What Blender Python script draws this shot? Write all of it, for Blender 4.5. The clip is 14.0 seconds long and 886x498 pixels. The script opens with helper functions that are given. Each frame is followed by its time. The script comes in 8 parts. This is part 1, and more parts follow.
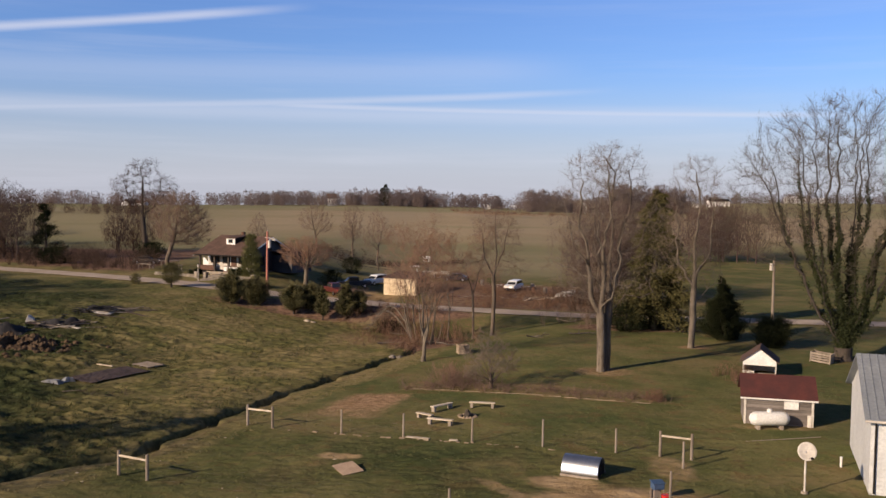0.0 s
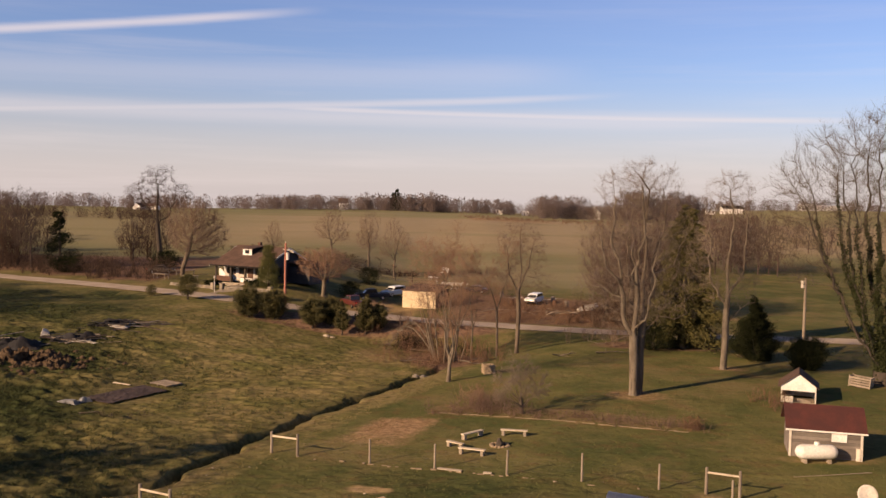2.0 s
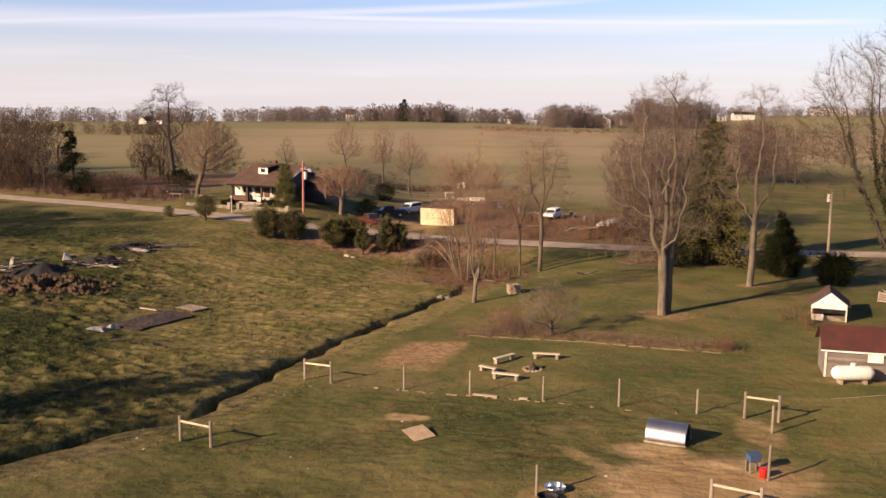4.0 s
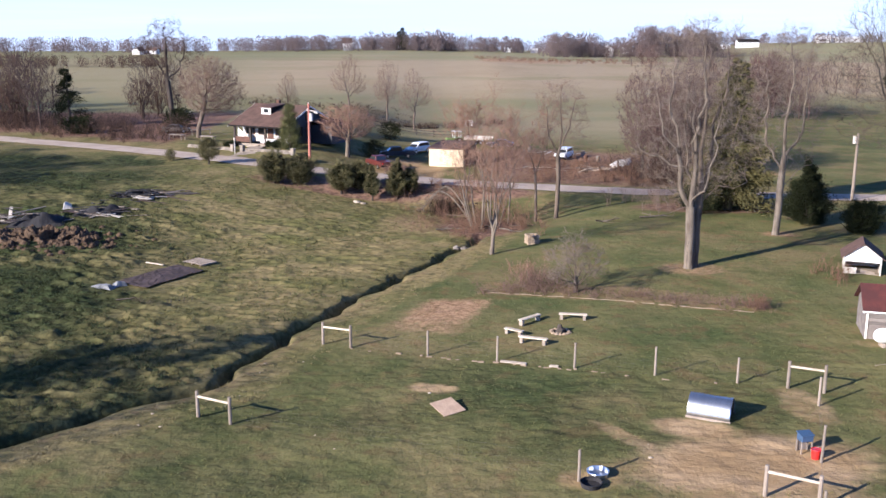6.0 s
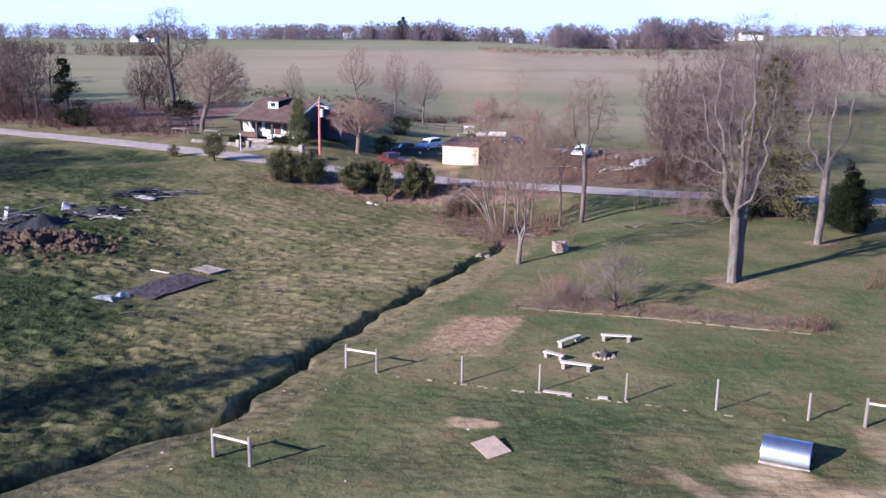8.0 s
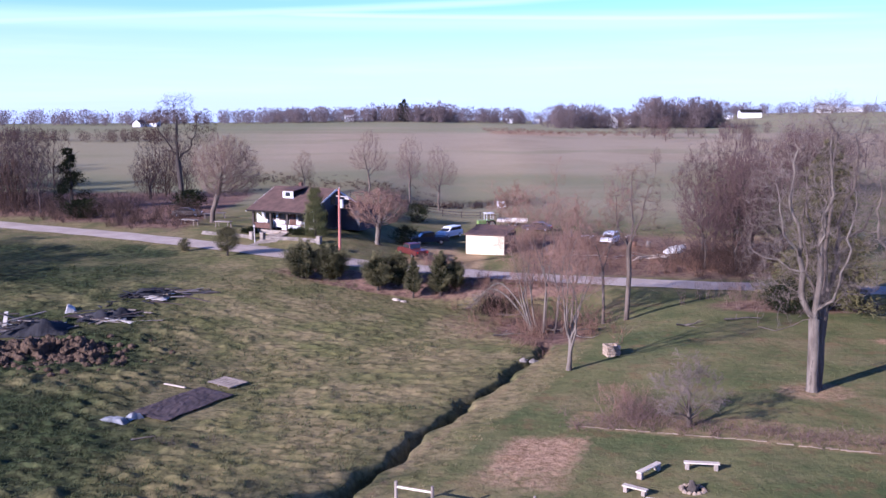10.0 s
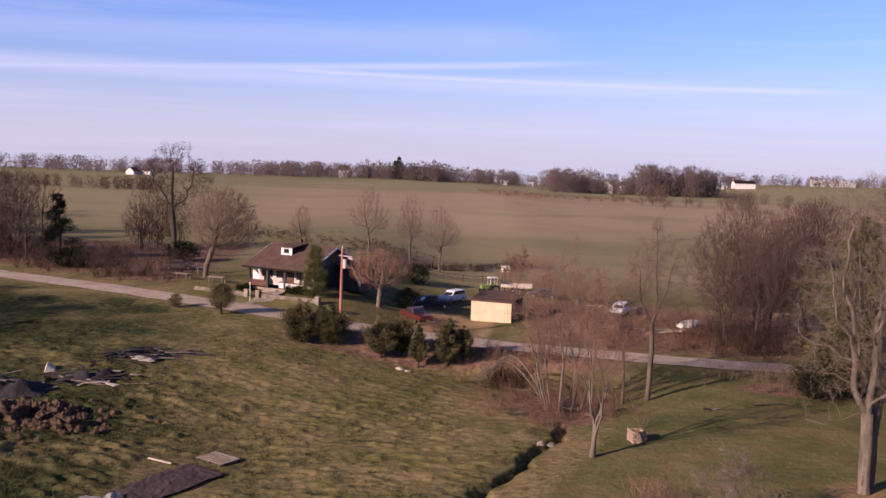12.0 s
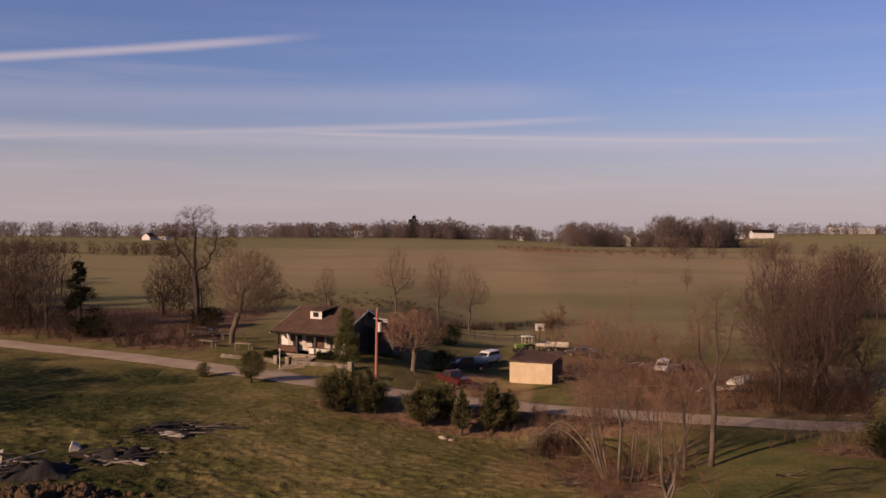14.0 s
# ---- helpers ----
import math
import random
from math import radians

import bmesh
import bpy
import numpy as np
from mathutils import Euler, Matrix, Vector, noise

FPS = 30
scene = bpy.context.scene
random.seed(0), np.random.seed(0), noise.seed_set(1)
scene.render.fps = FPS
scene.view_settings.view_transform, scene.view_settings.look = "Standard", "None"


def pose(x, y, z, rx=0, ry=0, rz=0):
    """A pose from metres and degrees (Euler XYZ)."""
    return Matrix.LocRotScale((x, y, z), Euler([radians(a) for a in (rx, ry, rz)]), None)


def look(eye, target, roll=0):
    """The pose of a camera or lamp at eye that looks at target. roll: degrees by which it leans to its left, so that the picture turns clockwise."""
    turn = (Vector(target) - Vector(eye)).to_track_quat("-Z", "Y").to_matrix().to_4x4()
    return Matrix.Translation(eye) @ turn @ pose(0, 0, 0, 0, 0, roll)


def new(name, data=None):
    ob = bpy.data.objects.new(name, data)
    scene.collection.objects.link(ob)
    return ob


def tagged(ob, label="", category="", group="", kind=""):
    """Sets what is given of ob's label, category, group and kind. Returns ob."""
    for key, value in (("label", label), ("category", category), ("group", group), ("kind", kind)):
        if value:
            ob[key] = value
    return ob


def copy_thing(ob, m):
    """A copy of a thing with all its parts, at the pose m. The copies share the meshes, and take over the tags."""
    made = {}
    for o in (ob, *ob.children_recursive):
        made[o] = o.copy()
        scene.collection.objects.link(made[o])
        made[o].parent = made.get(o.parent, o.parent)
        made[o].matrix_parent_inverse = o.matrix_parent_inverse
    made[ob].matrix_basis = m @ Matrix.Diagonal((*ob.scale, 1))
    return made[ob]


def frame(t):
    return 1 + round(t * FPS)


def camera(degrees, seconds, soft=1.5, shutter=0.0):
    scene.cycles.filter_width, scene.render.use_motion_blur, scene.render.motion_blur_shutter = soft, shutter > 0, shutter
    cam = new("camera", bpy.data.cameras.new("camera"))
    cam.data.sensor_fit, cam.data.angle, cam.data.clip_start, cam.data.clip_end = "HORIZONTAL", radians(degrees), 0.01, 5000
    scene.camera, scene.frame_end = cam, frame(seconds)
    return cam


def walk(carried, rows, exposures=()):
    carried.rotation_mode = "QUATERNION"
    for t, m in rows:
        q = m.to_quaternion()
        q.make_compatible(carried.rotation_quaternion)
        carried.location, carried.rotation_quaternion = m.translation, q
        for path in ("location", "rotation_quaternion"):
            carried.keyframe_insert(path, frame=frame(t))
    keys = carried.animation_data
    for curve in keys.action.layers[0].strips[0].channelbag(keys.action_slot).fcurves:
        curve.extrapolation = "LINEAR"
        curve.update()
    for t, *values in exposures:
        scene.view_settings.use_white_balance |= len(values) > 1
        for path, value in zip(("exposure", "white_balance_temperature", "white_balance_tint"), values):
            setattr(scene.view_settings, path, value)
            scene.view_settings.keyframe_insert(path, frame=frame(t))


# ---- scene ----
# ---- camera ----
FOV = 50.45
PATH = [  # seconds, eye, (yaw, pitch, roll) in degrees
    (0, (0.00, 0.00, 17.00), (0.18, -3.39, 0.72)),
    (0.5, (-0.32, 0.86, 17.34), (0.31, -4.70, 0.25)),
    (1, (-0.45, 1.36, 17.58), (0.54, -4.20, 0.91)),
    (1.5, (-0.98, 1.97, 17.75), (0.24, -3.87, 0.07)),
    (2, (-1.51, 2.42, 18.01), (0.76, -3.17, 1.10)),
    (2.5, (-1.56, 2.96, 18.17), (0.76, -2.72, 0.57)),
    (3, (-2.16, 3.17, 18.44), (0.84, -2.54, 0.72)),
    (3.5, (-2.60, 3.35, 18.59), (1.02, -4.27, 0.42)),
    (4, (-3.08, 3.54, 18.84), (1.12, -8.67, 0.31)),
    (4.2, (-3.27, 3.62, 18.91), (0.76, -11.06, 0.19)),
    (6.3, (-5.26, 7.38, 20.24), (1.00, -13.06, 0.10)),
    (6.5, (-5.68, 7.78, 20.30), (1.01, -13.15, 0.51)),
    (7, (-6.28, 9.15, 20.44), (0.83, -13.54, 0.72)),
    (7.2, (-6.32, 9.62, 20.44), (0.83, -13.61, 0.71)),
    (9.3, (-9.14, 16.10, 20.71), (0.51, -13.54, 0.12)),
    (9.5, (-9.48, 16.82, 20.86), (0.53, -12.44, 0.02)),
    (10, (-10.15, 18.32, 20.92), (0.69, -8.85, -0.11)),
    (10.5, (-10.67, 19.85, 20.89), (0.58, -8.06, 0.04)),
    (11, (-11.16, 21.19, 21.08), (0.27, -7.45, 0.39)),
    (11.5, (-11.66, 22.34, 21.00), (-0.14, -5.54, 1.11)),
    (12, (-12.19, 23.48, 20.86), (0.03, -5.27, 2.11)),
    (12.5, (-12.79, 24.48, 20.87), (0.98, -4.96, 1.96)),
    (13, (-13.32, 25.44, 20.99), (1.13, -4.74, 0.99)),
    (13.5, (-13.89, 26.78, 20.74), (1.11, -2.39, 0.32)),
    (14, (-14.56, 27.54, 20.70), (0.94, -1.79, 0.55)),
]
cam = camera(FOV, 14.0, soft=1.5)


def aim(eye, angles):
    """A pose from a place and yaw (to the left of +y), pitch (up) and roll, in degrees."""
    yaw, pitch, roll = (radians(a) for a in angles)
    way = Vector((-math.sin(yaw) * math.cos(pitch), math.cos(yaw) * math.cos(pitch), math.sin(pitch)))
    return look(eye, Vector(eye) + way, math.degrees(roll))


EXPOSURES = [
    (0.0, 0.30, 6240, 12), (1.5, 0.45, 7410, 17), (2.5, 0.32, 8190, 21), (3.0, 0.16, 7850, 21), (3.5, 0.13, 7850, 21), (3.8, 0.50, 7650, 20), (4.2, 1.04, 7120, 17), (5.2, 1.3, 5750, 12),
    (6.5, 1.35, 4630, 11), (7.5, 1.35, 4480, 15), (9.5, 1.28, 4420, 25), (10.5, 1.07, 4820, 31), (11.5, 0.76, 5660, 27), (12.0, 0.49, 6040, 33), (12.5, 0.42, 6530, 33), (13.5, 0.12, 7070, 32), (14.0, -0.18, 7560, 30),
]
walk(cam, [(t, aim(eye, angles)) for t, eye, angles in PATH], EXPOSURES)


# ---- lie of the land ----
ROAD = [(-190, 205, 6.0), (-110, 163, 5.3), (-70, 141.5, 5.0), (-52, 132, 5.0), (-38, 123.6, 5.0), (-28, 118.6, 4.7), (-19, 115.8, 4.1), (-7, 113.8, 3.4), (4, 112.6, 3.0), (13.5, 111.6, 2.75), (18.5, 111, 2.7), (40, 108, 2.7), (80, 104, 3.0), (200, 96, 5.0)]
DITCH = [(-2.4, 92.6), (-3.6, 89.6), (-4.4, 87.2), (-9.4, 77.4), (-13.7, 68.2), (-16.2, 61), (-18.2, 54.7), (-22.6, 50.6), (-26.3, 46.8), (-36, 40), (-60, 28)]


def step(u):
    u = np.clip(u, 0.0, 1.0)
    return u * u * (3 - 2 * u)


def near_line(line, x, y):
    """Distance from points to a polyline, and how far along its list the nearest place lies."""
    best, along = np.full(np.shape(x), 1e9), np.zeros(np.shape(x))
    for n, (a, b) in enumerate(zip(line, line[1:])):
        dx, dy = b[0] - a[0], b[1] - a[1]
        u = np.clip(((x - a[0]) * dx + (y - a[1]) * dy) / (dx * dx + dy * dy), 0, 1)
        d = np.hypot(x - a[0] - u * dx, y - a[1] - u * dy)
        closer = d < best
        best, along = np.where(closer, d, best), np.where(closer, n + u, along)
    return best, along


def road_level(x):
    return np.interp(x, [p[0] for p in ROAD], [p[2] for p in ROAD])


def ground_z(x, y):
    """The height of the ground: pasture, ditch, the road's bank, and the fields that rise beyond."""
    x, y = np.asarray(x, float), np.asarray(y, float)
    z = 1.55 + 0.6 * step((x + 14) / 22) + 0.4 * step((y - 60) / 25) * step((x + 2) / 14)
    far = step((y - 175) / 150)
    z = z + 3.0 * (step((-x - 6) / 26) * (1 - far) + step((70 - x) / 120) * far) * step((y - 84) / 32) + 0.7 * step((-x - 22) / 18) * step((y - 66) / 16) * (1 - step((y - 92) / 30))
    z = z + 5.2 * step((y - 150) / 270) - 3.6 * step((y - 450) / 220) + 0.9 * step((y - 112) / 20) * (1 - step((x - 0) / 12)) * step((x + 34) / 10) * (1 - step((y - 165) / 60))
    z = z + 0.7 * step((y - 120) / 8) * step((-x - 16) / 8) * (1 - step((y - 170) / 40))
    z = z - 0.9 * np.exp(-(((x + 1) / 7) ** 2) - ((y - 101) / 7) ** 2)
    z = z + 8.5 * step((x - 60) / 250) * step((y - 540) / 150) - 2.0 * step((-x - 60) / 200) * step((y - 250) / 300)
    z = z - 0.03 * np.maximum(0, np.hypot(x, y) - 900)
    d, _ = near_line(ROAD, x, y)
    w = 1 - step((d - 2.8) / 5.0)
    z = z * (1 - w) + (road_level(x) - 0.06) * w
    d, along = near_line(DITCH, x + 0.3 * np.sin(0.9 * y) + 0.18 * np.sin(2.1 * y + 1), y + 0.2 * np.sin(1.3 * x))
    deep = 0.5 + 0.45 * step((along - 2) / 2.5)
    z = z - 1.1 * np.exp(-(((x + 6.2) / 2.0) ** 2) - ((y - 106.0) / 1.5) ** 2)
    return z - deep * np.exp(-((d / 0.42) ** 4)) - 0.12 * np.exp(-((d / 2.2) ** 2))


def lattice(x, y, seed):
    """Smooth noise of 0 to 1 with cells one unit wide."""
    xi, yi = np.floor(x), np.floor(y)

    def at(i, j):
        v = np.sin(i * 127.1 + j * 311.7 + seed * 74.7) * 43758.5453
        return v - np.floor(v)

    u, v = step(x - xi), step(y - yi)
    return (at(xi, yi) * (1 - u) + at(xi + 1, yi) * u) * (1 - v) + (at(xi, yi + 1) * (1 - u) + at(xi + 1, yi + 1) * u) * v


CLEAR = [(-28.2, 75.0, 2.6), (-26.9, 78.4, 2.6), (-30.5, 73.5, 1.4), (-38.5, 95, 2.6), (-45.2, 92, 3.0), (-37, 101.4, 2.6), (-25.9, 81.3, 1.6), (-29.2, 80, 1.2), (-5.2, 50.8, 1.0)]


def turf(x, y):
    """How far the tufted turf stands above the bare lie of the land: shaggy in the pasture, slight on the lawn."""
    pasture = side_of_ditch(x, y)
    rise = 0.6 * lattice(x / 0.85 + 0.2 * y, y / 0.40, 1) + 0.25 * lattice(x / 1.5 + 9, y / 0.7, 2) + 0.15 * lattice(x / 3.3, y / 2.9, 3)
    rise = np.clip((rise - 0.48) / 0.28, 0, 1)
    high = pasture * (0.15 + 0.16 * lush_and_shaded(x, y)) * (1 - 0.5 * step((y - 92) / 14)) + (1 - pasture) * (0.03 + 0.035 * (1 - step((y - 55) / 5)))
    high = high * (1 - step((y - 106) / 6)) * step((y - 30) / 8) * step((x + 60) / 8) * (1 - step((x - 28) / 4))
    for cx, cy, r in CLEAR:
        high = high * step((np.hypot(x - cx, y - cy) - r) / 0.8)
    return rise * high * step((near_line(DITCH, x, y)[0] - 0.5) / 0.6)


# ---- light ----
SUN_TURN, SUN_HEIGHT = radians(234), radians(21)
sun = new("sun", bpy.data.lights.new("sun", "SUN"))
sun.data.energy, sun.data.angle, sun.data.color = 5.0, radians(0.6), (1.0, 0.77, 0.525)
toward = Vector((math.sin(SUN_TURN) * math.cos(SUN_HEIGHT), math.cos(SUN_TURN) * math.cos(SUN_HEIGHT), math.sin(SUN_HEIGHT)))
sun.matrix_world = look(toward * 200, (0, 0, 0))


class Nodes:
    """A node tree, written shortly: each call adds a node and gives its first useful output."""

    def __init__(self, tree):
        self.tree = tree

    def add(self, kind, out=0, values=(), operation="", clamp=False, smooth=False, layer=""):
        node = self.tree.nodes.new(kind)
        if operation:
            node.operation = operation
        if clamp:
            node.use_clamp = True
        if smooth:
            node.interpolation_type = "SMOOTHSTEP"
        if layer:
            node.layer_name = layer
        for key, value in dict(values).items():
            socket = node.inputs[key]
            if isinstance(value, bpy.types.NodeSocket):
                self.tree.links.new(value, socket)
            else:
                socket.default_value = value
        return node.outputs[out]

    def math(self, operation, a, b=0.0, c=0.0, clamp=False):
        return self.add("ShaderNodeMath", 0, {0: a, 1: b, 2: c}, operation=operation, clamp=clamp)

    def noise(self, where, scale, detail=4.0, rough=0.55):
        return self.add("ShaderNodeTexNoise", 0, {"Vector": where, "Scale": scale, "Detail": detail, "Roughness": rough})

    def spread(self, value, a, b, lo=0.0, hi=1.0):
        return self.add("ShaderNodeMapRange", 0, {0: value, 1: a, 2: b, 3: lo, 4: hi}, smooth=True)

    def mix(self, amount, a, b, how="MIX"):
        node = self.tree.nodes.new("ShaderNodeMix")
        node.data_type, node.blend_type = "RGBA", how
        for key, value in ((0, amount), (6, a), (7, b)):
            if isinstance(value, bpy.types.NodeSocket):
                self.tree.links.new(value, node.inputs[key])
            else:
                node.inputs[key].default_value = value if key == 0 else (*value, 1)
        return node.outputs[2]


def make_sky():
    world = bpy.data.worlds.new("sky")
    scene.world, world.use_nodes = world, True
    n = Nodes(world.node_tree)
    back = world.node_tree.nodes["Background"]
    air = world.node_tree.nodes.new("ShaderNodeTexSky")
    air.sky_type, air.sun_disc, air.sun_elevation, air.sun_rotation = "NISHITA", False, SUN_HEIGHT, SUN_TURN
    air.altitude, air.air_density, air.dust_density, air.ozone_density = 250.0, 1.1, 0.6, 2.0
    sky = air.outputs[0]
    way = n.add("ShaderNodeTexCoord", "Generated")
    split = world.node_tree.nodes.new("ShaderNodeSeparateXYZ")
    world.node_tree.links.new(way, split.inputs[0])
    x, y, z = split.outputs
    # thin drawn-out cirrus and old vapour trails
    flat = n.add("ShaderNodeMapping", 0, {"Vector": way, "Scale": (1.1, 1.1, 22.0), "Rotation": (0.0, 0.02, 0.0)})
    veil = n.spread(n.noise(flat, 2.2, 6, 0.6), 0.42, 0.85)
    veil = n.math("MULTIPLY", veil, n.spread(z, 0.28, 0.06))
    wisps = n.noise(flat, 5.0, 5, 0.65)
    across = n.math("DIVIDE", x, n.math("MAXIMUM", y, 0.05))

    def trail(height, lean, wide, west, east):
        off = n.math("ABSOLUTE", n.math("SUBTRACT", z, n.math("MULTIPLY_ADD", across, lean, height)))
        line = n.spread(n.math("MULTIPLY_ADD", wisps, wide * 0.6, off), wide * 1.5, wide * 0.3)
        ends = n.math("MULTIPLY", n.spread(across, west - 0.08, west + 0.08), n.spread(across, east + 0.08, east - 0.08))
        return n.math("MULTIPLY", n.math("MULTIPLY", line, ends), n.spread(y, 0.0, 0.2))

    cover = n.math("MULTIPLY", veil, 0.3)
    for amount, trail_of in ((0.6, (0.205, 0.113, 0.006, -0.8, -0.2)), (0.4, (0.1, 0.048, 0.005, -0.6, 0.12)), (0.5, (0.087, -0.015, 0.0045, -0.2, 0.4)), (0.3, (0.082, 0.0, 0.012, -0.8, 0.3)), (0.2, (0.128, 0.02, 0.02, -0.7, 0.1))):
        cover = n.math("MAXIMUM", cover, n.math("MULTIPLY", trail(*trail_of), amount))
    tinted = n.mix(1.0, sky, (0.77, 0.97, 1.53), "MULTIPLY")
    tinted = n.mix(n.spread(z, 0.25, 0.6, 0.0, 0.85), tinted, (0.30, 0.45, 0.88))
    haze = n.math("MULTIPLY", n.spread(z, 0.14, 0.0), 0.75)
    bright = n.mix(haze, tinted, (6.5, 6.45, 7.1))
    white = n.mix(cover, bright, (8.2, 8.2, 9.0))
    world.node_tree.links.new(white, back.inputs[0])
    back.inputs[1].default_value = 0.075


make_sky()


# ---- materials ----
def material(name, base, other=None, scale=3.0, rough=0.85, metal=0.0, bump=0.0, fine=None, spot=None, tint=0.0, stretch=None):
    """A surface of two colours mottled by noise at two scales, with a bump; tint: how far one thing of it differs from the next."""
    m = bpy.data.materials.new(name)
    m.use_nodes = True
    n = Nodes(m.node_tree)
    shader = m.node_tree.nodes["Principled BSDF"]
    where = n.add("ShaderNodeTexCoord", "Object")
    if stretch:
        where = n.add("ShaderNodeMapping", 0, {"Vector": where, "Scale": stretch})
    other = other or tuple(c * 0.7 for c in base)
    big, small = n.noise(where, scale, 5, 0.6), n.noise(where, fine or scale * 9, 3, 0.6)
    color = n.mix(n.spread(big, 0.35, 0.65), base, other)
    color = n.mix(n.spread(small, 0.35, 0.7, 0.0, 0.5), color, tuple(c * 0.6 for c in base))
    if spot:
        color = n.mix(n.spread(n.noise(where, scale * 2.3, 4, 0.7), 0.55, 0.68), color, spot)
    if tint:
        chance = n.add("ShaderNodeObjectInfo", "Random")
        color = n.mix(1.0, color, n.add("ShaderNodeCombineColor", 0, {0: n.spread(chance, 0, 1, 1 - tint, 1), 1: n.spread(chance, 0, 1, 1 - tint, 1), 2: n.spread(chance, 0, 1, 1 - tint, 1)}), "MULTIPLY")
    m.node_tree.links.new(color, shader.inputs["Base Color"])
    shader.inputs["Roughness"].default_value, shader.inputs["Metallic"].default_value = rough, metal
    shader.inputs["Specular IOR Level"].default_value = 0.15 if rough > 0.78 else 0.5
    if bump:
        relief = n.add("ShaderNodeBump", 0, {"Strength": bump, "Distance": 0.03, "Height": n.math("ADD", big, n.math("MULTIPLY", small, 0.5))})
        m.node_tree.links.new(relief, shader.inputs["Normal"])
    return m


def leaf_material(name, base, other):
    """Foliage or twigs, each clump a little different from the next."""
    m = bpy.data.materials.new(name)
    m.use_nodes = True
    n = Nodes(m.node_tree)
    shader = m.node_tree.nodes["Principled BSDF"]
    chance = n.add("ShaderNodeNewGeometry", "Random Per Island")
    where = n.noise(n.add("ShaderNodeTexCoord", "Object"), 0.8, 3)
    color = n.mix(n.math("ADD", n.math("MULTIPLY", chance, 0.6), n.math("MULTIPLY", where, 0.4)), base, other)
    m.node_tree.links.new(color, shader.inputs["Base Color"])
    shader.inputs["Roughness"].default_value, shader.inputs["Specular IOR Level"].default_value = 0.9, 0.08
    return m


def ground_material():
    """Lawn, rough pasture, bare earth, straw and field, by the cover laid on the sheet."""
    m = bpy.data.materials.new("ground")
    m.use_nodes = True
    n = Nodes(m.node_tree)
    shader = m.node_tree.nodes["Principled BSDF"]
    where = n.add("ShaderNodeTexCoord", "Object")
    cover = n.add("ShaderNodeVertexColor", 0, layer="cover")
    crop = n.add("ShaderNodeVertexColor", 1, layer="cover")
    split = m.node_tree.nodes.new("ShaderNodeSeparateColor")
    m.node_tree.links.new(cover, split.inputs[0])
    dry, earth, straw = split.outputs[0], split.outputs[1], split.outputs[2]
    wide, mid, clump, fine = n.noise(where, 0.045, 4), n.noise(where, 0.28, 5), n.noise(where, 1.7, 4, 0.65), n.noise(where, 9.0, 3, 0.7)
    lawn = n.mix(n.spread(mid, 0.3, 0.7), (0.102, 0.110, 0.040), (0.176, 0.162, 0.066))
    lawn = n.mix(n.spread(n.noise(where, 0.16, 5, 0.65), 0.46, 0.68, 0, 0.75), lawn, (0.225, 0.175, 0.085))
    lawn = n.mix(n.spread(n.noise(where, 0.09, 4, 0.6), 0.5, 0.66, 0, 0.6), lawn, (0.064, 0.090, 0.032))
    lawn = n.mix(n.spread(n.noise(where, 0.6, 6, 0.65), 0.50, 0.70, 0, 0.6), lawn, (0.20, 0.125, 0.062))
    lawn = n.mix(n.spread(n.noise(where, 2.4, 5, 0.7), 0.52, 0.68, 0, 0.42), lawn, (0.038, 0.050, 0.018))
    meadow = n.mix(n.spread(mid, 0.34, 0.66), (0.158, 0.150, 0.055), (0.285, 0.224, 0.106))
    meadow = n.mix(n.spread(wide, 0.45, 0.65, 0, 0.6), meadow, (0.275, 0.212, 0.100))
    meadow = n.mix(n.spread(clump, 0.44, 0.72, 0, 0.6), meadow, (0.060, 0.062, 0.027))
    color = n.mix(n.spread(n.math("ADD", dry, n.math("MULTIPLY_ADD", mid, 0.5, -0.25)), 0.2, 0.8), lawn, meadow)
    north = m.node_tree.nodes.new("ShaderNodeSeparateXYZ")
    m.node_tree.links.new(where, north.inputs[0])
    sway = n.math("MULTIPLY_ADD", n.noise(where, 0.012, 3), 130.0, n.math("MULTIPLY_ADD", north.outputs[0], -0.12, north.outputs[1]))
    field = n.mix(n.spread(sway, 290, 345), (0.225, 0.21, 0.115), (0.375, 0.30, 0.19))
    field = n.mix(n.spread(sway, 455, 500), field, (0.27, 0.255, 0.135))
    field = n.mix(n.spread(n.noise(where, 0.05, 5, 0.65), 0.42, 0.7, 0, 0.6), field, (0.30, 0.225, 0.13))
    drift = n.noise(n.add("ShaderNodeMapping", 0, {"Vector": where, "Scale": (0.006, 0.024, 1.0), "Rotation": (0.0, 0.0, 0.06)}), 1.0, 5, 0.6)
    field = n.mix(n.spread(drift, 0.45, 0.7, 0, 0.45), field, (0.37, 0.29, 0.185))
    field = n.mix(n.spread(drift, 0.5, 0.3, 0, 0.5), field, (0.23, 0.21, 0.105))
    field = n.mix(n.spread(n.math("MULTIPLY_ADD", n.noise(where, 0.03, 3), 40.0, north.outputs[0]), -30, -75, 0, 0.5), field, (0.205, 0.205, 0.105))
    rank = n.mix(n.spread(clump, 0.36, 0.62), (0.058, 0.072, 0.029), (0.024, 0.032, 0.014))
    rank = n.mix(n.spread(mid, 0.46, 0.66, 0, 0.6), rank, (0.118, 0.118, 0.050))
    shed = m.node_tree.nodes.new("ShaderNodeSeparateColor")
    m.node_tree.links.new(n.add("ShaderNodeVertexColor", 0, layer="lush"), shed.inputs[0])
    color = n.mix(shed.outputs[0], color, rank)
    litter = n.mix(n.spread(clump, 0.35, 0.65), (0.25, 0.155, 0.108), (0.125, 0.078, 0.056))
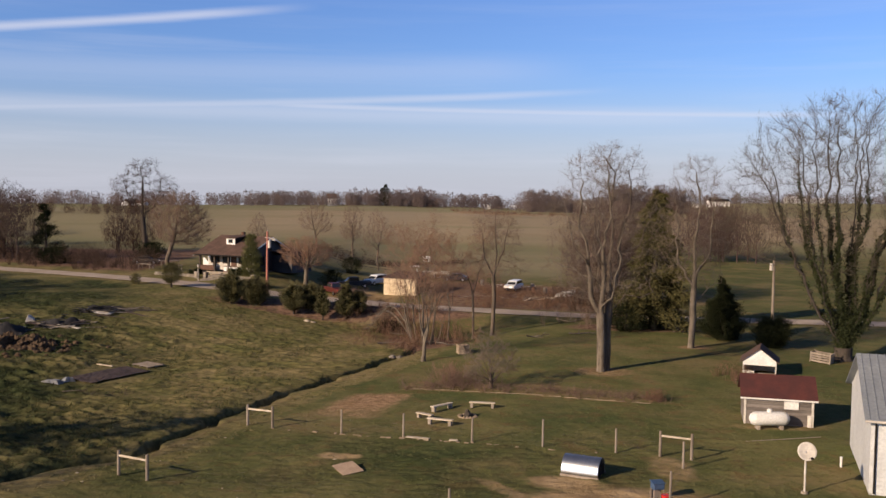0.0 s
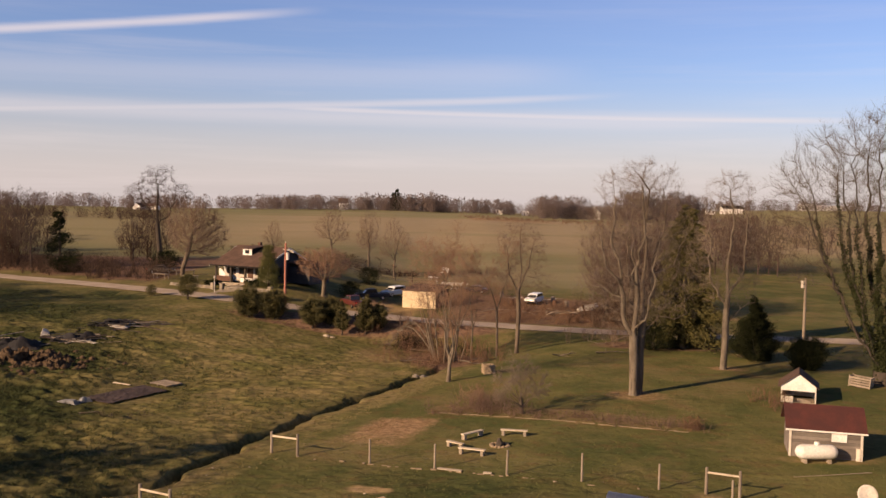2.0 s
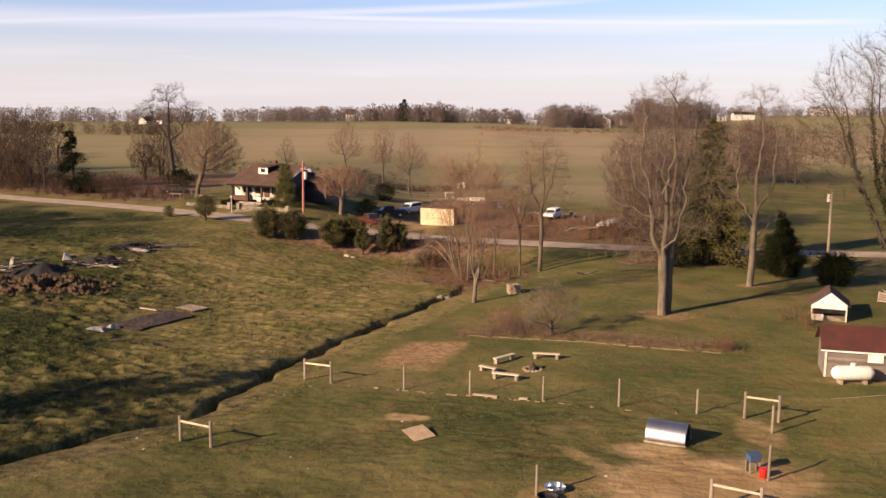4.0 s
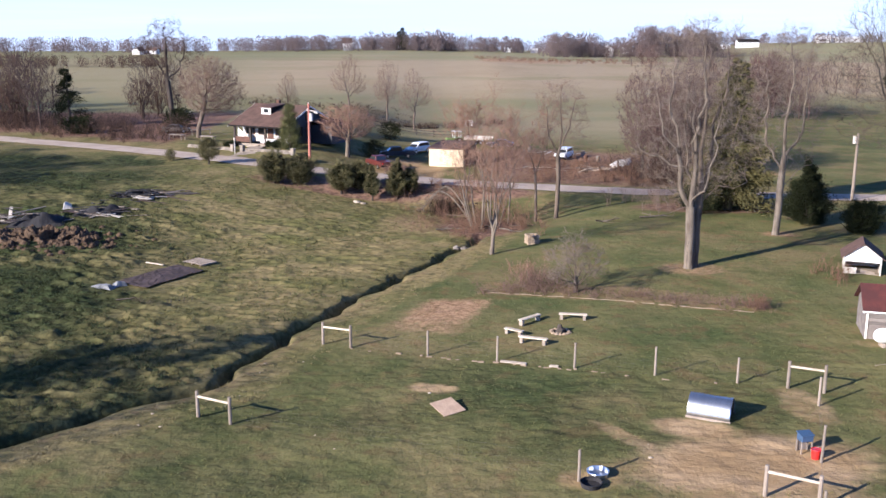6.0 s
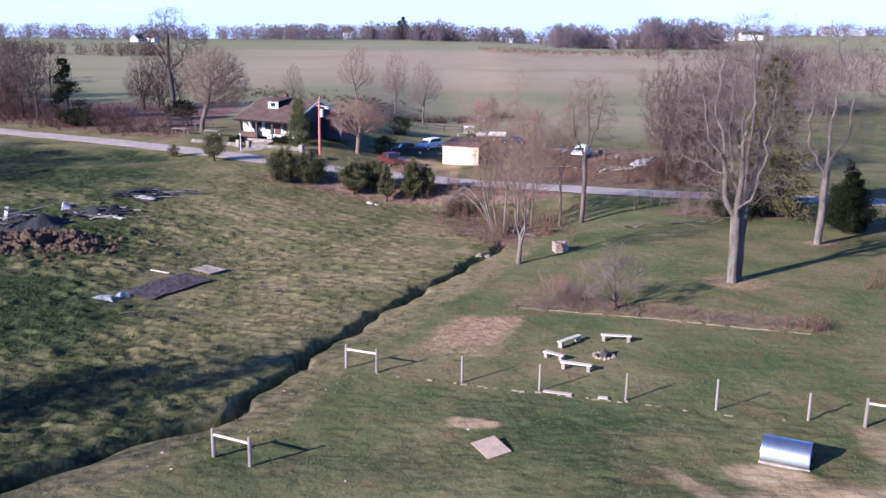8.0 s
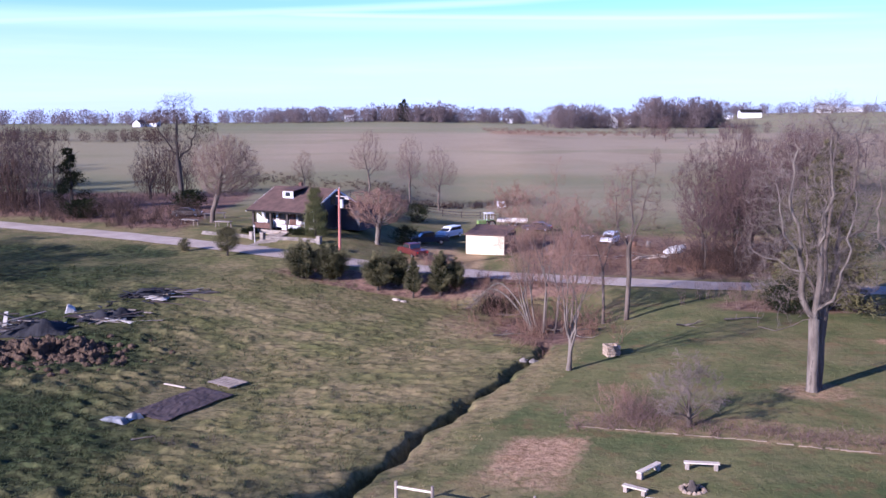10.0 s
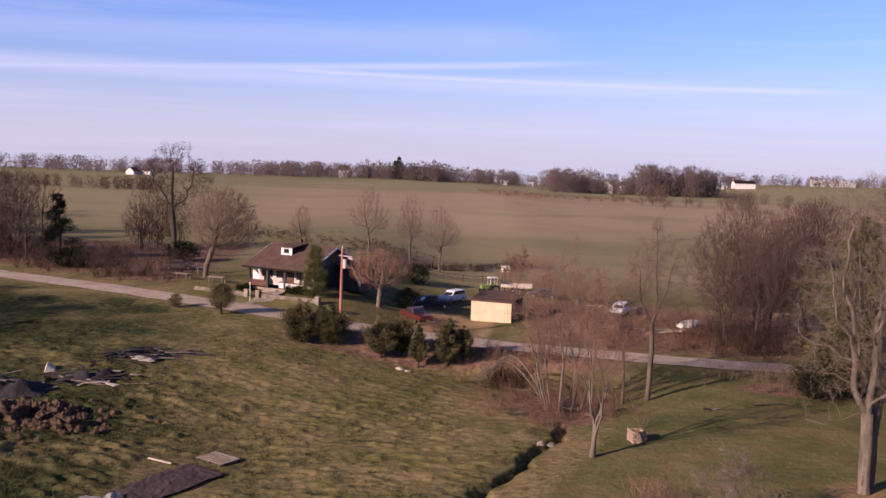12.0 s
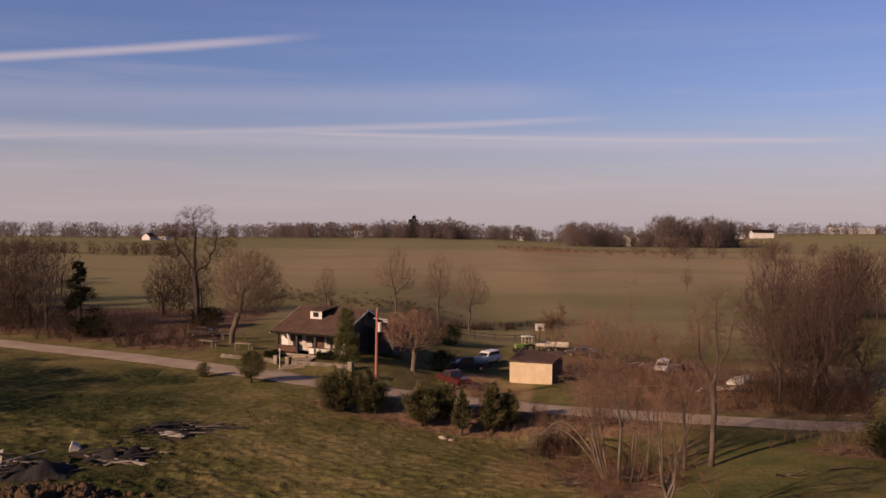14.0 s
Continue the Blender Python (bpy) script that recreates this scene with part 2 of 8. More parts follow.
    warp = n.add("ShaderNodeVectorMath", 0, {0: where, 1: n.add("ShaderNodeVectorMath", 0, {0: n.add("ShaderNodeTexNoise", 1, {"Vector": where, "Scale": 2.2, "Detail": 2.0}), 1: (0.35, 0.35, 0.0)}, operation="MULTIPLY")}, operation="ADD")
    cell = n.add("ShaderNodeTexVoronoi", 0, {"Vector": n.add("ShaderNodeMapping", 0, {"Vector": warp, "Scale": (0.5, 1.0, 1.0)}), "Scale": 2.5, "Randomness": 1.0})
    # shade between the tufts, painted into the colour as dark cell edges
    tuft_shade = n.math("MULTIPLY", n.spread(cell, 0.42, 0.72), n.spread(n.noise(where, 0.5, 4, 0.6), 0.35, 0.6, 0.25, 1.0))
    shaggy = n.math("MAXIMUM", n.math("MULTIPLY", shed.outputs[0], 0.95), n.math("MULTIPLY_ADD", dry, 0.36, 0.05))
    color = n.mix(n.math("MULTIPLY", tuft_shade, shaggy), color, (0.030, 0.032, 0.016))
    color = n.mix(crop, color, field)
    color = n.mix(n.spread(fine, 0.35, 0.8, 0.0, 0.28), color, (0.042, 0.044, 0.018))
    edge = n.math("MULTIPLY_ADD", clump, 0.7, -0.35)
    color = n.mix(n.spread(n.math("ADD", straw, edge), 0.2, 0.8), color, n.mix(n.spread(n.math("ADD", n.math("MULTIPLY", fine, 0.4), n.math("MULTIPLY", n.noise(where, 2.6, 5, 0.7), 0.6)), 0.4, 0.62), (0.41, 0.27, 0.16), (0.185, 0.115, 0.058)))
    color = n.mix(n.spread(n.math("ADD", shed.outputs[1], edge), 0.3, 0.7), color, litter)
    color = n.mix(n.spread(n.math("ADD", earth, edge), 0.15, 0.95), color, n.mix(n.spread(mid, 0.4, 0.6), (0.40, 0.285, 0.16), (0.30, 0.205, 0.105)))
    m.node_tree.links.new(color, shader.inputs["Base Color"])
    shader.inputs["Roughness"].default_value = 0.95
    shader.inputs["Specular IOR Level"].default_value = 0.03
    relief = n.add("ShaderNodeBump", 0, {"Strength": 0.8, "Distance": 0.13, "Height": n.math("ADD", n.math("SUBTRACT", clump, n.math("MULTIPLY", n.math("MULTIPLY", cell, shaggy), 1.0)), n.math("MULTIPLY", fine, 0.15))})
    m.node_tree.links.new(relief, shader.inputs["Normal"])
    return m


GROUND = ground_material()
ROAD_M = material("worn_asphalt", (0.50, 0.41, 0.325), (0.39, 0.315, 0.25), 0.4, 0.9, bump=0.2, fine=6)
CONCRETE = material("concrete", (0.36, 0.30, 0.235), (0.25, 0.21, 0.165), 1.2, 0.9, bump=0.3)
PALE_STONE = material("pale_stone", (0.58, 0.48, 0.36), (0.44, 0.36, 0.27), 2.0, 0.9, bump=0.4, tint=0.25)
WELL_STONE = material("tan_stone", (0.40, 0.31, 0.215), (0.30, 0.225, 0.155), 2.0, 0.9, bump=0.5, tint=0.25)
STONE = material("field_stone", (0.34, 0.29, 0.23), (0.22, 0.19, 0.16), 2.0, 0.9, bump=0.5, tint=0.35)
BARK = material("grey_bark", (0.16, 0.125, 0.095), (0.075, 0.058, 0.045), 2.6, 0.95, bump=0.9, stretch=(1, 1, 0.22))
PALE_BARK = material("pale_bark", (0.205, 0.170, 0.130), (0.098, 0.078, 0.060), 2.6, 0.95, bump=0.9, stretch=(1, 1, 0.22), spot=(0.08, 0.065, 0.05))
DARK_BARK = material("dark_bark", (0.085, 0.068, 0.055), (0.05, 0.042, 0.036), 2.0, 0.95, bump=0.6, stretch=(1, 1, 0.25))
TWIG = leaf_material("brown_twigs", (0.215, 0.15, 0.112), (0.13, 0.092, 0.07))
ASH_TWIG = leaf_material("ash_grey_twigs", (0.225, 0.18, 0.142), (0.130, 0.102, 0.082))
MAUVE_TWIG = leaf_material("mauve_brown_twigs", (0.132, 0.086, 0.072), (0.068, 0.045, 0.039))
GREY_TWIG = leaf_material("grey_twigs", (0.135, 0.108, 0.078), (0.07, 0.058, 0.042))
PINK_TWIG = leaf_material("reddish_twigs", (0.30, 0.185, 0.125), (0.18, 0.110, 0.080))
BED_TWIG = leaf_material("bed_brown_twigs", (0.215, 0.145, 0.112), (0.115, 0.076, 0.060))
RUST_TWIG = leaf_material("rusty_brush", (0.235, 0.140, 0.090), (0.120, 0.072, 0.049))
FAR_TWIG = leaf_material("far_grey_brown_twigs", (0.150, 0.116, 0.108), (0.098, 0.076, 0.072))
CEDAR = leaf_material("juniper_green", (0.205, 0.178, 0.082), (0.040, 0.042, 0.020))
LIME = leaf_material("bright_evergreen", (0.17, 0.165, 0.062), (0.060, 0.066, 0.026))
PINE = leaf_material("yellow_green_needles", (0.125, 0.108, 0.042), (0.045, 0.044, 0.019))
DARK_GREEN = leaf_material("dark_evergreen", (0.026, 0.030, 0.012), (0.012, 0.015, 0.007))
IVY = leaf_material("ivy_green", (0.044, 0.051, 0.020), (0.018, 0.023, 0.011))
WOOD_TWIG = leaf_material("dark_wood_twigs", (0.105, 0.078, 0.066), (0.052, 0.040, 0.035))
# brush with the creek hollow's shade put into its colour
HOLLOW_SHADE_TWIG = leaf_material("shade_black_brush", (0.040, 0.027, 0.021), (0.020, 0.015, 0.012))
DUSK_TWIG = leaf_material("dark_brush", (0.085, 0.054, 0.040), (0.040, 0.027, 0.021))
# siding of the bungalow's shadow side, the shade put into the colour
SHADE_SIDING = material("shade_dark_siding", (0.050, 0.052, 0.062), (0.034, 0.035, 0.042), 1.2, 0.7)
DRY_GRASS = leaf_material("dry_grass", (0.175, 0.155, 0.066), (0.085, 0.090, 0.035))
RANK_GRASS = leaf_material("rank_green_grass", (0.080, 0.092, 0.038), (0.038, 0.048, 0.020))
TAN_GRASS = leaf_material("tan_grass", (0.265, 0.215, 0.108), (0.165, 0.145, 0.066))
LAWN_GRASS = leaf_material("lawn_grass", (0.160, 0.150, 0.057), (0.085, 0.092, 0.032))
WEATHERED = material("weathered_wood", (0.36, 0.30, 0.24), (0.24, 0.195, 0.155), 2.0, 0.9, bump=0.4, stretch=(1, 1, 0.2), tint=0.3)
GREY_BOARD = material("grey_boards", (0.27, 0.235, 0.205), (0.165, 0.14, 0.125), 1.5, 0.9, bump=0.4, stretch=(0.3, 1, 1), tint=0.35)
PALE_WOOD = material("pale_plank", (0.74, 0.63, 0.48), (0.55, 0.46, 0.35), 1.5, 0.8, bump=0.2, tint=0.2)
PLY = material("plywood", (0.50, 0.37, 0.26), (0.42, 0.30, 0.21), 1.5, 0.85, bump=0.2)
WHITE = material("white_paint", (0.80, 0.78, 0.74), (0.68, 0.65, 0.60), 1.0, 0.6)
DULL_WHITE = material("weathered_white", (0.66, 0.61, 0.54), (0.47, 0.42, 0.36), 1.2, 0.8)
SIDING_M = material("white_siding", (0.66, 0.66, 0.64), (0.58, 0.58, 0.57), 0.6, 0.6)
TAN = material("tan_siding", (0.74, 0.61, 0.42), (0.64, 0.51, 0.34), 0.9, 0.8, bump=0.1)
RED_ROOF = material("red_brown_roof", (0.095, 0.026, 0.020), (0.062, 0.020, 0.017), 0.9, 0.7, bump=0.2)
BROWN_ROOF = material("brown_shingles", (0.135, 0.085, 0.066), (0.085, 0.055, 0.045), 1.1, 0.9, bump=0.3)
GREY_ROOF = material("grey_metal_roof", (0.30, 0.32, 0.34), (0.24, 0.26, 0.28), 0.7, 0.5, 0.2)
WIRE = material("rusty_wire", (0.20, 0.17, 0.15), (0.14, 0.11, 0.095), 2.0, 0.7, 0.5)
STEEL = material("galvanised_steel", (0.72, 0.74, 0.77), (0.60, 0.62, 0.65), 2.0, 0.28, 0.95)
# near black: for dark parts, and as painted shade in openings
DARK = material("near_black_and_shade", (0.022, 0.018, 0.016), (0.012, 0.010, 0.010), 2.0, 0.9)
GLASS = material("window_glass", (0.035, 0.038, 0.042), (0.02, 0.022, 0.026), 0.8, 0.12)
BRICK_M = material("brown_brick", (0.145, 0.080, 0.058), (0.095, 0.055, 0.042), 2.5, 0.9, bump=0.3)
TARP = material("blue_grey_tarp", (0.24, 0.24, 0.24), (0.11, 0.112, 0.116), 2.0, 0.5, bump=0.3)
SHEET = material("dark_rubber_sheet", (0.105, 0.078, 0.070), (0.060, 0.046, 0.042), 0.9, 0.85, bump=0.3)
BLACK_TARP = material("black_plastic", (0.042, 0.040, 0.042), (0.024, 0.023, 0.025), 1.5, 0.82, bump=0.3)
EARTH = material("dug_earth", (0.118, 0.080, 0.050), (0.045, 0.030, 0.020), 2.6, 0.95, bump=0.9)
BLUE = material("blue_plastic", (0.060, 0.105, 0.19), (0.045, 0.08, 0.15), 1.0, 0.45)
RED = material("red_plastic", (0.62, 0.025, 0.018), (0.52, 0.02, 0.015), 1.0, 0.4)
TYRE = material("tyre_rubber", (0.02, 0.02, 0.02), (0.03, 0.028, 0.026), 3.0, 0.9)
GREEN_PAINT = material("green_paint", (0.20, 0.29, 0.075), (0.15, 0.23, 0.06), 1.5, 0.5)
POLE_RED = material("reddish_pole_wood", (0.44, 0.185, 0.135), (0.33, 0.13, 0.10), 1.2, 0.85, bump=0.3, stretch=(1, 1, 0.15))
CAR_WHITE = material("white_car_paint", (0.80, 0.80, 0.80), (0.74, 0.74, 0.74), 0.8, 0.3)
CAR_RED = material("red_car_paint", (0.105, 0.024, 0.020), (0.08, 0.02, 0.018), 0.8, 0.35)
CAR_BLUE = material("blue_car_paint", (0.030, 0.033, 0.042), (0.022, 0.025, 0.034), 0.8, 0.6)
CAR_DARK = material("dark_car_paint", (0.035, 0.032, 0.045), (0.03, 0.028, 0.036), 0.8, 0.35)


# ---- making things ----
def part(name, bm, mat, parent=None, label="", smooth=False):
    """Links a bmesh as one mesh object, under a thing or a part."""
    mesh = bpy.data.meshes.new(name)
    bm.to_mesh(mesh)
    bm.free()
    return linked(name, mesh, mat, parent, label, smooth)


def linked(name, mesh, mat, parent=None, label="", smooth=False):
    mesh.materials.append(mat)
    if smooth:
        mesh.polygons.foreach_set("use_smooth", [True] * len(mesh.polygons))
    ob = new(name, mesh)
    ob.parent = parent
    return tagged(ob, label)


def thing(name, m, label, category, group="", kind=""):
    """An Empty at a thing's base, to hold its parts."""
    ob = new(name)
    ob.matrix_basis, ob.empty_display_size = m, 0.2
    return tagged(ob, label, category, group, kind)


def stand(x, y, turn=0, dz=0.0):
    """A pose on the ground."""
    return pose(x, y, float(ground_z(x, y)) + dz, 0, 0, turn)


def box(size, at=(0, 0, 0), turn=(0, 0, 0), bevel=0.0, bm=None):
    """A box that stands on the height of its place; bevelled if asked."""
    bm = bm or bmesh.new()
    m = pose(*at, *turn) @ Matrix.Translation((0, 0, size[2] / 2)) @ Matrix.Diagonal((*size, 1))
    made = bmesh.ops.create_cube(bm, size=1, matrix=m)
    if bevel:
        edges = list({e for v in made["verts"] for e in v.link_edges})
        bmesh.ops.bevel(bm, geom=edges, offset=bevel, segments=1, affect="EDGES", profile=0.7)
    return bm


def rod(a, b, r0, r1=None, sides=8, bm=None):
    """A round bar from a to b."""
    bm = bm or bmesh.new()
    a, b = Vector(a), Vector(b)
    m = Matrix.Translation((a + b) / 2) @ (b - a).to_track_quat("Z", "Y").to_matrix().to_4x4()
    bmesh.ops.create_cone(bm, cap_ends=True, segments=sides, radius1=r0, radius2=r0 if r1 is None else r1, depth=(b - a).length, matrix=m)
    return bm


def prism(outline, depth, bm=None, m=None, bevel=0.0):
    """An outline in x and z, pushed out by depth along y from -depth / 2 to depth / 2."""
    bm = bm or bmesh.new()
    a = [bm.verts.new((x, -depth / 2, z)) for x, z in outline]
    b = [bm.verts.new((x, depth / 2, z)) for x, z in outline]
    bm.faces.new(a)
    bm.faces.new(b[::-1])
    for i in range(len(a)):
        j = (i + 1) % len(a)
        bm.faces.new((a[j], a[i], b[i], b[j]))
    bmesh.ops.recalc_face_normals(bm, faces=bm.faces[:])
    if bevel:
        bmesh.ops.bevel(bm, geom=bm.edges[:], offset=bevel, segments=1, affect="EDGES")
    if m:
        bmesh.ops.transform(bm, matrix=m, verts=a + b if not bevel else bm.verts[:])
    return bm


def slab(corners, thick, bm=None):
    """A flat plate through four corners, thickened downwards."""
    bm = bm or bmesh.new()
    top = [bm.verts.new(c) for c in corners]
    low = [bm.verts.new((c[0], c[1], c[2] - thick)) for c in corners]
    bm.faces.new(top)
    bm.faces.new(low[::-1])
    for i in range(4):
        j = (i + 1) % 4
        bm.faces.new((top[j], top[i], low[i], low[j]))
    bmesh.ops.recalc_face_normals(bm, faces=bm.faces[:])
    return bm


def lumpy(radius, amount, seed, flat=1.0, level=2):
    """An uneven lump on the ground."""
    bm = bmesh.new()
    bmesh.ops.create_icosphere(bm, subdivisions=level, radius=radius)
    for v in bm.verts:
        v.co *= 1 + amount * noise.noise(v.co * (1.6 / radius) + Vector((seed, 0, 0)))
        v.co.z = max(v.co.z, -0.15 * radius) * flat
    return bm


# ---- trees ----
def tubes(segs, sides):
    """Vertices and faces of tapered bars; segs: rows of x, y, z, x, y, z, r, r."""
    s = np.asarray(segs, float)
    a, b, r0, r1 = s[:, 0:3], s[:, 3:6], s[:, 6], s[:, 7]
    d = b - a
    d /= np.maximum(np.linalg.norm(d, axis=1, keepdims=True), 1e-6)
    ref = np.where(np.abs(d[:, 2:3]) < 0.9, [[0, 0, 1.0]], [[1.0, 0, 0]])
    u = np.cross(d, ref)
    u /= np.linalg.norm(u, axis=1, keepdims=True)
    v = np.cross(d, u)
    ang = np.arange(sides) * 2 * np.pi / sides
    ring = u[:, None] * np.cos(ang)[None, :, None] + v[:, None] * np.sin(ang)[None, :, None]
    verts = np.concatenate([a[:, None] + ring * r0[:, None, None], b[:, None] + ring * r1[:, None, None]], 1).reshape(-1, 3)
    i = np.arange(sides)
    quad = np.stack([i, (i + 1) % sides, sides + (i + 1) % sides, sides + i], 1)
    faces = (np.arange(len(s))[:, None, None] * 2 * sides + quad[None]).reshape(-1, 4)
    return verts, faces


def spikes(segs):
    """Vertices and three-cornered faces of thin bars that end in a point."""
    s = np.asarray(segs, float)
    v, _ = tubes(s, 3)
    v = v.reshape(-1, 6, 3)
    v = np.concatenate([v[:, :3], s[:, None, 3:6]], 1).reshape(-1, 3)
    f = np.arange(len(s))[:, None, None] * 4 + np.array([[0, 1, 3], [1, 2, 3], [2, 0, 3]])[None]
    return v, f.reshape(-1, 3)


def twiggery(name, bars, fine):
    """One mesh of three-sided bars and of finer spikes."""
    v, f = tubes(bars, 3)
    f = np.concatenate([f[:, [0, 1, 2]], f[:, [0, 2, 3]]])
    if len(fine):
        w, g = spikes(fine)
        f, v = np.concatenate([f, g + len(v)]), np.concatenate([v, w])
    return mesh_of(name, v, f)


def mesh_of(name, verts, faces):
    """A mesh from arrays of vertices and of faces that all have as many corners."""
    mesh = bpy.data.meshes.new(name)
    mesh.vertices.add(len(verts))
    mesh.vertices.foreach_set("co", np.asarray(verts, np.float32).ravel())
    faces = np.asarray(faces, np.int32)
    mesh.loops.add(faces.size)
    mesh.loops.foreach_set("vertex_index", faces.ravel())
    mesh.polygons.add(len(faces))
    mesh.polygons.foreach_set("loop_start", np.arange(len(faces), dtype=np.int32) * faces.shape[1])
    mesh.update(calc_edges=True)
    return mesh


def grow(rng, height, girth, leaders=3, fork=0.25, spread=0.5, limbs=9, branches=7, twigs=9, sprays=4, lean=(0, 0), first=0.25, up=0.12, fat=0.010, wiggle=0.16, limb_len=0.42, slim=0.72, steep=1.0, even=False, full=False, crook=None, twig_len=1.0):
    """The bars of a bare tree: wood (trunk, leaders, limbs), branches and fine twigs."""
    wood, crown, fine, leads = [], [], [], []

    def bend(d, amount, rise=0.0):
        d = d + np.array([rng.gauss(0, amount), rng.gauss(0, amount), rng.gauss(0, amount) * 0.6 + rise])
        return d / math.sqrt(d @ d)

    def side(d, angle):
        ref = np.array([rng.gauss(0, 1), rng.gauss(0, 1), rng.gauss(0, 0.6)])
        out = ref - d * (ref @ d)
        out /= math.sqrt(out @ out) + 1e-9
        return d * math.cos(angle) + out * math.sin(angle)

    def shoot(p, d, length, r, steps, into, bent, end=0.35):
        """One bent bar."""
        nodes = [(p, d, r)]
        for k in range(steps):
            d = bend(d, bent, up * 0.5)
            q = p + d * (length / steps)
            r1 = r * (end ** (1 / steps))
            into.append((*p, *q, r, r1))
            p, r = q, r1
            nodes.append((p, d, r))
        return nodes

    def pick(nodes, u):
        k = min(int(u * (len(nodes) - 1)), len(nodes) - 2)
        w = u * (len(nodes) - 1) - k
        return nodes[k][0] * (1 - w) + nodes[k + 1][0] * w, nodes[k][1], nodes[k][2] * (1 - w) + nodes[k + 1][2] * w

    def crown_of(nodes, length):
        for _ in range(branches):
            u = rng.uniform(0.15, 1)
            p, d, r = pick(nodes, u)
            b_len = length * rng.uniform(0.35, 0.6) * (1.15 - 0.5 * u)
            b = shoot(p, side(d, steep * rng.uniform(0.5, 1.0)), b_len, max(min(r * 0.5, 0.03), fat * 1.5), 2, crown, wiggle)
            for _ in range(twigs):
                p2, d2, r2 = pick(b, rng.uniform(0.1, 1))
                t_len = b_len * rng.uniform(0.35, 0.75) * twig_len
                d3 = bend(side(d2, steep * rng.uniform(0.3, 1.0)), 0.1, up)
                fine.append((*p2, *(p2 + d3 * t_len), fat, 0))
                for _ in range(sprays):
                    p3 = p2 + d3 * t_len * rng.uniform(0.15, 0.9)
                    fine.append((*p3, *(p3 + bend(side(d3, steep * rng.uniform(0.3, 0.9)), 0.1, up) * t_len * rng.uniform(0.4, 0.8)), fat * 0.72, 0))

    base = np.array([0, 0, -0.15])
    d = np.array([lean[0], lean[1], 1.0])
    trunk = shoot(base, d / np.linalg.norm(d), height * fork + 0.15, girth, 6, wood, 0.03, 0.8)
    wood.insert(0, (0, 0, -0.2, 0, 0, 0.5, girth * 1.25, girth * 0.98))
    for n in range(leaders):
        p, d, r = trunk[-1] if n < 3 else pick(trunk, rng.uniform(0.5, 1))
        a = n * 2.4 if even else n * 2 * math.pi / leaders + rng.uniform(-0.4, 0.4)
        out = spread * (math.sqrt((n + 0.5) / leaders) * rng.uniform(0.9, 1.1) if even else rng.uniform(0.6, 1.2)) if leaders > 1 else 0.03
        way = np.array([math.cos(a) * out, math.sin(a) * out, 1.0])
        length = height * (1 - fork) * (rng.uniform(0.97, 1.05) - 0.22 * out / spread if even else rng.uniform(0.85, 1.05))
        lead = shoot(p, way / np.linalg.norm(way), length, r * (slim if leaders > 1 else 1.0), 10 if crook else 7, wood, crook or wiggle * (1.0 if full else 0.6), 0.1)
        leads.append(lead)
        for k in range(limbs):
            u = first + (1 - first) * (k + rng.random()) / limbs
            p1, d1, r1 = pick(lead, min(u, 0.99))
            l_len = height * limb_len * (1.1 - 0.75 * u if not full else 0.95 + 0.15 * u - 0.7 * u * u) * rng.uniform(0.7, 1.2)
            limb = shoot(p1, side(d1, steep * rng.uniform(0.6, 1.1)), l_len, max(r1 * 0.6, fat * 2.0), 4, wood if r1 > 0.045 else crown, wiggle, 0.25)
            crown_of(limb, l_len)
        crown_of(lead[-3:], height * 0.2)
    return wood, crown, fine, leads


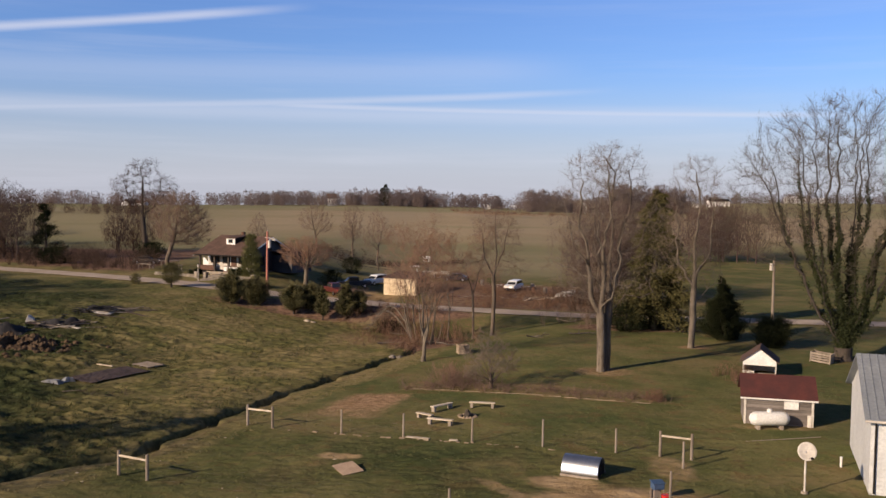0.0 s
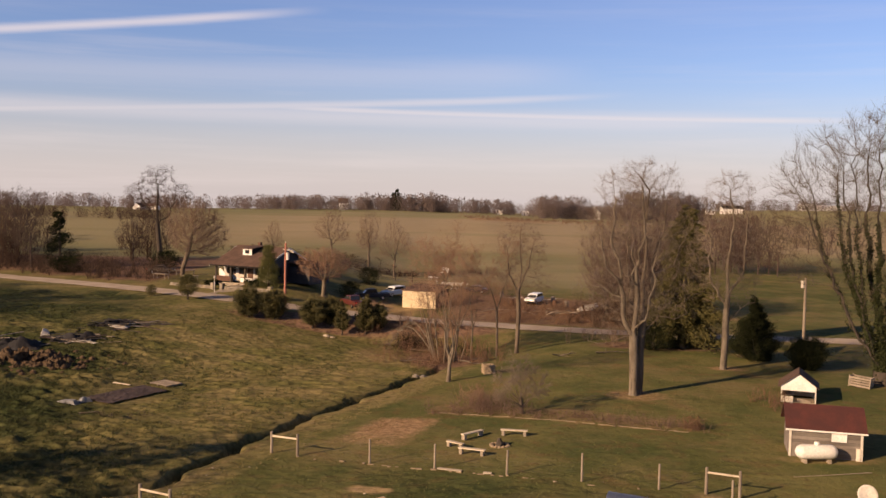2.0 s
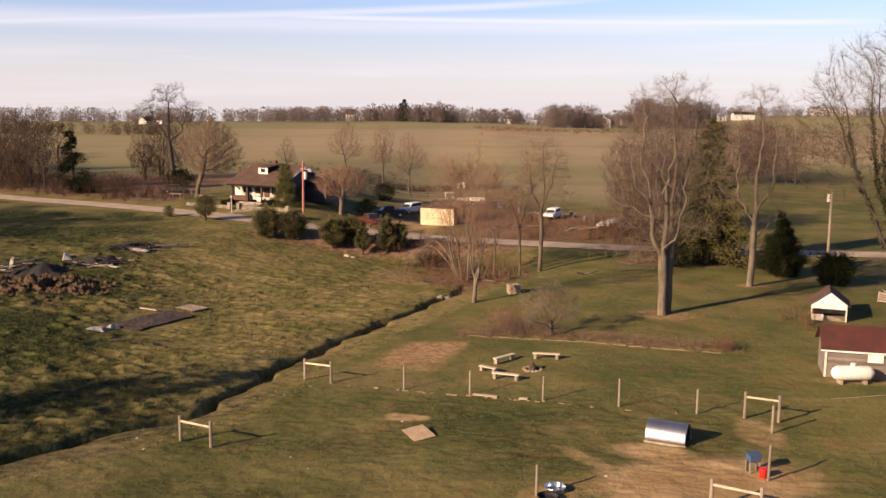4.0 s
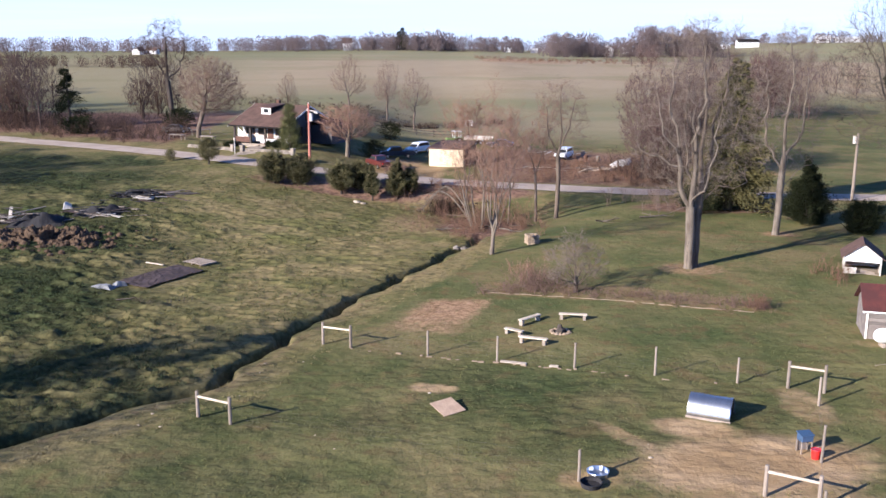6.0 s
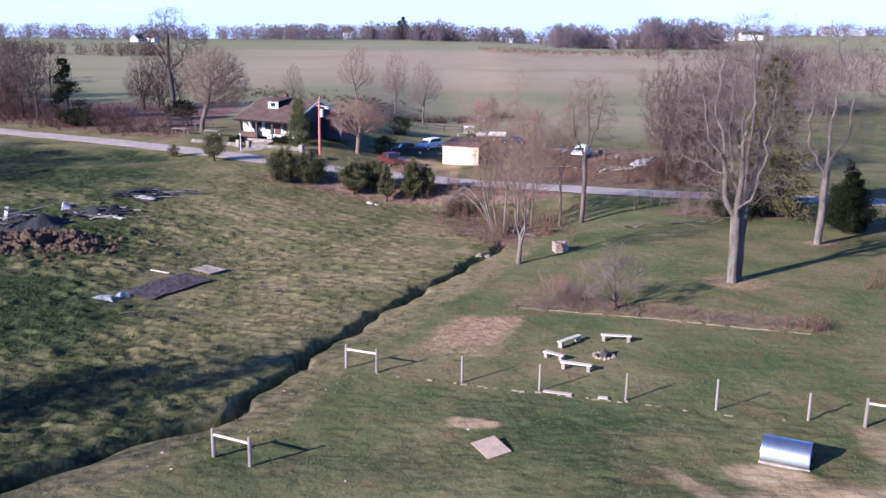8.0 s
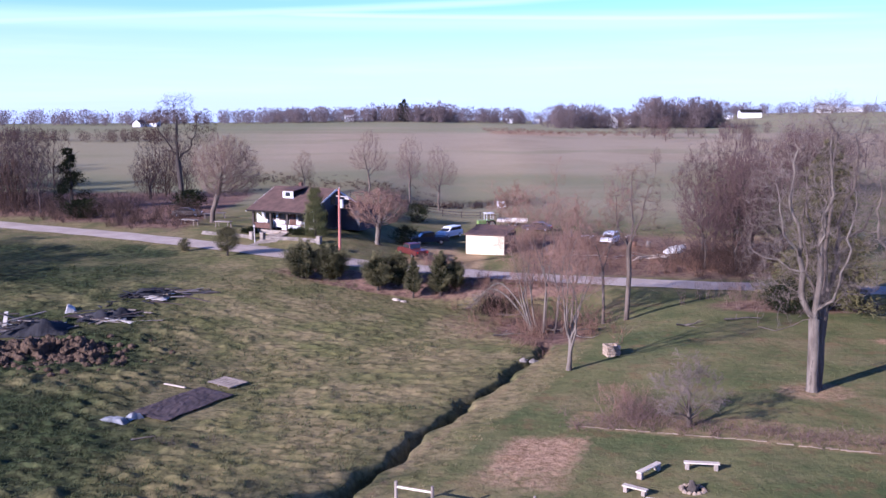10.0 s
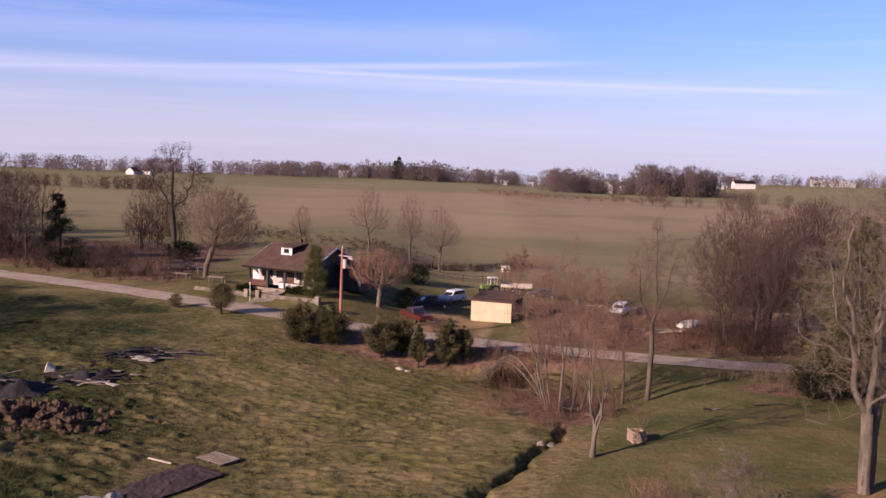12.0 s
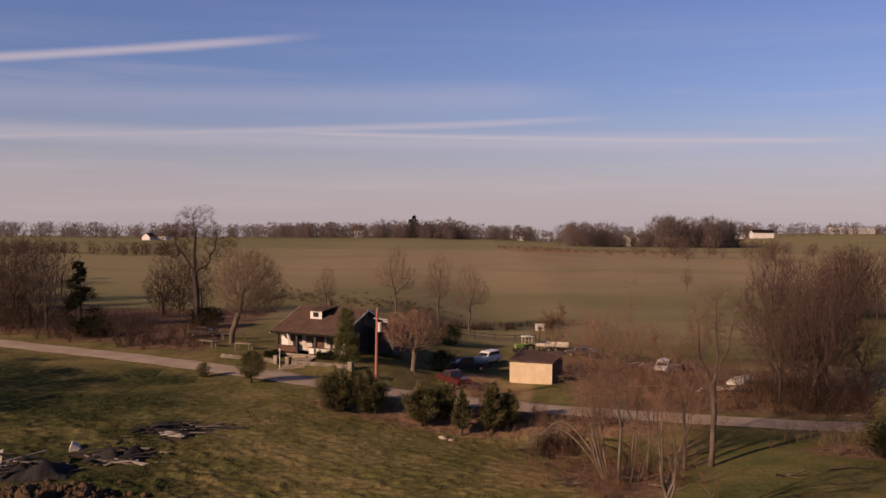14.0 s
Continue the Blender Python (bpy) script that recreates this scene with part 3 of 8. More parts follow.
def colony(rng, blobs, trunk, girth, gap=0.4, reach=2.0, kill=0.62, count=5000, up=0.12, tip=0.014, fat=0.006, twigs=6, sprays=4, twig_len=0.9, thin=0.04, rise=0.35, bend=0.2, limbs=(), slender=1.0):
    """The bars of a bare tree whose limbs grow towards free air inside the blobs of its crown (centre, radii), from a trunk and main limbs through the given points."""
    gen = np.random.default_rng(rng.randrange(10**6))
    share = np.array([b[3] * b[4] * b[5] for b in blobs], float)
    free = []
    for b, part_of in zip(blobs, share / share.sum()):
        n = max(8, int(count * part_of))
        d = gen.normal(0, 1, (n, 3))
        d *= (gen.random(n) ** (1 / 2.4) / np.linalg.norm(d, axis=1))[:, None]
        free.append(np.array(b[:3]) + d * np.array(b[3:]))
    free = np.concatenate(free)
    pos, parent = [np.array(trunk[0], float)], [-1]
    for q in trunk[1:]:
        p, q = pos[-1], np.array(q, float)
        n = max(1, int(np.linalg.norm(q - p) / gap / 3))
        for k in range(1, n + 1):
            pos.append(p + (q - p) * k / n + gen.normal(0, 0.02, 3))
            parent.append(len(pos) - 2)
    trunk_nodes, ends = list(pos), []
    for limb in limbs:
        at = int(np.argmin([np.linalg.norm(p - np.array(limb[0])) for p in pos]))
        for q in limb[1:]:
            p, q = pos[at], np.array(q, float)
            n = max(1, int(np.linalg.norm(q - p) / gap / 1.6))
            for k in range(1, n + 1):
                pos.append(p + (q - p) * k / n + gen.normal(0, 0.11, 3))
                parent.append(at)
                at = len(pos) - 1
        ends.append(at)
    pos, parent, main = np.array(pos), list(parent), len(trunk_nodes)
    kids = np.zeros(len(pos), int)
    dist = np.linalg.norm(free[:, None] - pos[None], axis=2)
    near, dist = dist.argmin(1), dist.min(1)
    for _ in range(150):
        live = dist < max(reach, dist.min() + 0.3) if len(free) else []
        if not len(free):
            break
        ids = np.unique(near[live])
        pull = np.zeros((len(pos), 3))
        way = free[live] - pos[near[live]]
        np.add.at(pull, near[live], way / np.linalg.norm(way, axis=1, keepdims=True))
        ids = ids[kids[ids] < 3]
        if not len(ids):
            break
        d = pull[ids]
        d = d / (np.linalg.norm(d, axis=1, keepdims=True) + 1e-6) + gen.normal(0, bend, (len(ids), 3)) + np.array([0, 0, up])
        fresh = pos[ids] + d / np.linalg.norm(d, axis=1, keepdims=True) * gap
        kids[ids] += 1
        first = len(pos)
        pos, kids = np.concatenate([pos, fresh]), np.concatenate([kids, np.zeros(len(ids), int)])
        parent += list(ids)
        far = np.linalg.norm(free[:, None] - fresh[None], axis=2)
        closer = far.min(1) < dist
        near, dist = np.where(closer, far.argmin(1) + first, near), np.minimum(far.min(1), dist)
        keep = dist > kill
        free, near, dist = free[keep], near[keep], dist[keep]
    tips = np.zeros(len(pos))
    tips[ends] = 7
    for i in range(len(pos) - 1, 0, -1):
        tips[i] = max(tips[i], 1)
        tips[parent[i]] += tips[i]
    power = math.log(girth / tip) / math.log(max(tips[0], 2))
    r = tip * np.maximum(tips, 1) ** power
    r[main:] = np.maximum(r[main:] * slender, np.minimum(r[main:], tip * 1.5))
    up_of = np.array(parent[1:])
    a, b = pos[up_of], pos[1:]
    segs = np.concatenate([a, b, np.minimum(r[up_of], r[1:] * 1.25)[:, None], r[1:, None]], 1)
    wood, crown = segs[r[1:] > 0.045], segs[r[1:] <= 0.045]
    wood = np.concatenate([[[*(pos[0] - np.array([0, 0, 0.25])), *(pos[0] + np.array([0, 0, 0.45])), girth * 1.3, girth * 0.98]], wood])
    slim = np.nonzero(r[1:] < thin)[0]
    along = (b - a)[slim] / gap

    def shoots(at, way, number, long, spread):
        at, way = np.repeat(at, number, 0), np.repeat(way, number, 0)
        d = way + gen.normal(0, spread, at.shape) + np.array([0, 0, rise])
        d /= np.linalg.norm(d, axis=1, keepdims=True)
        return at, d, long * gen.uniform(0.45, 1.2, (len(at), 1))

    p, d, size = shoots(b[slim] - (b - a)[slim] * gen.random((len(slim), 1)), along, twigs, twig_len, 0.6)
    fine = [np.concatenate([p, p + d * size, np.full((len(p), 1), fat), np.zeros((len(p), 1))], 1)]
    p2, d2, size2 = shoots(p + d * size * gen.uniform(0.2, 0.85, (len(p), 1)), d, sprays, twig_len * 0.55, 0.5)
    fine.append(np.concatenate([p2, p2 + d2 * size2, np.full((len(p2), 1), fat * 0.7), np.zeros((len(p2), 1))], 1))
    leads = []
    ends = np.nonzero(np.bincount(up_of, minlength=len(pos)) == 0)[0]
    for e in ends[np.argsort(-pos[ends, 2] + gen.normal(0, 4, len(ends)))][:26]:
        path = [e]
        while parent[path[-1]] >= 0:
            path.append(parent[path[-1]])
        leads.append([(pos[k], None, r[k]) for k in path[::-1]])
    return wood, crown, np.concatenate(fine), leads


def grown_tree(m, rng, label, bark=BARK, twig=TWIG, group="", category="tree", name="bare_tree", ivy=False, **shape):
    """A bare tree with crooked limbs that fill a crown."""
    ob = thing(name, m, label, category, group)
    wood, crown, fine, leads = colony(rng, **shape)
    linked("trunk", mesh_of("trunk", *tubes(wood, 7)), bark, ob, smooth=True)
    linked("crown", twiggery("crown", crown, fine), twig, ob)
    if ivy:
        ivy_on(m, rng, leads)
    return ob


def tree(m, rng, label, bark=BARK, twig=TWIG, group="", category="tree", name="bare_tree", ivy=False, **shape):
    ob = thing(name, m, label, category, group)
    wood, crown, fine, leads = grow(rng, **shape)
    linked("trunk", mesh_of("trunk", *tubes(wood, 7)), bark, ob, smooth=True)
    linked("crown", twiggery("crown", crown, fine), twig, ob)
    if ivy:
        ivy_on(m, rng, leads)
    return ob


def ivy_on(m, rng, leads):
    """Ivy wound thickly round the lower part of each limb."""
    gen = np.random.default_rng(rng.randrange(10**6))
    ob = thing("ivy", m, "dark green ivy climbing the huge tree", "ivy")
    for lead in leads:
        line = np.array([p for p, d, r in lead])
        n, reach = 2000, gen.uniform(0.35, 0.62)
        u = gen.random(n) ** 1.15 * reach * (len(line) - 1)
        k = u.astype(int)
        c = line[k] + (line[k + 1] - line[k]) * (u - k)[:, None]
        thick = 0.08 + 0.2 * np.exp(-u * 0.16)[:, None]
        c = c + gen.normal(0, 1, (n, 3)) * thick
        c[:, 2] = np.maximum(c[:, 2], 0.05)
        out, wide = gen.normal(0, 1, (n, 3)), gen.normal(0, 1, (n, 3))
        s = gen.uniform(0.05, 0.12, (n, 1))
        v = np.stack([c - wide * s * 0.5, c + wide * s * 0.5, c + out * s], 1).reshape(-1, 3)
        linked("vine", mesh_of("vine", v, np.arange(n * 3).reshape(-1, 3)), IVY, ob)


def foliage(rng, count, size, envelope, clumps=90, tight=0.2, ragged=0.0, droop=0.45):
    """Many small narrow leaf sprays, gathered on boughs inside an envelope; envelope(u) gives the radius at height u of 0 to 1 and the height there."""
    gen = np.random.default_rng(rng.randrange(10**6))
    u, a = gen.random(clumps), gen.random(clumps) * 2 * np.pi
    rad, high = envelope(u)
    k = gen.uniform(0.25, 1.08, clumps) ** 0.6 * (1 + ragged * gen.normal(0, 1, clumps))
    high = high * (1 + 0.4 * ragged * gen.normal(0, 1, clumps))
    heart = np.stack([np.cos(a) * rad * k, np.sin(a) * rad * k, high], 1)
    pick = gen.integers(0, clumps, count)
    wide_of = (rad[pick] * tight + 0.06)[:, None]
    bough = np.stack([np.cos(a), np.sin(a), np.full(clumps, droop)], 1)[pick]
    c = heart[pick] + gen.normal(0, 1, (count, 3)) * wide_of * np.array([1, 1, 0.75]) + bough * wide_of * gen.normal(0, 1.0, (count, 1))
    c[:, 2] = np.maximum(c[:, 2], 0.03)
    out = bough + gen.normal(0, 0.5, (count, 3))
    out /= np.linalg.norm(out, axis=1, keepdims=True)
    wide = np.cross(out, gen.normal(0, 1, (count, 3)))
    wide /= np.linalg.norm(wide, axis=1, keepdims=True)
    s = size * gen.uniform(0.5, 1.3, count)[:, None]
    verts = np.stack([c - wide * s * 0.11, c + wide * s * 0.11, c + out * s + wide * s * 0.06, c + out * s - wide * s * 0.06], 1).reshape(-1, 3)
    return verts, np.arange(count * 4).reshape(-1, 4)


def evergreen(m, rng, height, radius, label, leaf=CEDAR, count=5000, size=0.3, shape="egg", bare=0.06, group="", name="juniper", category="evergreen", clumps=90, tight=0.2, ragged=0.0, droop=0.45):
    """A trunk and a crown of many small sprays."""
    ob = thing(name, m, label, category, group)
    wood = [(0, 0, -0.1, 0, 0, height * 0.5, radius * 0.09 + 0.04, radius * 0.06), (0, 0, height * 0.5, 0, 0, height * 0.93, radius * 0.06, 0.015)]
    for k in range(14):
        a, z = k * 2.4, height * (bare + 0.03 + 0.055 * k)
        wood.append((0, 0, z, math.cos(a) * radius * 0.6, math.sin(a) * radius * 0.6, z + height * 0.06, 0.04, 0.015))

    def envelope(u):
        high = height * (bare + (1 - bare) * u)
        if shape == "cone":
            rad = radius * (1 - u) ** 0.75 * (0.8 + 0.2 * np.sin(u * 34)) + 0.05
        elif shape == "column":
            rad = radius * np.clip((1 - u) ** 0.45 * (0.55 + u) ** 0.25, 0.05, 1)
        elif shape == "round":
            rad = radius * np.sqrt(np.maximum(0.02, 1 - (2 * u - 0.95) ** 2))
        else:
            rad = radius * np.clip(1.25 * np.sin(np.pi * np.clip(u * 0.86 + 0.14, 0, 1)) ** 0.7, 0.05, 1)
        return rad, high

    linked("trunk", mesh_of("trunk", *tubes(wood, 5)), DARK_BARK, ob)
    linked("crown", mesh_of("crown", *foliage(rng, count, size, envelope, clumps, tight, ragged, droop)), leaf, ob)
    return ob


def juniper(m, rng, height, radius, label, group="", shape="egg", bare=0.1, leaf=CEDAR, density=3400):
    """A ragged juniper: a short forked trunk and uneven upright boughs of fine sprays over a heart coloured dark for
    inner shade.
    """
    ob = thing("juniper", m, label, "evergreen", group)
    wood = [(0, 0, -0.1, 0, 0, height * 0.85, radius * 0.08 + 0.05, 0.02)]
    for k in range(16):
        a, z = k * 2.4, height * (bare * 0.6 + 0.03 * k)
        wood.append((0, 0, z, math.cos(a) * radius * 0.75, math.sin(a) * radius * 0.75, z + height * 0.22, 0.05, 0.012))
    phase = rng.uniform(0, 6)

    def envelope(u):
        high = height * (bare + (1 - bare) * u)
        if shape == "vase":
            rad = radius * np.where(u < 0.55, 0.5 + 0.9 * u, np.sqrt(np.maximum(0.03, 1 - ((u - 0.55) / 0.47) ** 2)))
        elif shape == "spire":
            rad = radius * np.where(u < 0.25, 0.55 + 1.8 * u, ((1.02 - u) / 0.77) ** 0.75)
        else:
            rad = radius * np.where(u < 0.35, 0.45 + 1.57 * u, np.sqrt(np.maximum(0.03, 1 - ((u - 0.35) / 0.66) ** 2)))
        return rad * (0.9 + 0.14 * np.sin(u * 23 + phase)), high

    linked("trunk", mesh_of("trunk", *tubes(wood, 5)), DARK_BARK, ob)
    count = int(density * radius * height)
    v, f = foliage(rng, int(count * 1.5), 0.165, envelope, 150, 0.11, 0.22, 0.85)
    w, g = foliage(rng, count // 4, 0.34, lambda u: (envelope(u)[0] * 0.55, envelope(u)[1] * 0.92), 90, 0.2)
    # near-black green on the inner sprays stands in for shade within the crown
    linked("heart", mesh_of("heart", w, g), DARK_GREEN, ob, "inner boughs coloured dark for the shade inside the crown")
    linked("crown", mesh_of("crown", v, f), leaf, ob)
    return ob


def thicket(name, spots, rng, label, mat, height, spread=0.35, stems=7, fat=0.012, kind="stuff", category="brush", twigs=6):
    """Low bare brush: many thin branching stems, joined in one mesh."""
    segs, fine = [], []
    for x, y, k in spots:
        z, h = float(ground_z(x, y)), height * k
        for _ in range(stems):
            a, lean = rng.uniform(0, 6.28), rng.uniform(0, spread)
            p = np.array([x + rng.gauss(0, 0.25), y + rng.gauss(0, 0.25), z - 0.05])
            d = np.array([math.cos(a) * lean, math.sin(a) * lean, 1.0])
            for s in range(3):
                q = p + d * h / 3 * rng.uniform(0.8, 1.2)
                segs.append((*p, *q, fat * (1.3 - 0.35 * s), fat * (0.95 - 0.35 * s)))
                for _ in range(twigs):
                    a2, out = rng.uniform(0, 6.28), rng.uniform(0.08, 0.3)
                    w = p + (q - p) * rng.random()
                    fine.append((*w, *(w + np.array([math.cos(a2) * out, math.sin(a2) * out, rng.uniform(0.02, 0.35)]) * h * rng.uniform(0.5, 1)), fat * 0.65, 0))
                d = d + np.array([rng.gauss(0, 0.2), rng.gauss(0, 0.2), 0])
                p = q
    ob = linked(name, twiggery(name, segs, fine), mat)
    return tagged(ob, label, category, kind=kind)
# ---- ground ----
def side_of_ditch(x, y):
    """1 on the pasture's side of the ditch, 0 on the lawn's."""
    line_y = [p[1] for p in DITCH][::-1]
    line_x = [p[0] for p in DITCH][::-1]
    return step((np.interp(y, line_y + [112], line_x + [-1]) - x + 0.6) / 1.2)


def inside(x, y, corners, soft=0.4):
    """How far a place lies inside a convex outline, 0 to 1; corners run anticlockwise."""
    w = np.full(np.shape(x), 1.0)
    for a, b in zip(corners, corners[1:] + corners[:1]):
        dx, dy = b[0] - a[0], b[1] - a[1]
        w = np.minimum(w, step(((y - a[1]) * dx - (x - a[0]) * dy) / math.hypot(dx, dy) / soft + 0.5))
    return w


def blot(x, y, cx, cy, rx, ry, turn=0.0):
    c, s = math.cos(turn), math.sin(turn)
    u, v = ((x - cx) * c + (y - cy) * s) / rx, (-(x - cx) * s + (y - cy) * c) / ry
    return step(1.6 - np.hypot(u, v))


def road_y(x):
    return np.interp(x, [p[0] for p in ROAD], [p[1] for p in ROAD])


def lush_and_shaded(x, y):
    """Where the pasture takes the rank dark green: its west side, the low ground, and the north-west, painted so for
    tree shade.
    """
    w = side_of_ditch(x, y) * step((-x - 17 - 0.16 * (y - 50)) / 12) * (1 - 0.65 * step((y - 88) / 14)) + 0.75 * side_of_ditch(x, y) * (1 - step((y - 52) / 14))
    # north-west corner: tree shade painted with the rank grass colour
    w = w + 0.9 * step((-x - 33 - 0.2 * (y - 100)) / 8) * step((y - 90) / 10)
    return np.clip(w * (near_line(ROAD, x, y)[0] > 4) * (y < 124), 0, 1)


def make_ground():
    def axis(lo, hi, fine, far_lo, far_hi):
        mid = list(np.arange(lo, hi + fine / 2, fine))
        up, down, s = [], [], fine
        while not up or up[-1] < far_hi:
            s = min(s * 1.16, 140)
            up.append((up[-1] if up else hi) + s)
        s = fine
        while not down or down[-1] > far_lo:
            s = min(s * 1.16, 140)
            down.append((down[-1] if down else lo) - s)
        return np.array(down[::-1] + mid + up)

    xs, ys = axis(-46, 13, 0.195, -2600, 2600), axis(41, 104, 0.195, -600, 4200)
    x, y = np.meshgrid(xs, ys)
    z = ground_z(x, y)
    z = z + turf(x, y)
    dry = np.clip(side_of_ditch(x, y) * (1 - step((y - 118) / 6)) * (0.75 + 0.25 * step((-x - 6) / 10)), 0, 1)
    d_ditch, _ = near_line(DITCH, x, y)
    dry = np.maximum(dry, 1.0 * (1 - step((d_ditch - 2.0) / 3)))
    dry = np.maximum(dry, 0.25 * (1 - step((y - 52) / 8)) * step((x + 14) / 6) * (1 - step((x - 12) / 4)))
    dry = np.maximum(dry, 0.45 * step((y - 100) / 15) * (y < 175))
    dry = dry * (1 - 0.8 * step((x - 30) / 8) * step((y - 108) / 6) * (1 - step((y - 215) / 20)))
    d_road, _ = near_line(ROAD, x, y)
    dry = np.maximum(dry, 0.8 * (1 - step((d_road - 2.5) / 3)))
    lush = lush_and_shaded(x, y) * (0.45 + 0.65 * np.clip(1.6 * lattice(x / 6.5, y / 5.0, 5) - 0.2 + 0.5 * (lattice(x / 1.9, y / 1.5, 6) - 0.5), 0, 1))
    # shadow band behind the house, painted as a darker green strip
    strip = inside(x, y, [(-66, 196), (-20, 186), (8, 192), (-2, 200), (-50, 208)], 4.0) * 0.35
    lush = np.maximum(lush, strip)
    lush = np.maximum(lush, 0.5 * lattice(x / 4.2, y / 3.1, 8) ** 1.3 * (1 - side_of_ditch(x, y)) * (1 - step((y - 55.5 + 0.35 * x) / 2.5)) * step((y - 38) / 3) * (1 - step((x - 12) / 4)))
    lush = np.maximum(lush, 0.35 * (1 - step((d_ditch - 0.9) / 0.9)) * side_of_ditch(x + 0.5, y))
    crop = step((y - 148 - 60 * step((x - 30) / 15)) / 30) * (1 - strip)
    straw = inside(x, y, [(-9.8, 63.8), (-4.6, 61.9), (-2.4, 70.1), (-6.6, 70.6)], 2.6) * (0.55 + 0.4 * step((y - 64) / 5))
    straw = np.maximum(straw, 0.42 * inside(x, y, [(-3.6, 71.6), (10.5, 66.8), (16.3, 66.0), (16.5, 68.5), (9, 72), (-3, 75)], 1.0))
    straw = np.maximum(straw, blot(x, y, 13.2, 77.0, 2.6, 1.8) * 0.55)
    straw = np.maximum(straw, blot(x, y, 24, 89.5, 1.6, 1.2) * 0.7)
    straw = np.maximum(straw, blot(x, y, -5, 98, 7, 7, 0.2) * 0.42)
    straw = np.maximum(straw, 0.55 * step((y - 121) / 4) * (1 - step((y - 146) / 10)) * step((x + 6) / 8) * (1 - step((x - 34) / 10)))
    # litter under the wood; its brown also stands in for the long shadows
    litter = 0.85 * step((-x - 41) / 6) * (1 - step((y - 176) / 16)) * step((y - road_y(x) - 4) / 4)
    litter = np.maximum(litter, blot(x, y, -2.5, 98, 4.2, 6, 0.2) * 0.75)
    litter = np.maximum(litter, blot(x, y, -8, 101, 5, 4, 0.3) * 0.4)
    litter = np.maximum(litter, blot(x, y, -17, 110.2, 11, 2.4, -0.08) * 0.8)
    litter = np.maximum(litter, blot(x, y, 22, 126, 9, 7) * 0.8)
    litter = np.maximum(litter, blot(x, y, 11, 130, 11, 8) * 0.5)
    litter = np.maximum(litter, 0.3 * inside(x, y, [(-46, 134), (-22, 119), (14, 117), (16, 158), (-30, 166)], 6.0))
    litter = np.maximum(litter, 0.62 * inside(x, y, [(-3, 116), (30, 113), (32, 140), (10, 152), (-4, 150)], 5.0))
    litter = np.maximum(litter, blot(x, y, -5, 110, 9, 2.2, -0.1) * 0.8)
    litter = np.maximum(litter, blot(x, y, 22, 102.5, 9, 3.2) * 0.7)
    straw = np.maximum(straw, 0.85 * inside(x, y, [(2, 392), (84, 405), (84, 440), (10, 430)], 9.0))
    # darker and greener along the ditch bed
    lush = np.maximum(lush, 0.55 * np.exp(-((d_ditch / 0.5) ** 4)))
    straw = np.maximum(straw, 0.36 * step((d_ditch - 0.7) / 0.3) * (1 - step((d_ditch - 1.2) / 1.0)) * (1 - 0.35 * side_of_ditch(x, y)))
    earth = np.maximum(blot(x, y, 8.0, 44.0, 5.0, 2.8, 0.15) * 0.95, blot(x, y, 6.3, 47.7, 1.9, 1.1, -0.4) * 0.85)
    earth = np.maximum(earth, blot(x, y, 4.5, 43.5, 4.5, 1.6, 0.1) * 0.5)
    earth = np.maximum(earth, blot(x, y, 7.5, 39.5, 4.6, 2.4, 0.1) * 0.85)
    earth = np.maximum(earth, blot(x, y, 3.2, 46.5, 2.6, 0.5, -1.0) * 0.6)
    earth = np.maximum(earth, blot(x, y, 12.5, 50.5, 1.2, 2.5) * 0.6)
    earth = np.maximum(earth, blot(x, y, -6.1, 53.6, 1.3, 0.6, -0.2) * 0.8)
    earth = np.maximum(earth, blot(x, y, 22.0, 60.3, 3.5, 1.0) * 0.55)
    earth = np.maximum(earth, blot(x, y, 0.8, 42.8, 1.4, 0.9) * 0.7)
    earth = np.maximum(earth, blot(x, y, -42, 86.5, 4.5, 2.6) * 0.25)
    earth = np.maximum(earth, 0.8 * inside(x, y, [(-17, 117.5), (-8, 116), (-6, 130), (-14, 140)], 2.0))
    rows, cols = x.shape
    i = np.arange(rows * cols).reshape(rows, cols)
    faces = np.stack([i[:-1, :-1], i[:-1, 1:], i[1:, 1:], i[1:, :-1]], -1).reshape(-1, 4)
    mesh = mesh_of("ground", np.stack([x, y, z], -1).reshape(-1, 3), faces)
    layer = mesh.color_attributes.new("cover", "FLOAT_COLOR", "POINT")
    layer.data.foreach_set("color", np.stack([dry, earth, straw, crop], -1).astype(np.float32).ravel())
    layer = mesh.color_attributes.new("lush", "FLOAT_COLOR", "POINT")
    layer.data.foreach_set("color", np.stack([lush, litter, lush * 0, lush * 0 + 1], -1).astype(np.float32).ravel())
    ob = linked("ground", mesh, GROUND, smooth=True)
    tagged(ob, "rolling winter grass, lawn, rough pasture and far fields", "ground", kind="structure")


make_ground()


def curve_points(line, gap):
    """Points along a line drawn smoothly through its corners."""
    pts = [np.array(p, float) for p in line]
    pts = [2 * pts[0] - pts[1], *pts, 2 * pts[-1] - pts[-2]]
    out = []
    for a, b, c, d in zip(pts, pts[1:], pts[2:], pts[3:]):
        n = max(2, int(np.linalg.norm(c - b) / gap))
        for k in range(n):
            u = k / n
            out.append(0.5 * (2 * b + (c - a) * u + (2 * a - 5 * b + 4 * c - d) * u * u + (3 * b - a - 3 * c + d) * u**3))
    return out + [pts[-2]]


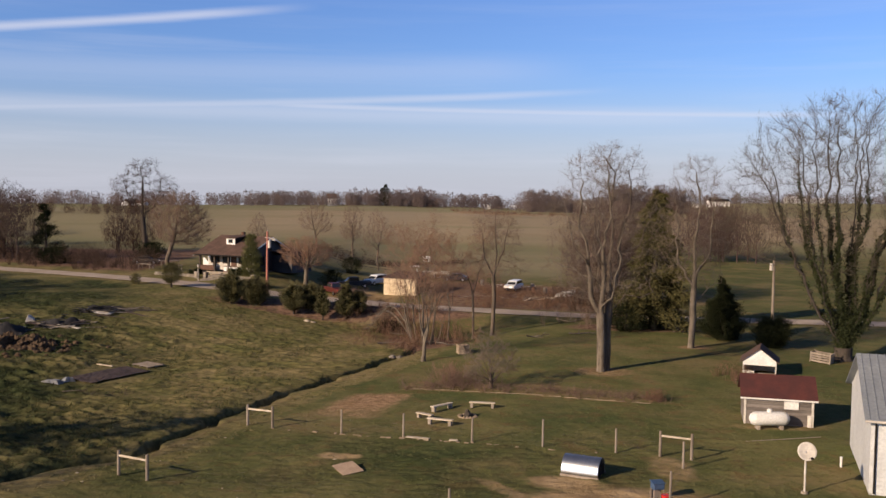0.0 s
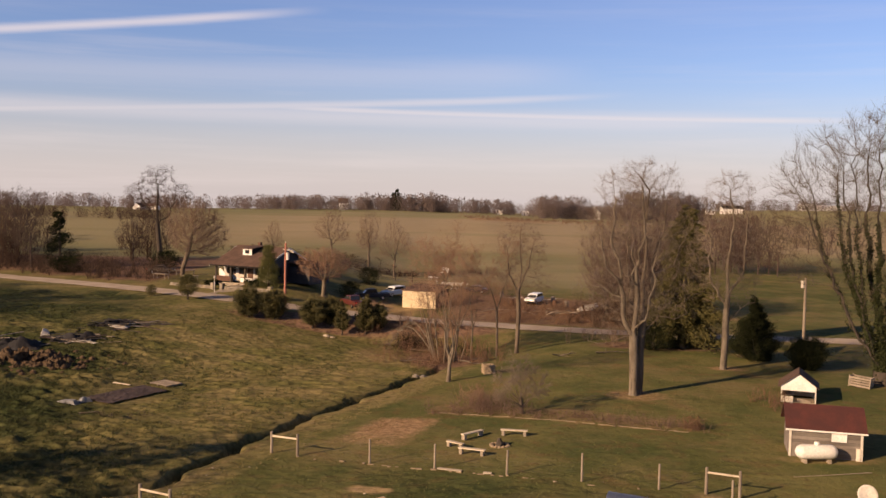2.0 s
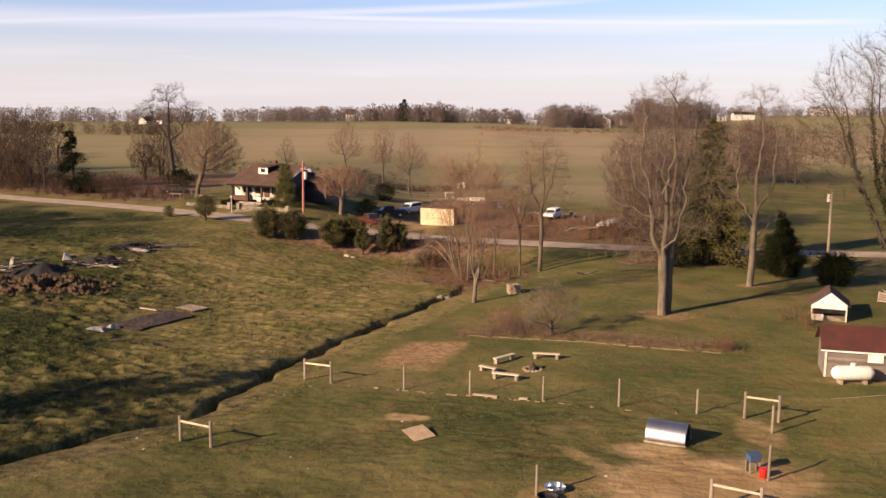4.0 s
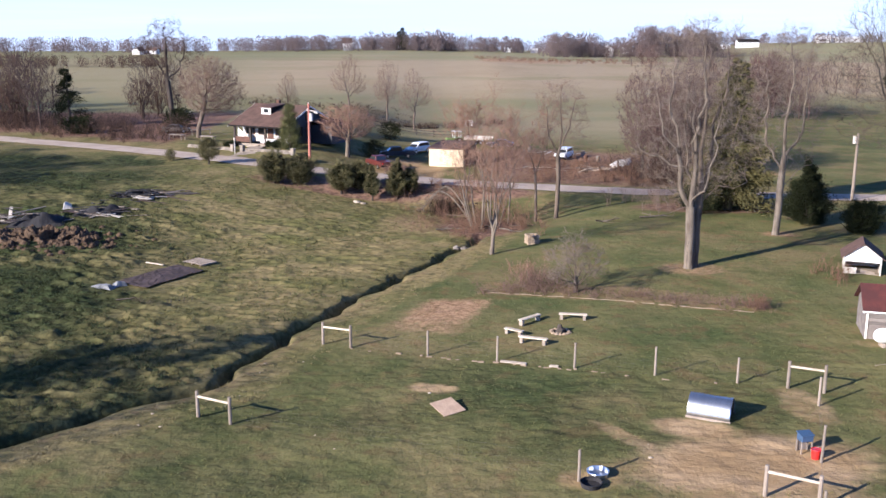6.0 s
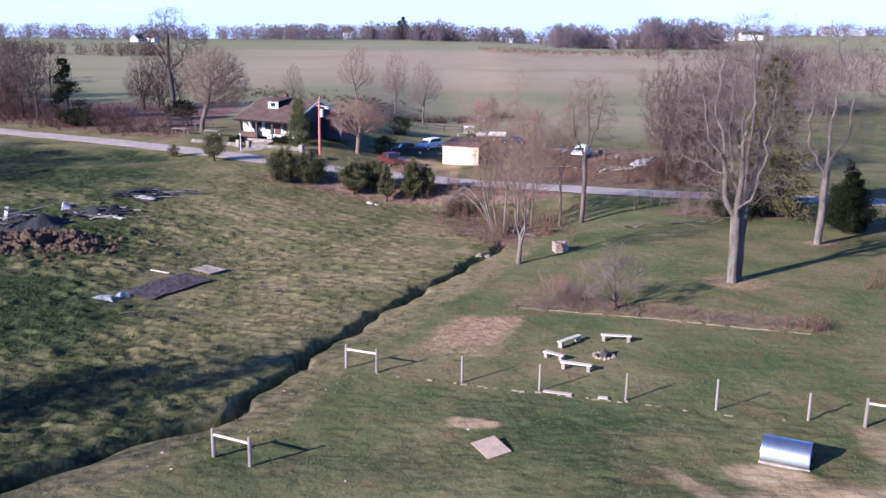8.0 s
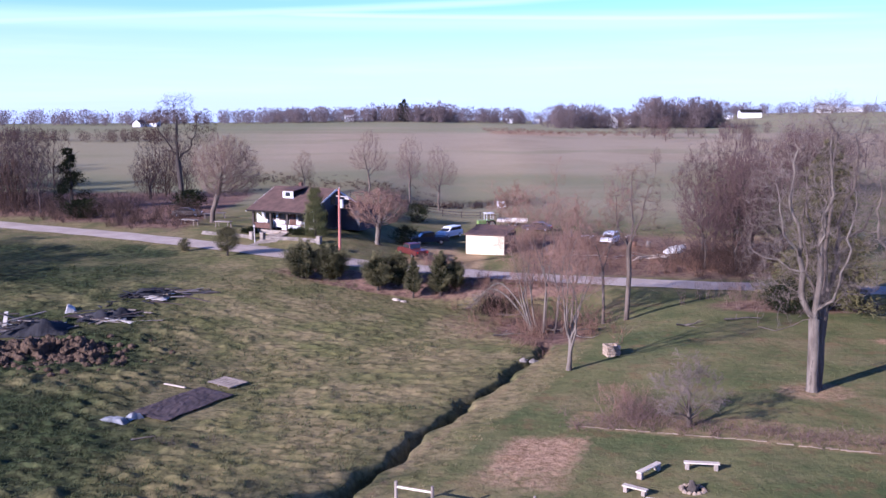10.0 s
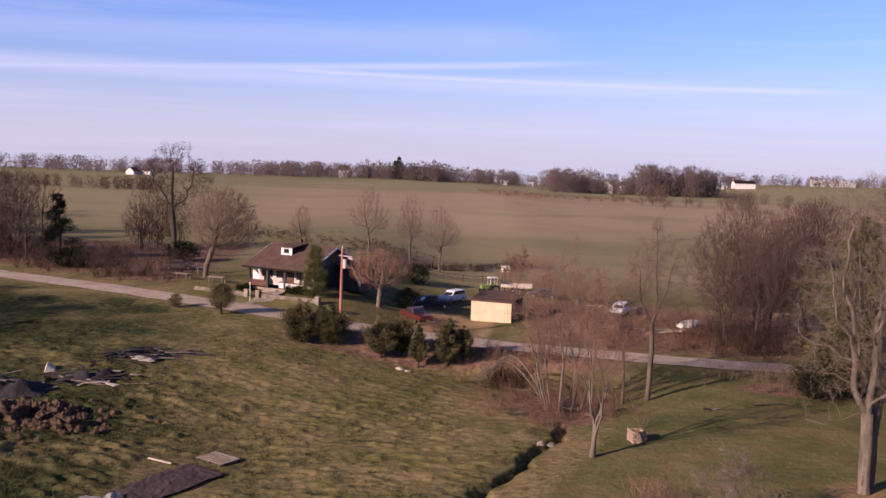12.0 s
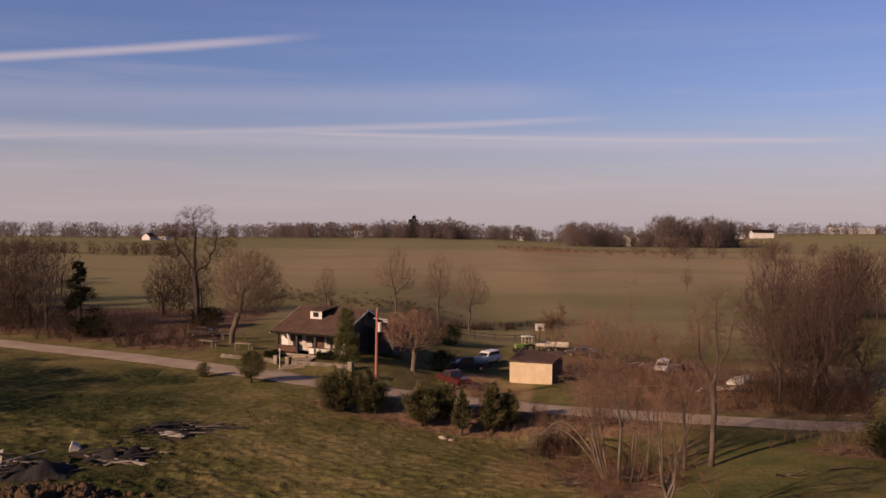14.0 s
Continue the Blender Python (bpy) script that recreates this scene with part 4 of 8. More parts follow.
def make_road():
    pts = curve_points(ROAD, 1.5)
    verts, faces, half = [], [], 2.15
    for n, p in enumerate(pts):
        d = pts[min(n + 1, len(pts) - 1)] - pts[max(n - 1, 0)]
        side = np.array([-d[1], d[0]]) / np.hypot(d[0], d[1])
        for k in (-1.0, -0.5, 0, 0.5, 1.0):
            wob = 0.12 * math.sin(n * 1.3 + k * 5) * (abs(k) == 1)
            verts.append((p[0] + side[0] * (half * k + wob), p[1] + side[1] * (half * k + wob), p[2] + 0.07 - 0.05 * k * k))
    for n in range(len(pts) - 1):
        for k in range(4):
            faces.append((n * 5 + k, n * 5 + k + 1, n * 5 + 6 + k, n * 5 + 5 + k))
    tagged(linked("road", mesh_of("road", verts, faces), ROAD_M, smooth=True), "narrow worn grey country road", "road", kind="structure")


make_road()


def grass(name, x, y, size, label, mat, seed, blades=14):
    """Tufts of a few blades each."""
    gen = np.random.default_rng(seed)
    c = np.stack([x, y, ground_z(x, y) + turf(x, y) - 0.03], 1)[:, None] + np.concatenate([gen.normal(0, 1, (len(x), blades, 2)) * size[:, None, None] * 0.62, np.zeros((len(x), blades, 1))], 2)
    a = gen.random((len(x), blades)) * 6.283
    lean = gen.uniform(0.2, 1.2, (len(x), blades))
    h = size[:, None] * gen.uniform(0.6, 1.3, (len(x), blades))
    tip = c + np.stack([np.cos(a) * h * lean + 0.15 * h, np.sin(a) * h * lean, h], -1)
    wide = np.stack([-np.sin(a), np.cos(a), 0 * a], -1) * (0.008 + 0.05 * h[..., None])
    verts = np.stack([c - wide, c + wide, tip], 2).reshape(-1, 3)
    ob = linked(name, mesh_of(name, verts, np.arange(len(verts)).reshape(-1, 3)), mat)
    tagged(ob, label, "grass", kind="stuff")


def make_grass():
    gen = np.random.default_rng(5)
    n = 52000
    x, y = gen.uniform(-62, -1, n), gen.uniform(40, 112, n)
    patch = np.sin(x * 0.31 + 0.7 * np.sin(y * 0.2)) * np.sin(y * 0.27 + 1) + 0.5 * np.sin(x * 0.9 + y * 0.7)
    keep = (side_of_ditch(x, y) > 0.6) & (near_line(ROAD, x, y)[0] > 3.2) & (near_line(DITCH, x, y)[0] > 0.7) & (gen.random(n) < 0.3 + 0.3 * (patch > 0.1) + 0.3 * np.exp(-(((y - 50) / 22) ** 2)))
    for cx, cy, r in ((-27.6, 76.6, 3.2), (-38.5, 95, 1.8), (-45.2, 92, 2.4), (-37, 101.4, 2.0), (-25.9, 81.3, 1.3)):
        keep &= np.hypot(x - cx, y - cy) > r
    size = (0.06 + 0.13 * gen.random(n) ** 2) * (0.85 + 0.4 * (patch > 0.2))
    rank = gen.random(n) < lush_and_shaded(x, y)
    grass("pasture_grass", x[keep & ~rank], y[keep & ~rank], size[keep & ~rank], "dry yellow-green tufts of rough pasture grass", DRY_GRASS, 1, 11)
    grass("rank_grass", x[keep & rank], y[keep & rank], size[keep & rank] * 1.25, "rank dark green tufts of pasture grass", RANK_GRASS, 4, 8)
    x, y = gen.uniform(-58, -12, 9000), gen.uniform(40, 96, 9000)
    keep = (side_of_ditch(x, y) > 0.6) & (near_line(DITCH, x, y)[0] > 0.9) & (gen.random(9000) < 0.25 + 0.75 * lush_and_shaded(x, y)) & (np.hypot(x + 27.6, y - 76.6) > 4.5)
    grass("tussocks", x[keep], y[keep], gen.uniform(0.10, 0.26, 9000)[keep], "shaggy tussocks of rank pasture grass", RANK_GRASS, 6, 12)
    x, y = gen.uniform(-30, 0, 5000), gen.uniform(42, 90, 5000)
    d = near_line(DITCH, x, y)[0]
    lip = (d > 0.9) & (d < 4.0) & (side_of_ditch(x, y) < 0.5)
    grass("ditch_bank_grass", x[lip], y[lip], gen.uniform(0.06, 0.17, 5000)[lip], "long tan grass on the ditch bank", TAN_GRASS, 2, 12)
    n = 26000
    x, y = gen.uniform(-20, 30, n), gen.uniform(40, 84, n)
    keep = (side_of_ditch(x, y) < 0.3) & (gen.random(n) < 0.25 + 0.75 * np.exp(-(((y - 42) / 13) ** 2))) & (blot(x, y, 8.4, 44.8, 4.6, 2.6, 0.15) < 0.3) & (blot(x, y, 6.6, 47.2, 2.4, 1.5, -0.4) < 0.3)
    grass("lawn_grass", x[keep], y[keep], gen.uniform(0.04, 0.13, n)[keep], "short uneven green lawn grass", LAWN_GRASS, 3, 6)


make_grass()

# ---- fence and pen ----
rng = random.Random(11)


def fence_post(x, y, high, lean=0.0):
    ob = part("fence_post", rod((0, 0, -0.2), (lean, 0, high), 0.068, 0.058, 9), WEATHERED)
    ob.matrix_basis = stand(x, y)
    return tagged(ob, "weathered round wooden fence post standing in grass", "fence post", "posts of the garden fence")


for x, y, high in ((-6.49, 58.9, 1.5), (-2.49, 57.45, 1.5), (1.71, 56.0, 1.48), (5.84, 54.55, 1.68), (9.96, 53.6, 1.42)):
    fence_post(x, y, high, rng.uniform(-0.03, 0.03))


def brace(a, b, high, label):
    """Two posts with a rail near their tops."""
    za = float(ground_z(*a))
    ob = thing("fence_brace", pose(a[0], a[1], za), label, "fence brace", "braced ends of the fence")
    bx, by, bz = b[0] - a[0], b[1] - a[1], float(ground_z(*b)) - za
    part("post", rod((0, 0, -0.2), (0, 0, high), 0.09, 0.08, 9), WEATHERED, ob)
    part("post", rod((bx, by, bz - 0.2), (bx, by, bz + high), 0.09, 0.08, 9), WEATHERED, ob)
    part("rail", rod((0, 0, high - 0.28), (bx, by, bz + high - 0.32), 0.065, 0.06, 8), PALE_WOOD, ob, "pale peeled pole rail")
    return ob


brace((-17.53, 49.95), (-15.74, 49.15), 1.4, "H-shaped wooden fence brace with pale top rail")
brace((-12.95, 61.3), (-11.18, 60.57), 1.4, "H-shaped wooden fence brace with pale top rail")
brace((12.36, 52.9), (14.0, 52.3), 1.5, "H-shaped wooden fence brace at the corner of the pen")


def wire_fence(line, label):
    """Thin woven wire between the posts, with a strip of leaf litter caught at its foot."""
    segs = []
    for a, b in zip(line, line[1:]):
        n = max(2, int(math.dist(a, b) / 0.6))
        pts = [(a[0] + (b[0] - a[0]) * k / n, a[1] + (b[1] - a[1]) * k / n) for k in range(n + 1)]
        pts = [(px, py, float(ground_z(px, py))) for px, py in pts]
        for p, q in zip(pts, pts[1:]):
            for h in (0.12, 0.35, 0.6, 0.85, 1.1):
                segs.append((p[0], p[1], p[2] + h, q[0], q[1], q[2] + h, 0.002, 0.002))
            segs.append((*p, p[0], p[1], p[2] + 1.12, 0.0015, 0.0015))
    ob = linked("wire_fence", mesh_of("wire_fence", *tubes(segs, 3)), WIRE)
    return tagged(ob, label, "wire fence")


wire_fence([(-11.18, 60.57), (-6.49, 58.9), (-2.49, 57.45), (1.71, 56.0), (5.84, 54.55), (9.96, 53.6), (12.36, 52.9)], "thin galvanised woven wire stretched between wooden posts")
wire_fence([(-15.74, 49.15), (-8, 46.2), (0.3, 42.6)], "thin galvanised woven wire stretched across the lawn")
wire_fence([(14.0, 52.3), (13.1, 50.6), (10.8, 44.1), (9.3, 40.2), (8.8, 38.6)], "thin galvanised woven wire along the pen")
fence_post(0.3, 42.6, 1.45)
fence_post(13.1, 50.6, 1.5)
fence_post(10.85, 44.2, 1.75, 0.03)
fence_post(8.8, 38.6, 1.6)
brace((7.5, 41.2), (9.3, 40.3), 1.35, "wooden gateway of the pen with pale top rail")


BED_EDGE = [(-2.4, 71.9, 0), (3.3, 69.9, 0), (9.0, 67.9, 0), (14.4, 66.4, 0)]


def stone_edge():
    """Low kerb of pale stones and litter along the foot of the fence."""
    gen = random.Random(4)
    line = curve_points([(-11.2, 60.4, 0), (-6.5, 58.7, 0), (-2.5, 57.2, 0), (1.7, 55.8, 0), (5.8, 54.3, 0), (10, 53.4, 0)], 0.45)
    bm = bmesh.new()
    for p in line:
        if gen.random() < 0.55:
            x, y = p[0] + gen.gauss(0, 0.1), p[1] - 0.12 + gen.gauss(0, 0.06)
            box((gen.uniform(0.12, 0.4), gen.uniform(0.06, 0.14), gen.uniform(0.05, 0.09)), (x, y, float(ground_z(x, y)) - 0.01), (0, 0, gen.uniform(-30, 10)), bm=bm)
    for p in curve_points(BED_EDGE, 0.4):
        if gen.random() < 0.9:
            x, y = p[0] + gen.gauss(0, 0.04), p[1] + gen.gauss(0, 0.04)
            box((gen.uniform(0.3, 0.55), gen.uniform(0.05, 0.09), gen.uniform(0.04, 0.07)), (x, y, float(ground_z(x, y)) - 0.01), (0, 0, gen.uniform(-25, 0)), bm=bm)
    tagged(part("edging_stones", bm, WELL_STONE), "loose pale stones and boards along the fence foot", "edging", kind="stuff")
    ob = part("garden_hose", rod((-2.6, 0, 0.03), (2.6, 0.2, 0.03), 0.025, 0.025, 6), WEATHERED)
    ob.matrix_basis = stand(20.9, 56.9, 12, 0.02)
    tagged(ob, "thin tan garden hose lying on the lawn", "hose")
    bm = bmesh.new()
    for _ in range(20):
        u = gen.random()
        x, y = -13.5 - 7 * u + gen.gauss(0, 0.9), 57 - 9 * u + gen.gauss(0, 0.8)
        if _ > 13:
            x, y = gen.uniform(-12, 4), gen.uniform(44, 56)
        r = gen.uniform(0.03, 0.09)
        bmesh.ops.create_icosphere(bm, subdivisions=1, radius=r, matrix=Matrix.Translation((x, y, float(ground_z(x, y)) + r * 0.3)) @ Matrix.Diagonal((1.4, 1, 0.6, 1)))
    tagged(part("pale_litter", bm, PALE_STONE), "pale scraps and pebbles scattered in the grass", "litter", kind="stuff")
    for x, y, w, turn in ((-1.6, 57.0, 1.5, -17), (0.6, 56.2, 0.5, -10)):
        ob = part("pale_board", box((w, 0.3, 0.05), bevel=0.01), PALE_WOOD)
        ob.matrix_basis = stand(x, y, turn, 0.06)
        tagged(ob, "pale weathered board lying in grass", "board")


stone_edge()


def dog_house(x, y, turn, label):
    """A half-round shelter of ribbed steel sheet."""
    ob = thing("dog_shelter", stand(x, y, turn), label, "animal shelter", "animal shelters")
    length, r, n, ribs = 2.0, 0.72, 22, 40
    verts, faces = [], []
    for k in range(ribs + 1):
        for j in range(n + 1):
            a = math.pi * j / n
            rr = r + 0.012 * math.cos(k * math.pi)
            verts.append((length * (k / ribs - 0.5), -math.cos(a) * rr, 0.12 + math.sin(a) * rr * 1.25))
    for k in range(ribs):
        for j in range(n):
            i = k * (n + 1) + j
            faces.append((i, i + n + 1, i + n + 2, i + 1))
    shell = linked("shell", mesh_of("shell", verts, faces), STEEL, ob, "bright ribbed steel sheet", smooth=True)
    shell.modifiers.new("thick", "SOLIDIFY").thickness = 0.02
    end = [(-r + 0.02, 0.0)] + [(-math.cos(math.pi * j / n) * (r - 0.03), 0.12 + math.sin(math.pi * j / n) * (r - 0.03) * 1.25) for j in range(n + 1)] + [(r - 0.02, 0.0)]
    part("end_wall", prism(end, 0.03, m=pose(-0.97, 0, 0, 0, 0, 90)), GREY_BOARD, ob)
    # open end closed by a dark panel in place of the shade inside
    part("end_wall", prism(end, 0.03, m=pose(0.93, 0, 0, 0, 0, 90)), DARK, ob, "dark panel standing in for the shaded open end of the shelter")
    for y in (-0.72, 0.72):
        part("skid", box((2.1, 0.09, 0.12), (0, y, 0), bevel=0.01), WEATHERED, ob)


dog_house(7.45, 49.3, -25, "shiny half-round galvanised steel animal shelter on dirt")
dog_house(3.85, 37.9, -8, "second half-round galvanised shelter inside the pen")


def plank_sheet():
    ob = part("plywood_sheet", box((1.25, 1.45, 0.03), bevel=0.005), PLY)
    ob.matrix_basis = stand(-5.22, 50.7, 31, 0.13) @ pose(0, 0, 0, 7, -4, 0)
    tagged(ob, "tan plywood sheet lying tilted on the lawn", "plywood sheet")


plank_sheet()


def water_tub(x, y, r, high, mat, label, name="water_tub"):
    ob = thing(name, stand(x, y), label, "tub")
    bm = rod((0, 0, 0), (0, 0, high), r * 0.9, r, 20)
    for f in [f for f in bm.faces if f.normal.z > 0.9]:
        bmesh.ops.inset_individual(bm, faces=[f], thickness=r * 0.1)
        bmesh.ops.translate(bm, verts=f.verts[:], vec=(0, 0, -high * 0.7))
    part("shell", bm, mat, ob)
    part("rim", ring(r, 0.025, high), mat, ob)
    return ob


def ring(r, thick, z, n=20, sides=6):
    """A round rim lying flat."""
    bm = bmesh.new()
    rows = [[bm.verts.new(((r + thick * math.cos(b)) * math.cos(a), (r + thick * math.cos(b)) * math.sin(a), z + thick * math.sin(b))) for b in (2 * math.pi * j / sides for j in range(sides))] for a in (2 * math.pi * i / n for i in range(n))]
    for i in range(n):
        for j in range(sides):
            bm.faces.new((rows[i][j], rows[(i + 1) % n][j], rows[(i + 1) % n][(j + 1) % sides], rows[i][(j + 1) % sides]))
    return bm


water_tub(1.15, 43.1, 0.46, 0.24, STEEL, "round galvanised water tub beside a fence post")
water_tub(0.75, 42.2, 0.45, 0.2, BLACK_TARP, "low black rubber feed pan on bare earth", "feed_pan")


def blue_feeder(x, y, label):
    ob = thing("blue_feeder", stand(x, y, 12) @ Matrix.Scale(0.72, 4), label, "feeder", "blue feeders")
    part("hopper", box((0.8, 0.6, 0.45), (0, 0, 0.75), bevel=0.05), BLUE, ob)
    part("lid", box((0.9, 0.72, 0.06), (0, 0, 1.2), (8, 0, 0), bevel=0.02), BLUE, ob)
    part("back_panel", box((0.78, 0.05, 0.7), (0, 0.28, 0.05)), GREY_BOARD, ob)
    for px in (-0.34, 0.34):
        for py in (-0.24, 0.24):
            part("leg", box((0.07, 0.07, 0.78), (px, py, -0.02)), WEATHERED, ob)


blue_feeder(10.5, 45.3, "blue plastic hopper feeder on weathered wooden legs")
blue_feeder(7.9, 37.2, "blue plastic feeder beside the lower pen post")


def bucket():
    ob = thing("bucket", stand(10.75, 44.6), "bright red plastic bucket hanging low at the pen", "bucket")
    part("body", rod((0, 0, 0.0), (0, 0, 0.45), 0.17, 0.21, 16), RED, ob)
    part("rim", ring(0.21, 0.02, 0.45), RED, ob)
    part("handle", rod((-0.2, 0, 0.45), (0.2, 0, 0.62), 0.01), STEEL, ob)


bucket()


def bench(a, b, label, high=0.42):
    """A plank on two block legs."""
    m = Vector(((a[0] + b[0]) / 2, (a[1] + b[1]) / 2))
    turn = math.degrees(math.atan2(b[1] - a[1], b[0] - a[0]))
    long = math.dist(a, b)
    ob = thing("garden_bench", stand(m.x, m.y, turn), label, "bench", "benches round the fire ring")
    part("seat", box((long + 0.25, 0.32, 0.07), (0, 0, high - 0.07), bevel=0.01), PALE_WOOD, ob, "pale plank seat")
    for x in (-long / 2 + 0.05, long / 2 - 0.05):
        part("leg", box((0.2, 0.3, high - 0.07), (x, 0, 0), bevel=0.015), CONCRETE, ob, "concrete block leg")
    return ob


bench((1.9, 65.0), (3.44, 64.8), "pale plank bench on blocks facing the fire ring")
bench((-0.95, 60.6), (0.46, 60.1), "pale plank bench on blocks near the fence")
bench((-0.73, 63.9), (0.45, 65.1), "greyish plank bench set askew on the lawn")
bench((-1.7, 62.5), (-0.85, 61.9), "short pale plank bench on blocks", 0.36)


def fire_ring():
    ob = thing("fire_ring", stand(1.6, 62.4), "round ring of brown stones with ash and logs", "fire ring")
    for k in range(15):
        a = k * 2 * math.pi / 15
        bm = lumpy(0.15, 0.5, k * 3.1, 0.8, 1)
        bmesh.ops.transform(bm, matrix=pose(math.cos(a) * 0.56, math.sin(a) * 0.56, 0.03, 0, 0, k * 50), verts=bm.verts[:])
        part("stone", bm, WELL_STONE, ob)
    part("ash", rod((0, 0, 0.0), (0, 0, 0.04), 0.46, 0.42, 14), DARK, ob, "dark ash bed")
    part("stump", lumpy(0.3, 0.5, 4.0, 1.5, 2), DARK_BARK, ob, "charred stump on the ash")


fire_ring()


def stone_well():
    ob = thing("stone_planter", stand(1.7, 87.3, 12) @ Matrix.Scale(0.85, 4), "square tan stone well curb with dark opening", "well")
    for k, (x, y, turn) in enumerate(((0, -0.5, 0), (0, 0.5, 0), (-0.5, 0, 90), (0.5, 0, 90))):
        for row in range(4):
            for c in range(3):
                u = -0.4 + 0.4 * c + (0.1 if row % 2 else -0.04)
                part("stone", box((0.37, 0.2, 0.235), (x + u * math.cos(radians(turn)), y + u * math.sin(radians(turn)), row * 0.245 - 0.03), (0, 0, turn), bevel=0.03), WELL_STONE, ob)
    # solid dark block painted as the shade down the well
    part("opening", box((0.8, 0.8, 0.5), (0, 0, 0)), DARK, ob, "dark block standing in for the shade inside the well")


stone_well()


# ---- trees and brush near by ----
rng = random.Random(3)
grown_tree(stand(12.95, 77.2), rng, "tall bare tree with pale grey trunk, one of a pair", PALE_BARK, ASH_TWIG, "twin trees on the lawn", blobs=[(-1.0, 0, 12.0, 4.2, 4.0, 4.6), (-0.8, 0, 16.2, 2.9, 2.9, 2.6), (-3.2, 0, 8.6, 2.2, 2.2, 1.8), (-0.6, 0, 7.4, 3.6, 3.2, 2.2)], trunk=[(0, 0, 0), (-0.03, 0, 3.0), (-0.12, 0, 4.8), (0.05, -0.1, 7.4), (-0.1, -0.2, 10.2)], limbs=[[(-0.12, 0, 4.8), (-1.0, 0.2, 6.6), (-1.2, 0.1, 9.4), (-2.0, 0, 12.0), (-1.8, 0, 15.4)], [(-0.1, -0.2, 10.2), (0.55, -0.2, 13.4), (0.3, 0, 17.0)], [(-0.06, 0, 3.9), (-1.7, -0.3, 4.5), (-2.7, -0.5, 4.3), (-3.9, -0.4, 4.5)], [(-1.1, 0.1, 7.8), (-2.5, 0.4, 8.5), (-4.0, 0.5, 9.0)], [(0.1, 0, 8.4), (-0.6, -1.6, 9.8), (-0.9, -2.6, 12.4)], [(-0.08, 0, 4.2), (0.5, -1.2, 6.4), (1.0, -1.9, 9.4), (1.2, -2.0, 13.0)], [(-1.15, 0.1, 8.6), (-2.6, -0.6, 10.4), (-3.2, -0.8, 13.4)]], slender=0.85, girth=0.37, fat=0.0046, twigs=4, sprays=3, twig_len=0.75, thin=0.018, bend=0.3, tip=0.007, count=4800, kill=0.62)
# darker bark here paints the shadow that lies on the right trunk
grown_tree(stand(13.45, 77.75), rng, "tall bare tree with trunk coloured darker for shade, one of a pair", BARK, ASH_TWIG, "twin trees on the lawn", blobs=[(0.9, 0, 12.2, 4.0, 3.8, 4.6), (0.4, 0, 16.6, 2.8, 2.8, 2.5), (3.0, 0, 9.0, 2.2, 2.2, 1.8), (0.8, 0, 7.8, 3.4, 3.2, 2.0)], trunk=[(0, 0, 0), (0.02, 0, 3.2), (0.2, 0, 6.2), (0.1, 0.3, 9.0), (0.4, 0.4, 11.6)], limbs=[[(0.2, 0, 6.2), (1.1, 0.2, 8.4), (0.9, 0.3, 11.2), (1.7, 0.2, 13.6), (1.5, 0, 16.4)], [(0.4, 0.4, 11.6), (0.1, 0.3, 17.6)], [(0.15, 0, 5.4), (1.6, 0.3, 6.3), (2.8, 0.3, 6.1), (3.9, 0.5, 6.6)], [(1.0, 0.2, 9.4), (2.6, 0.5, 10.4), (3.4, 0.6, 12.6)], [(0.1, 0, 4.8), (-0.5, 1.2, 7.6), (-0.8, 1.8, 11.4), (-0.6, 1.8, 15.0)], [(0.1, 0.5, 9.2), (-0.9, 0.9, 11.4), (-1.2, 1.0, 14.6)]], slender=0.85, girth=0.33, fat=0.0046, twigs=4, sprays=3, twig_len=0.75, thin=0.018, bend=0.3, tip=0.007, count=4800, kill=0.62)
grown_tree(stand(23.5, 89.2), rng, "tall bare tree with slim pale trunk on the lawn", PALE_BARK, ASH_TWIG, blobs=[(0.2, 0, 10.6, 3.7, 3.4, 5.2), (0.2, 0, 15.8, 2.7, 2.7, 2.7)], trunk=[(0, 0, 0), (0.1, 0, 4.0), (0.2, 0, 7.0), (0.1, 0, 10.0)], limbs=[[(0.1, 0, 10.0), (0.4, 0, 13.0), (0.2, 0, 16.5)], [(0.15, 0, 5.6), (-1.1, 0.2, 8.0), (-1.5, 0.2, 11.5), (-1.8, 0, 14.0)], [(0.2, 0, 6.6), (1.3, -0.2, 8.6), (1.8, 0, 12.0), (1.7, 0, 14.8)], [(0.1, 0, 4.6), (1.6, 0.4, 5.8), (2.9, 0.5, 6.4)]], slender=0.82, girth=0.31, count=4400, kill=0.62, fat=0.0052, twigs=4, sprays=3, twig_len=0.8, bend=0.3, tip=0.008, thin=0.02)
tree(stand(-1.9, 83.9), rng, "slender bare tree with pale trunk beside the ditch", PALE_BARK, PINK_TWIG, leaders=5, height=11.5, girth=0.19, fork=0.2, spread=0.4, limbs=8, branches=7, twigs=8, sprays=3, limb_len=0.26, fat=0.0052, full=True, crook=0.12, twig_len=0.8)
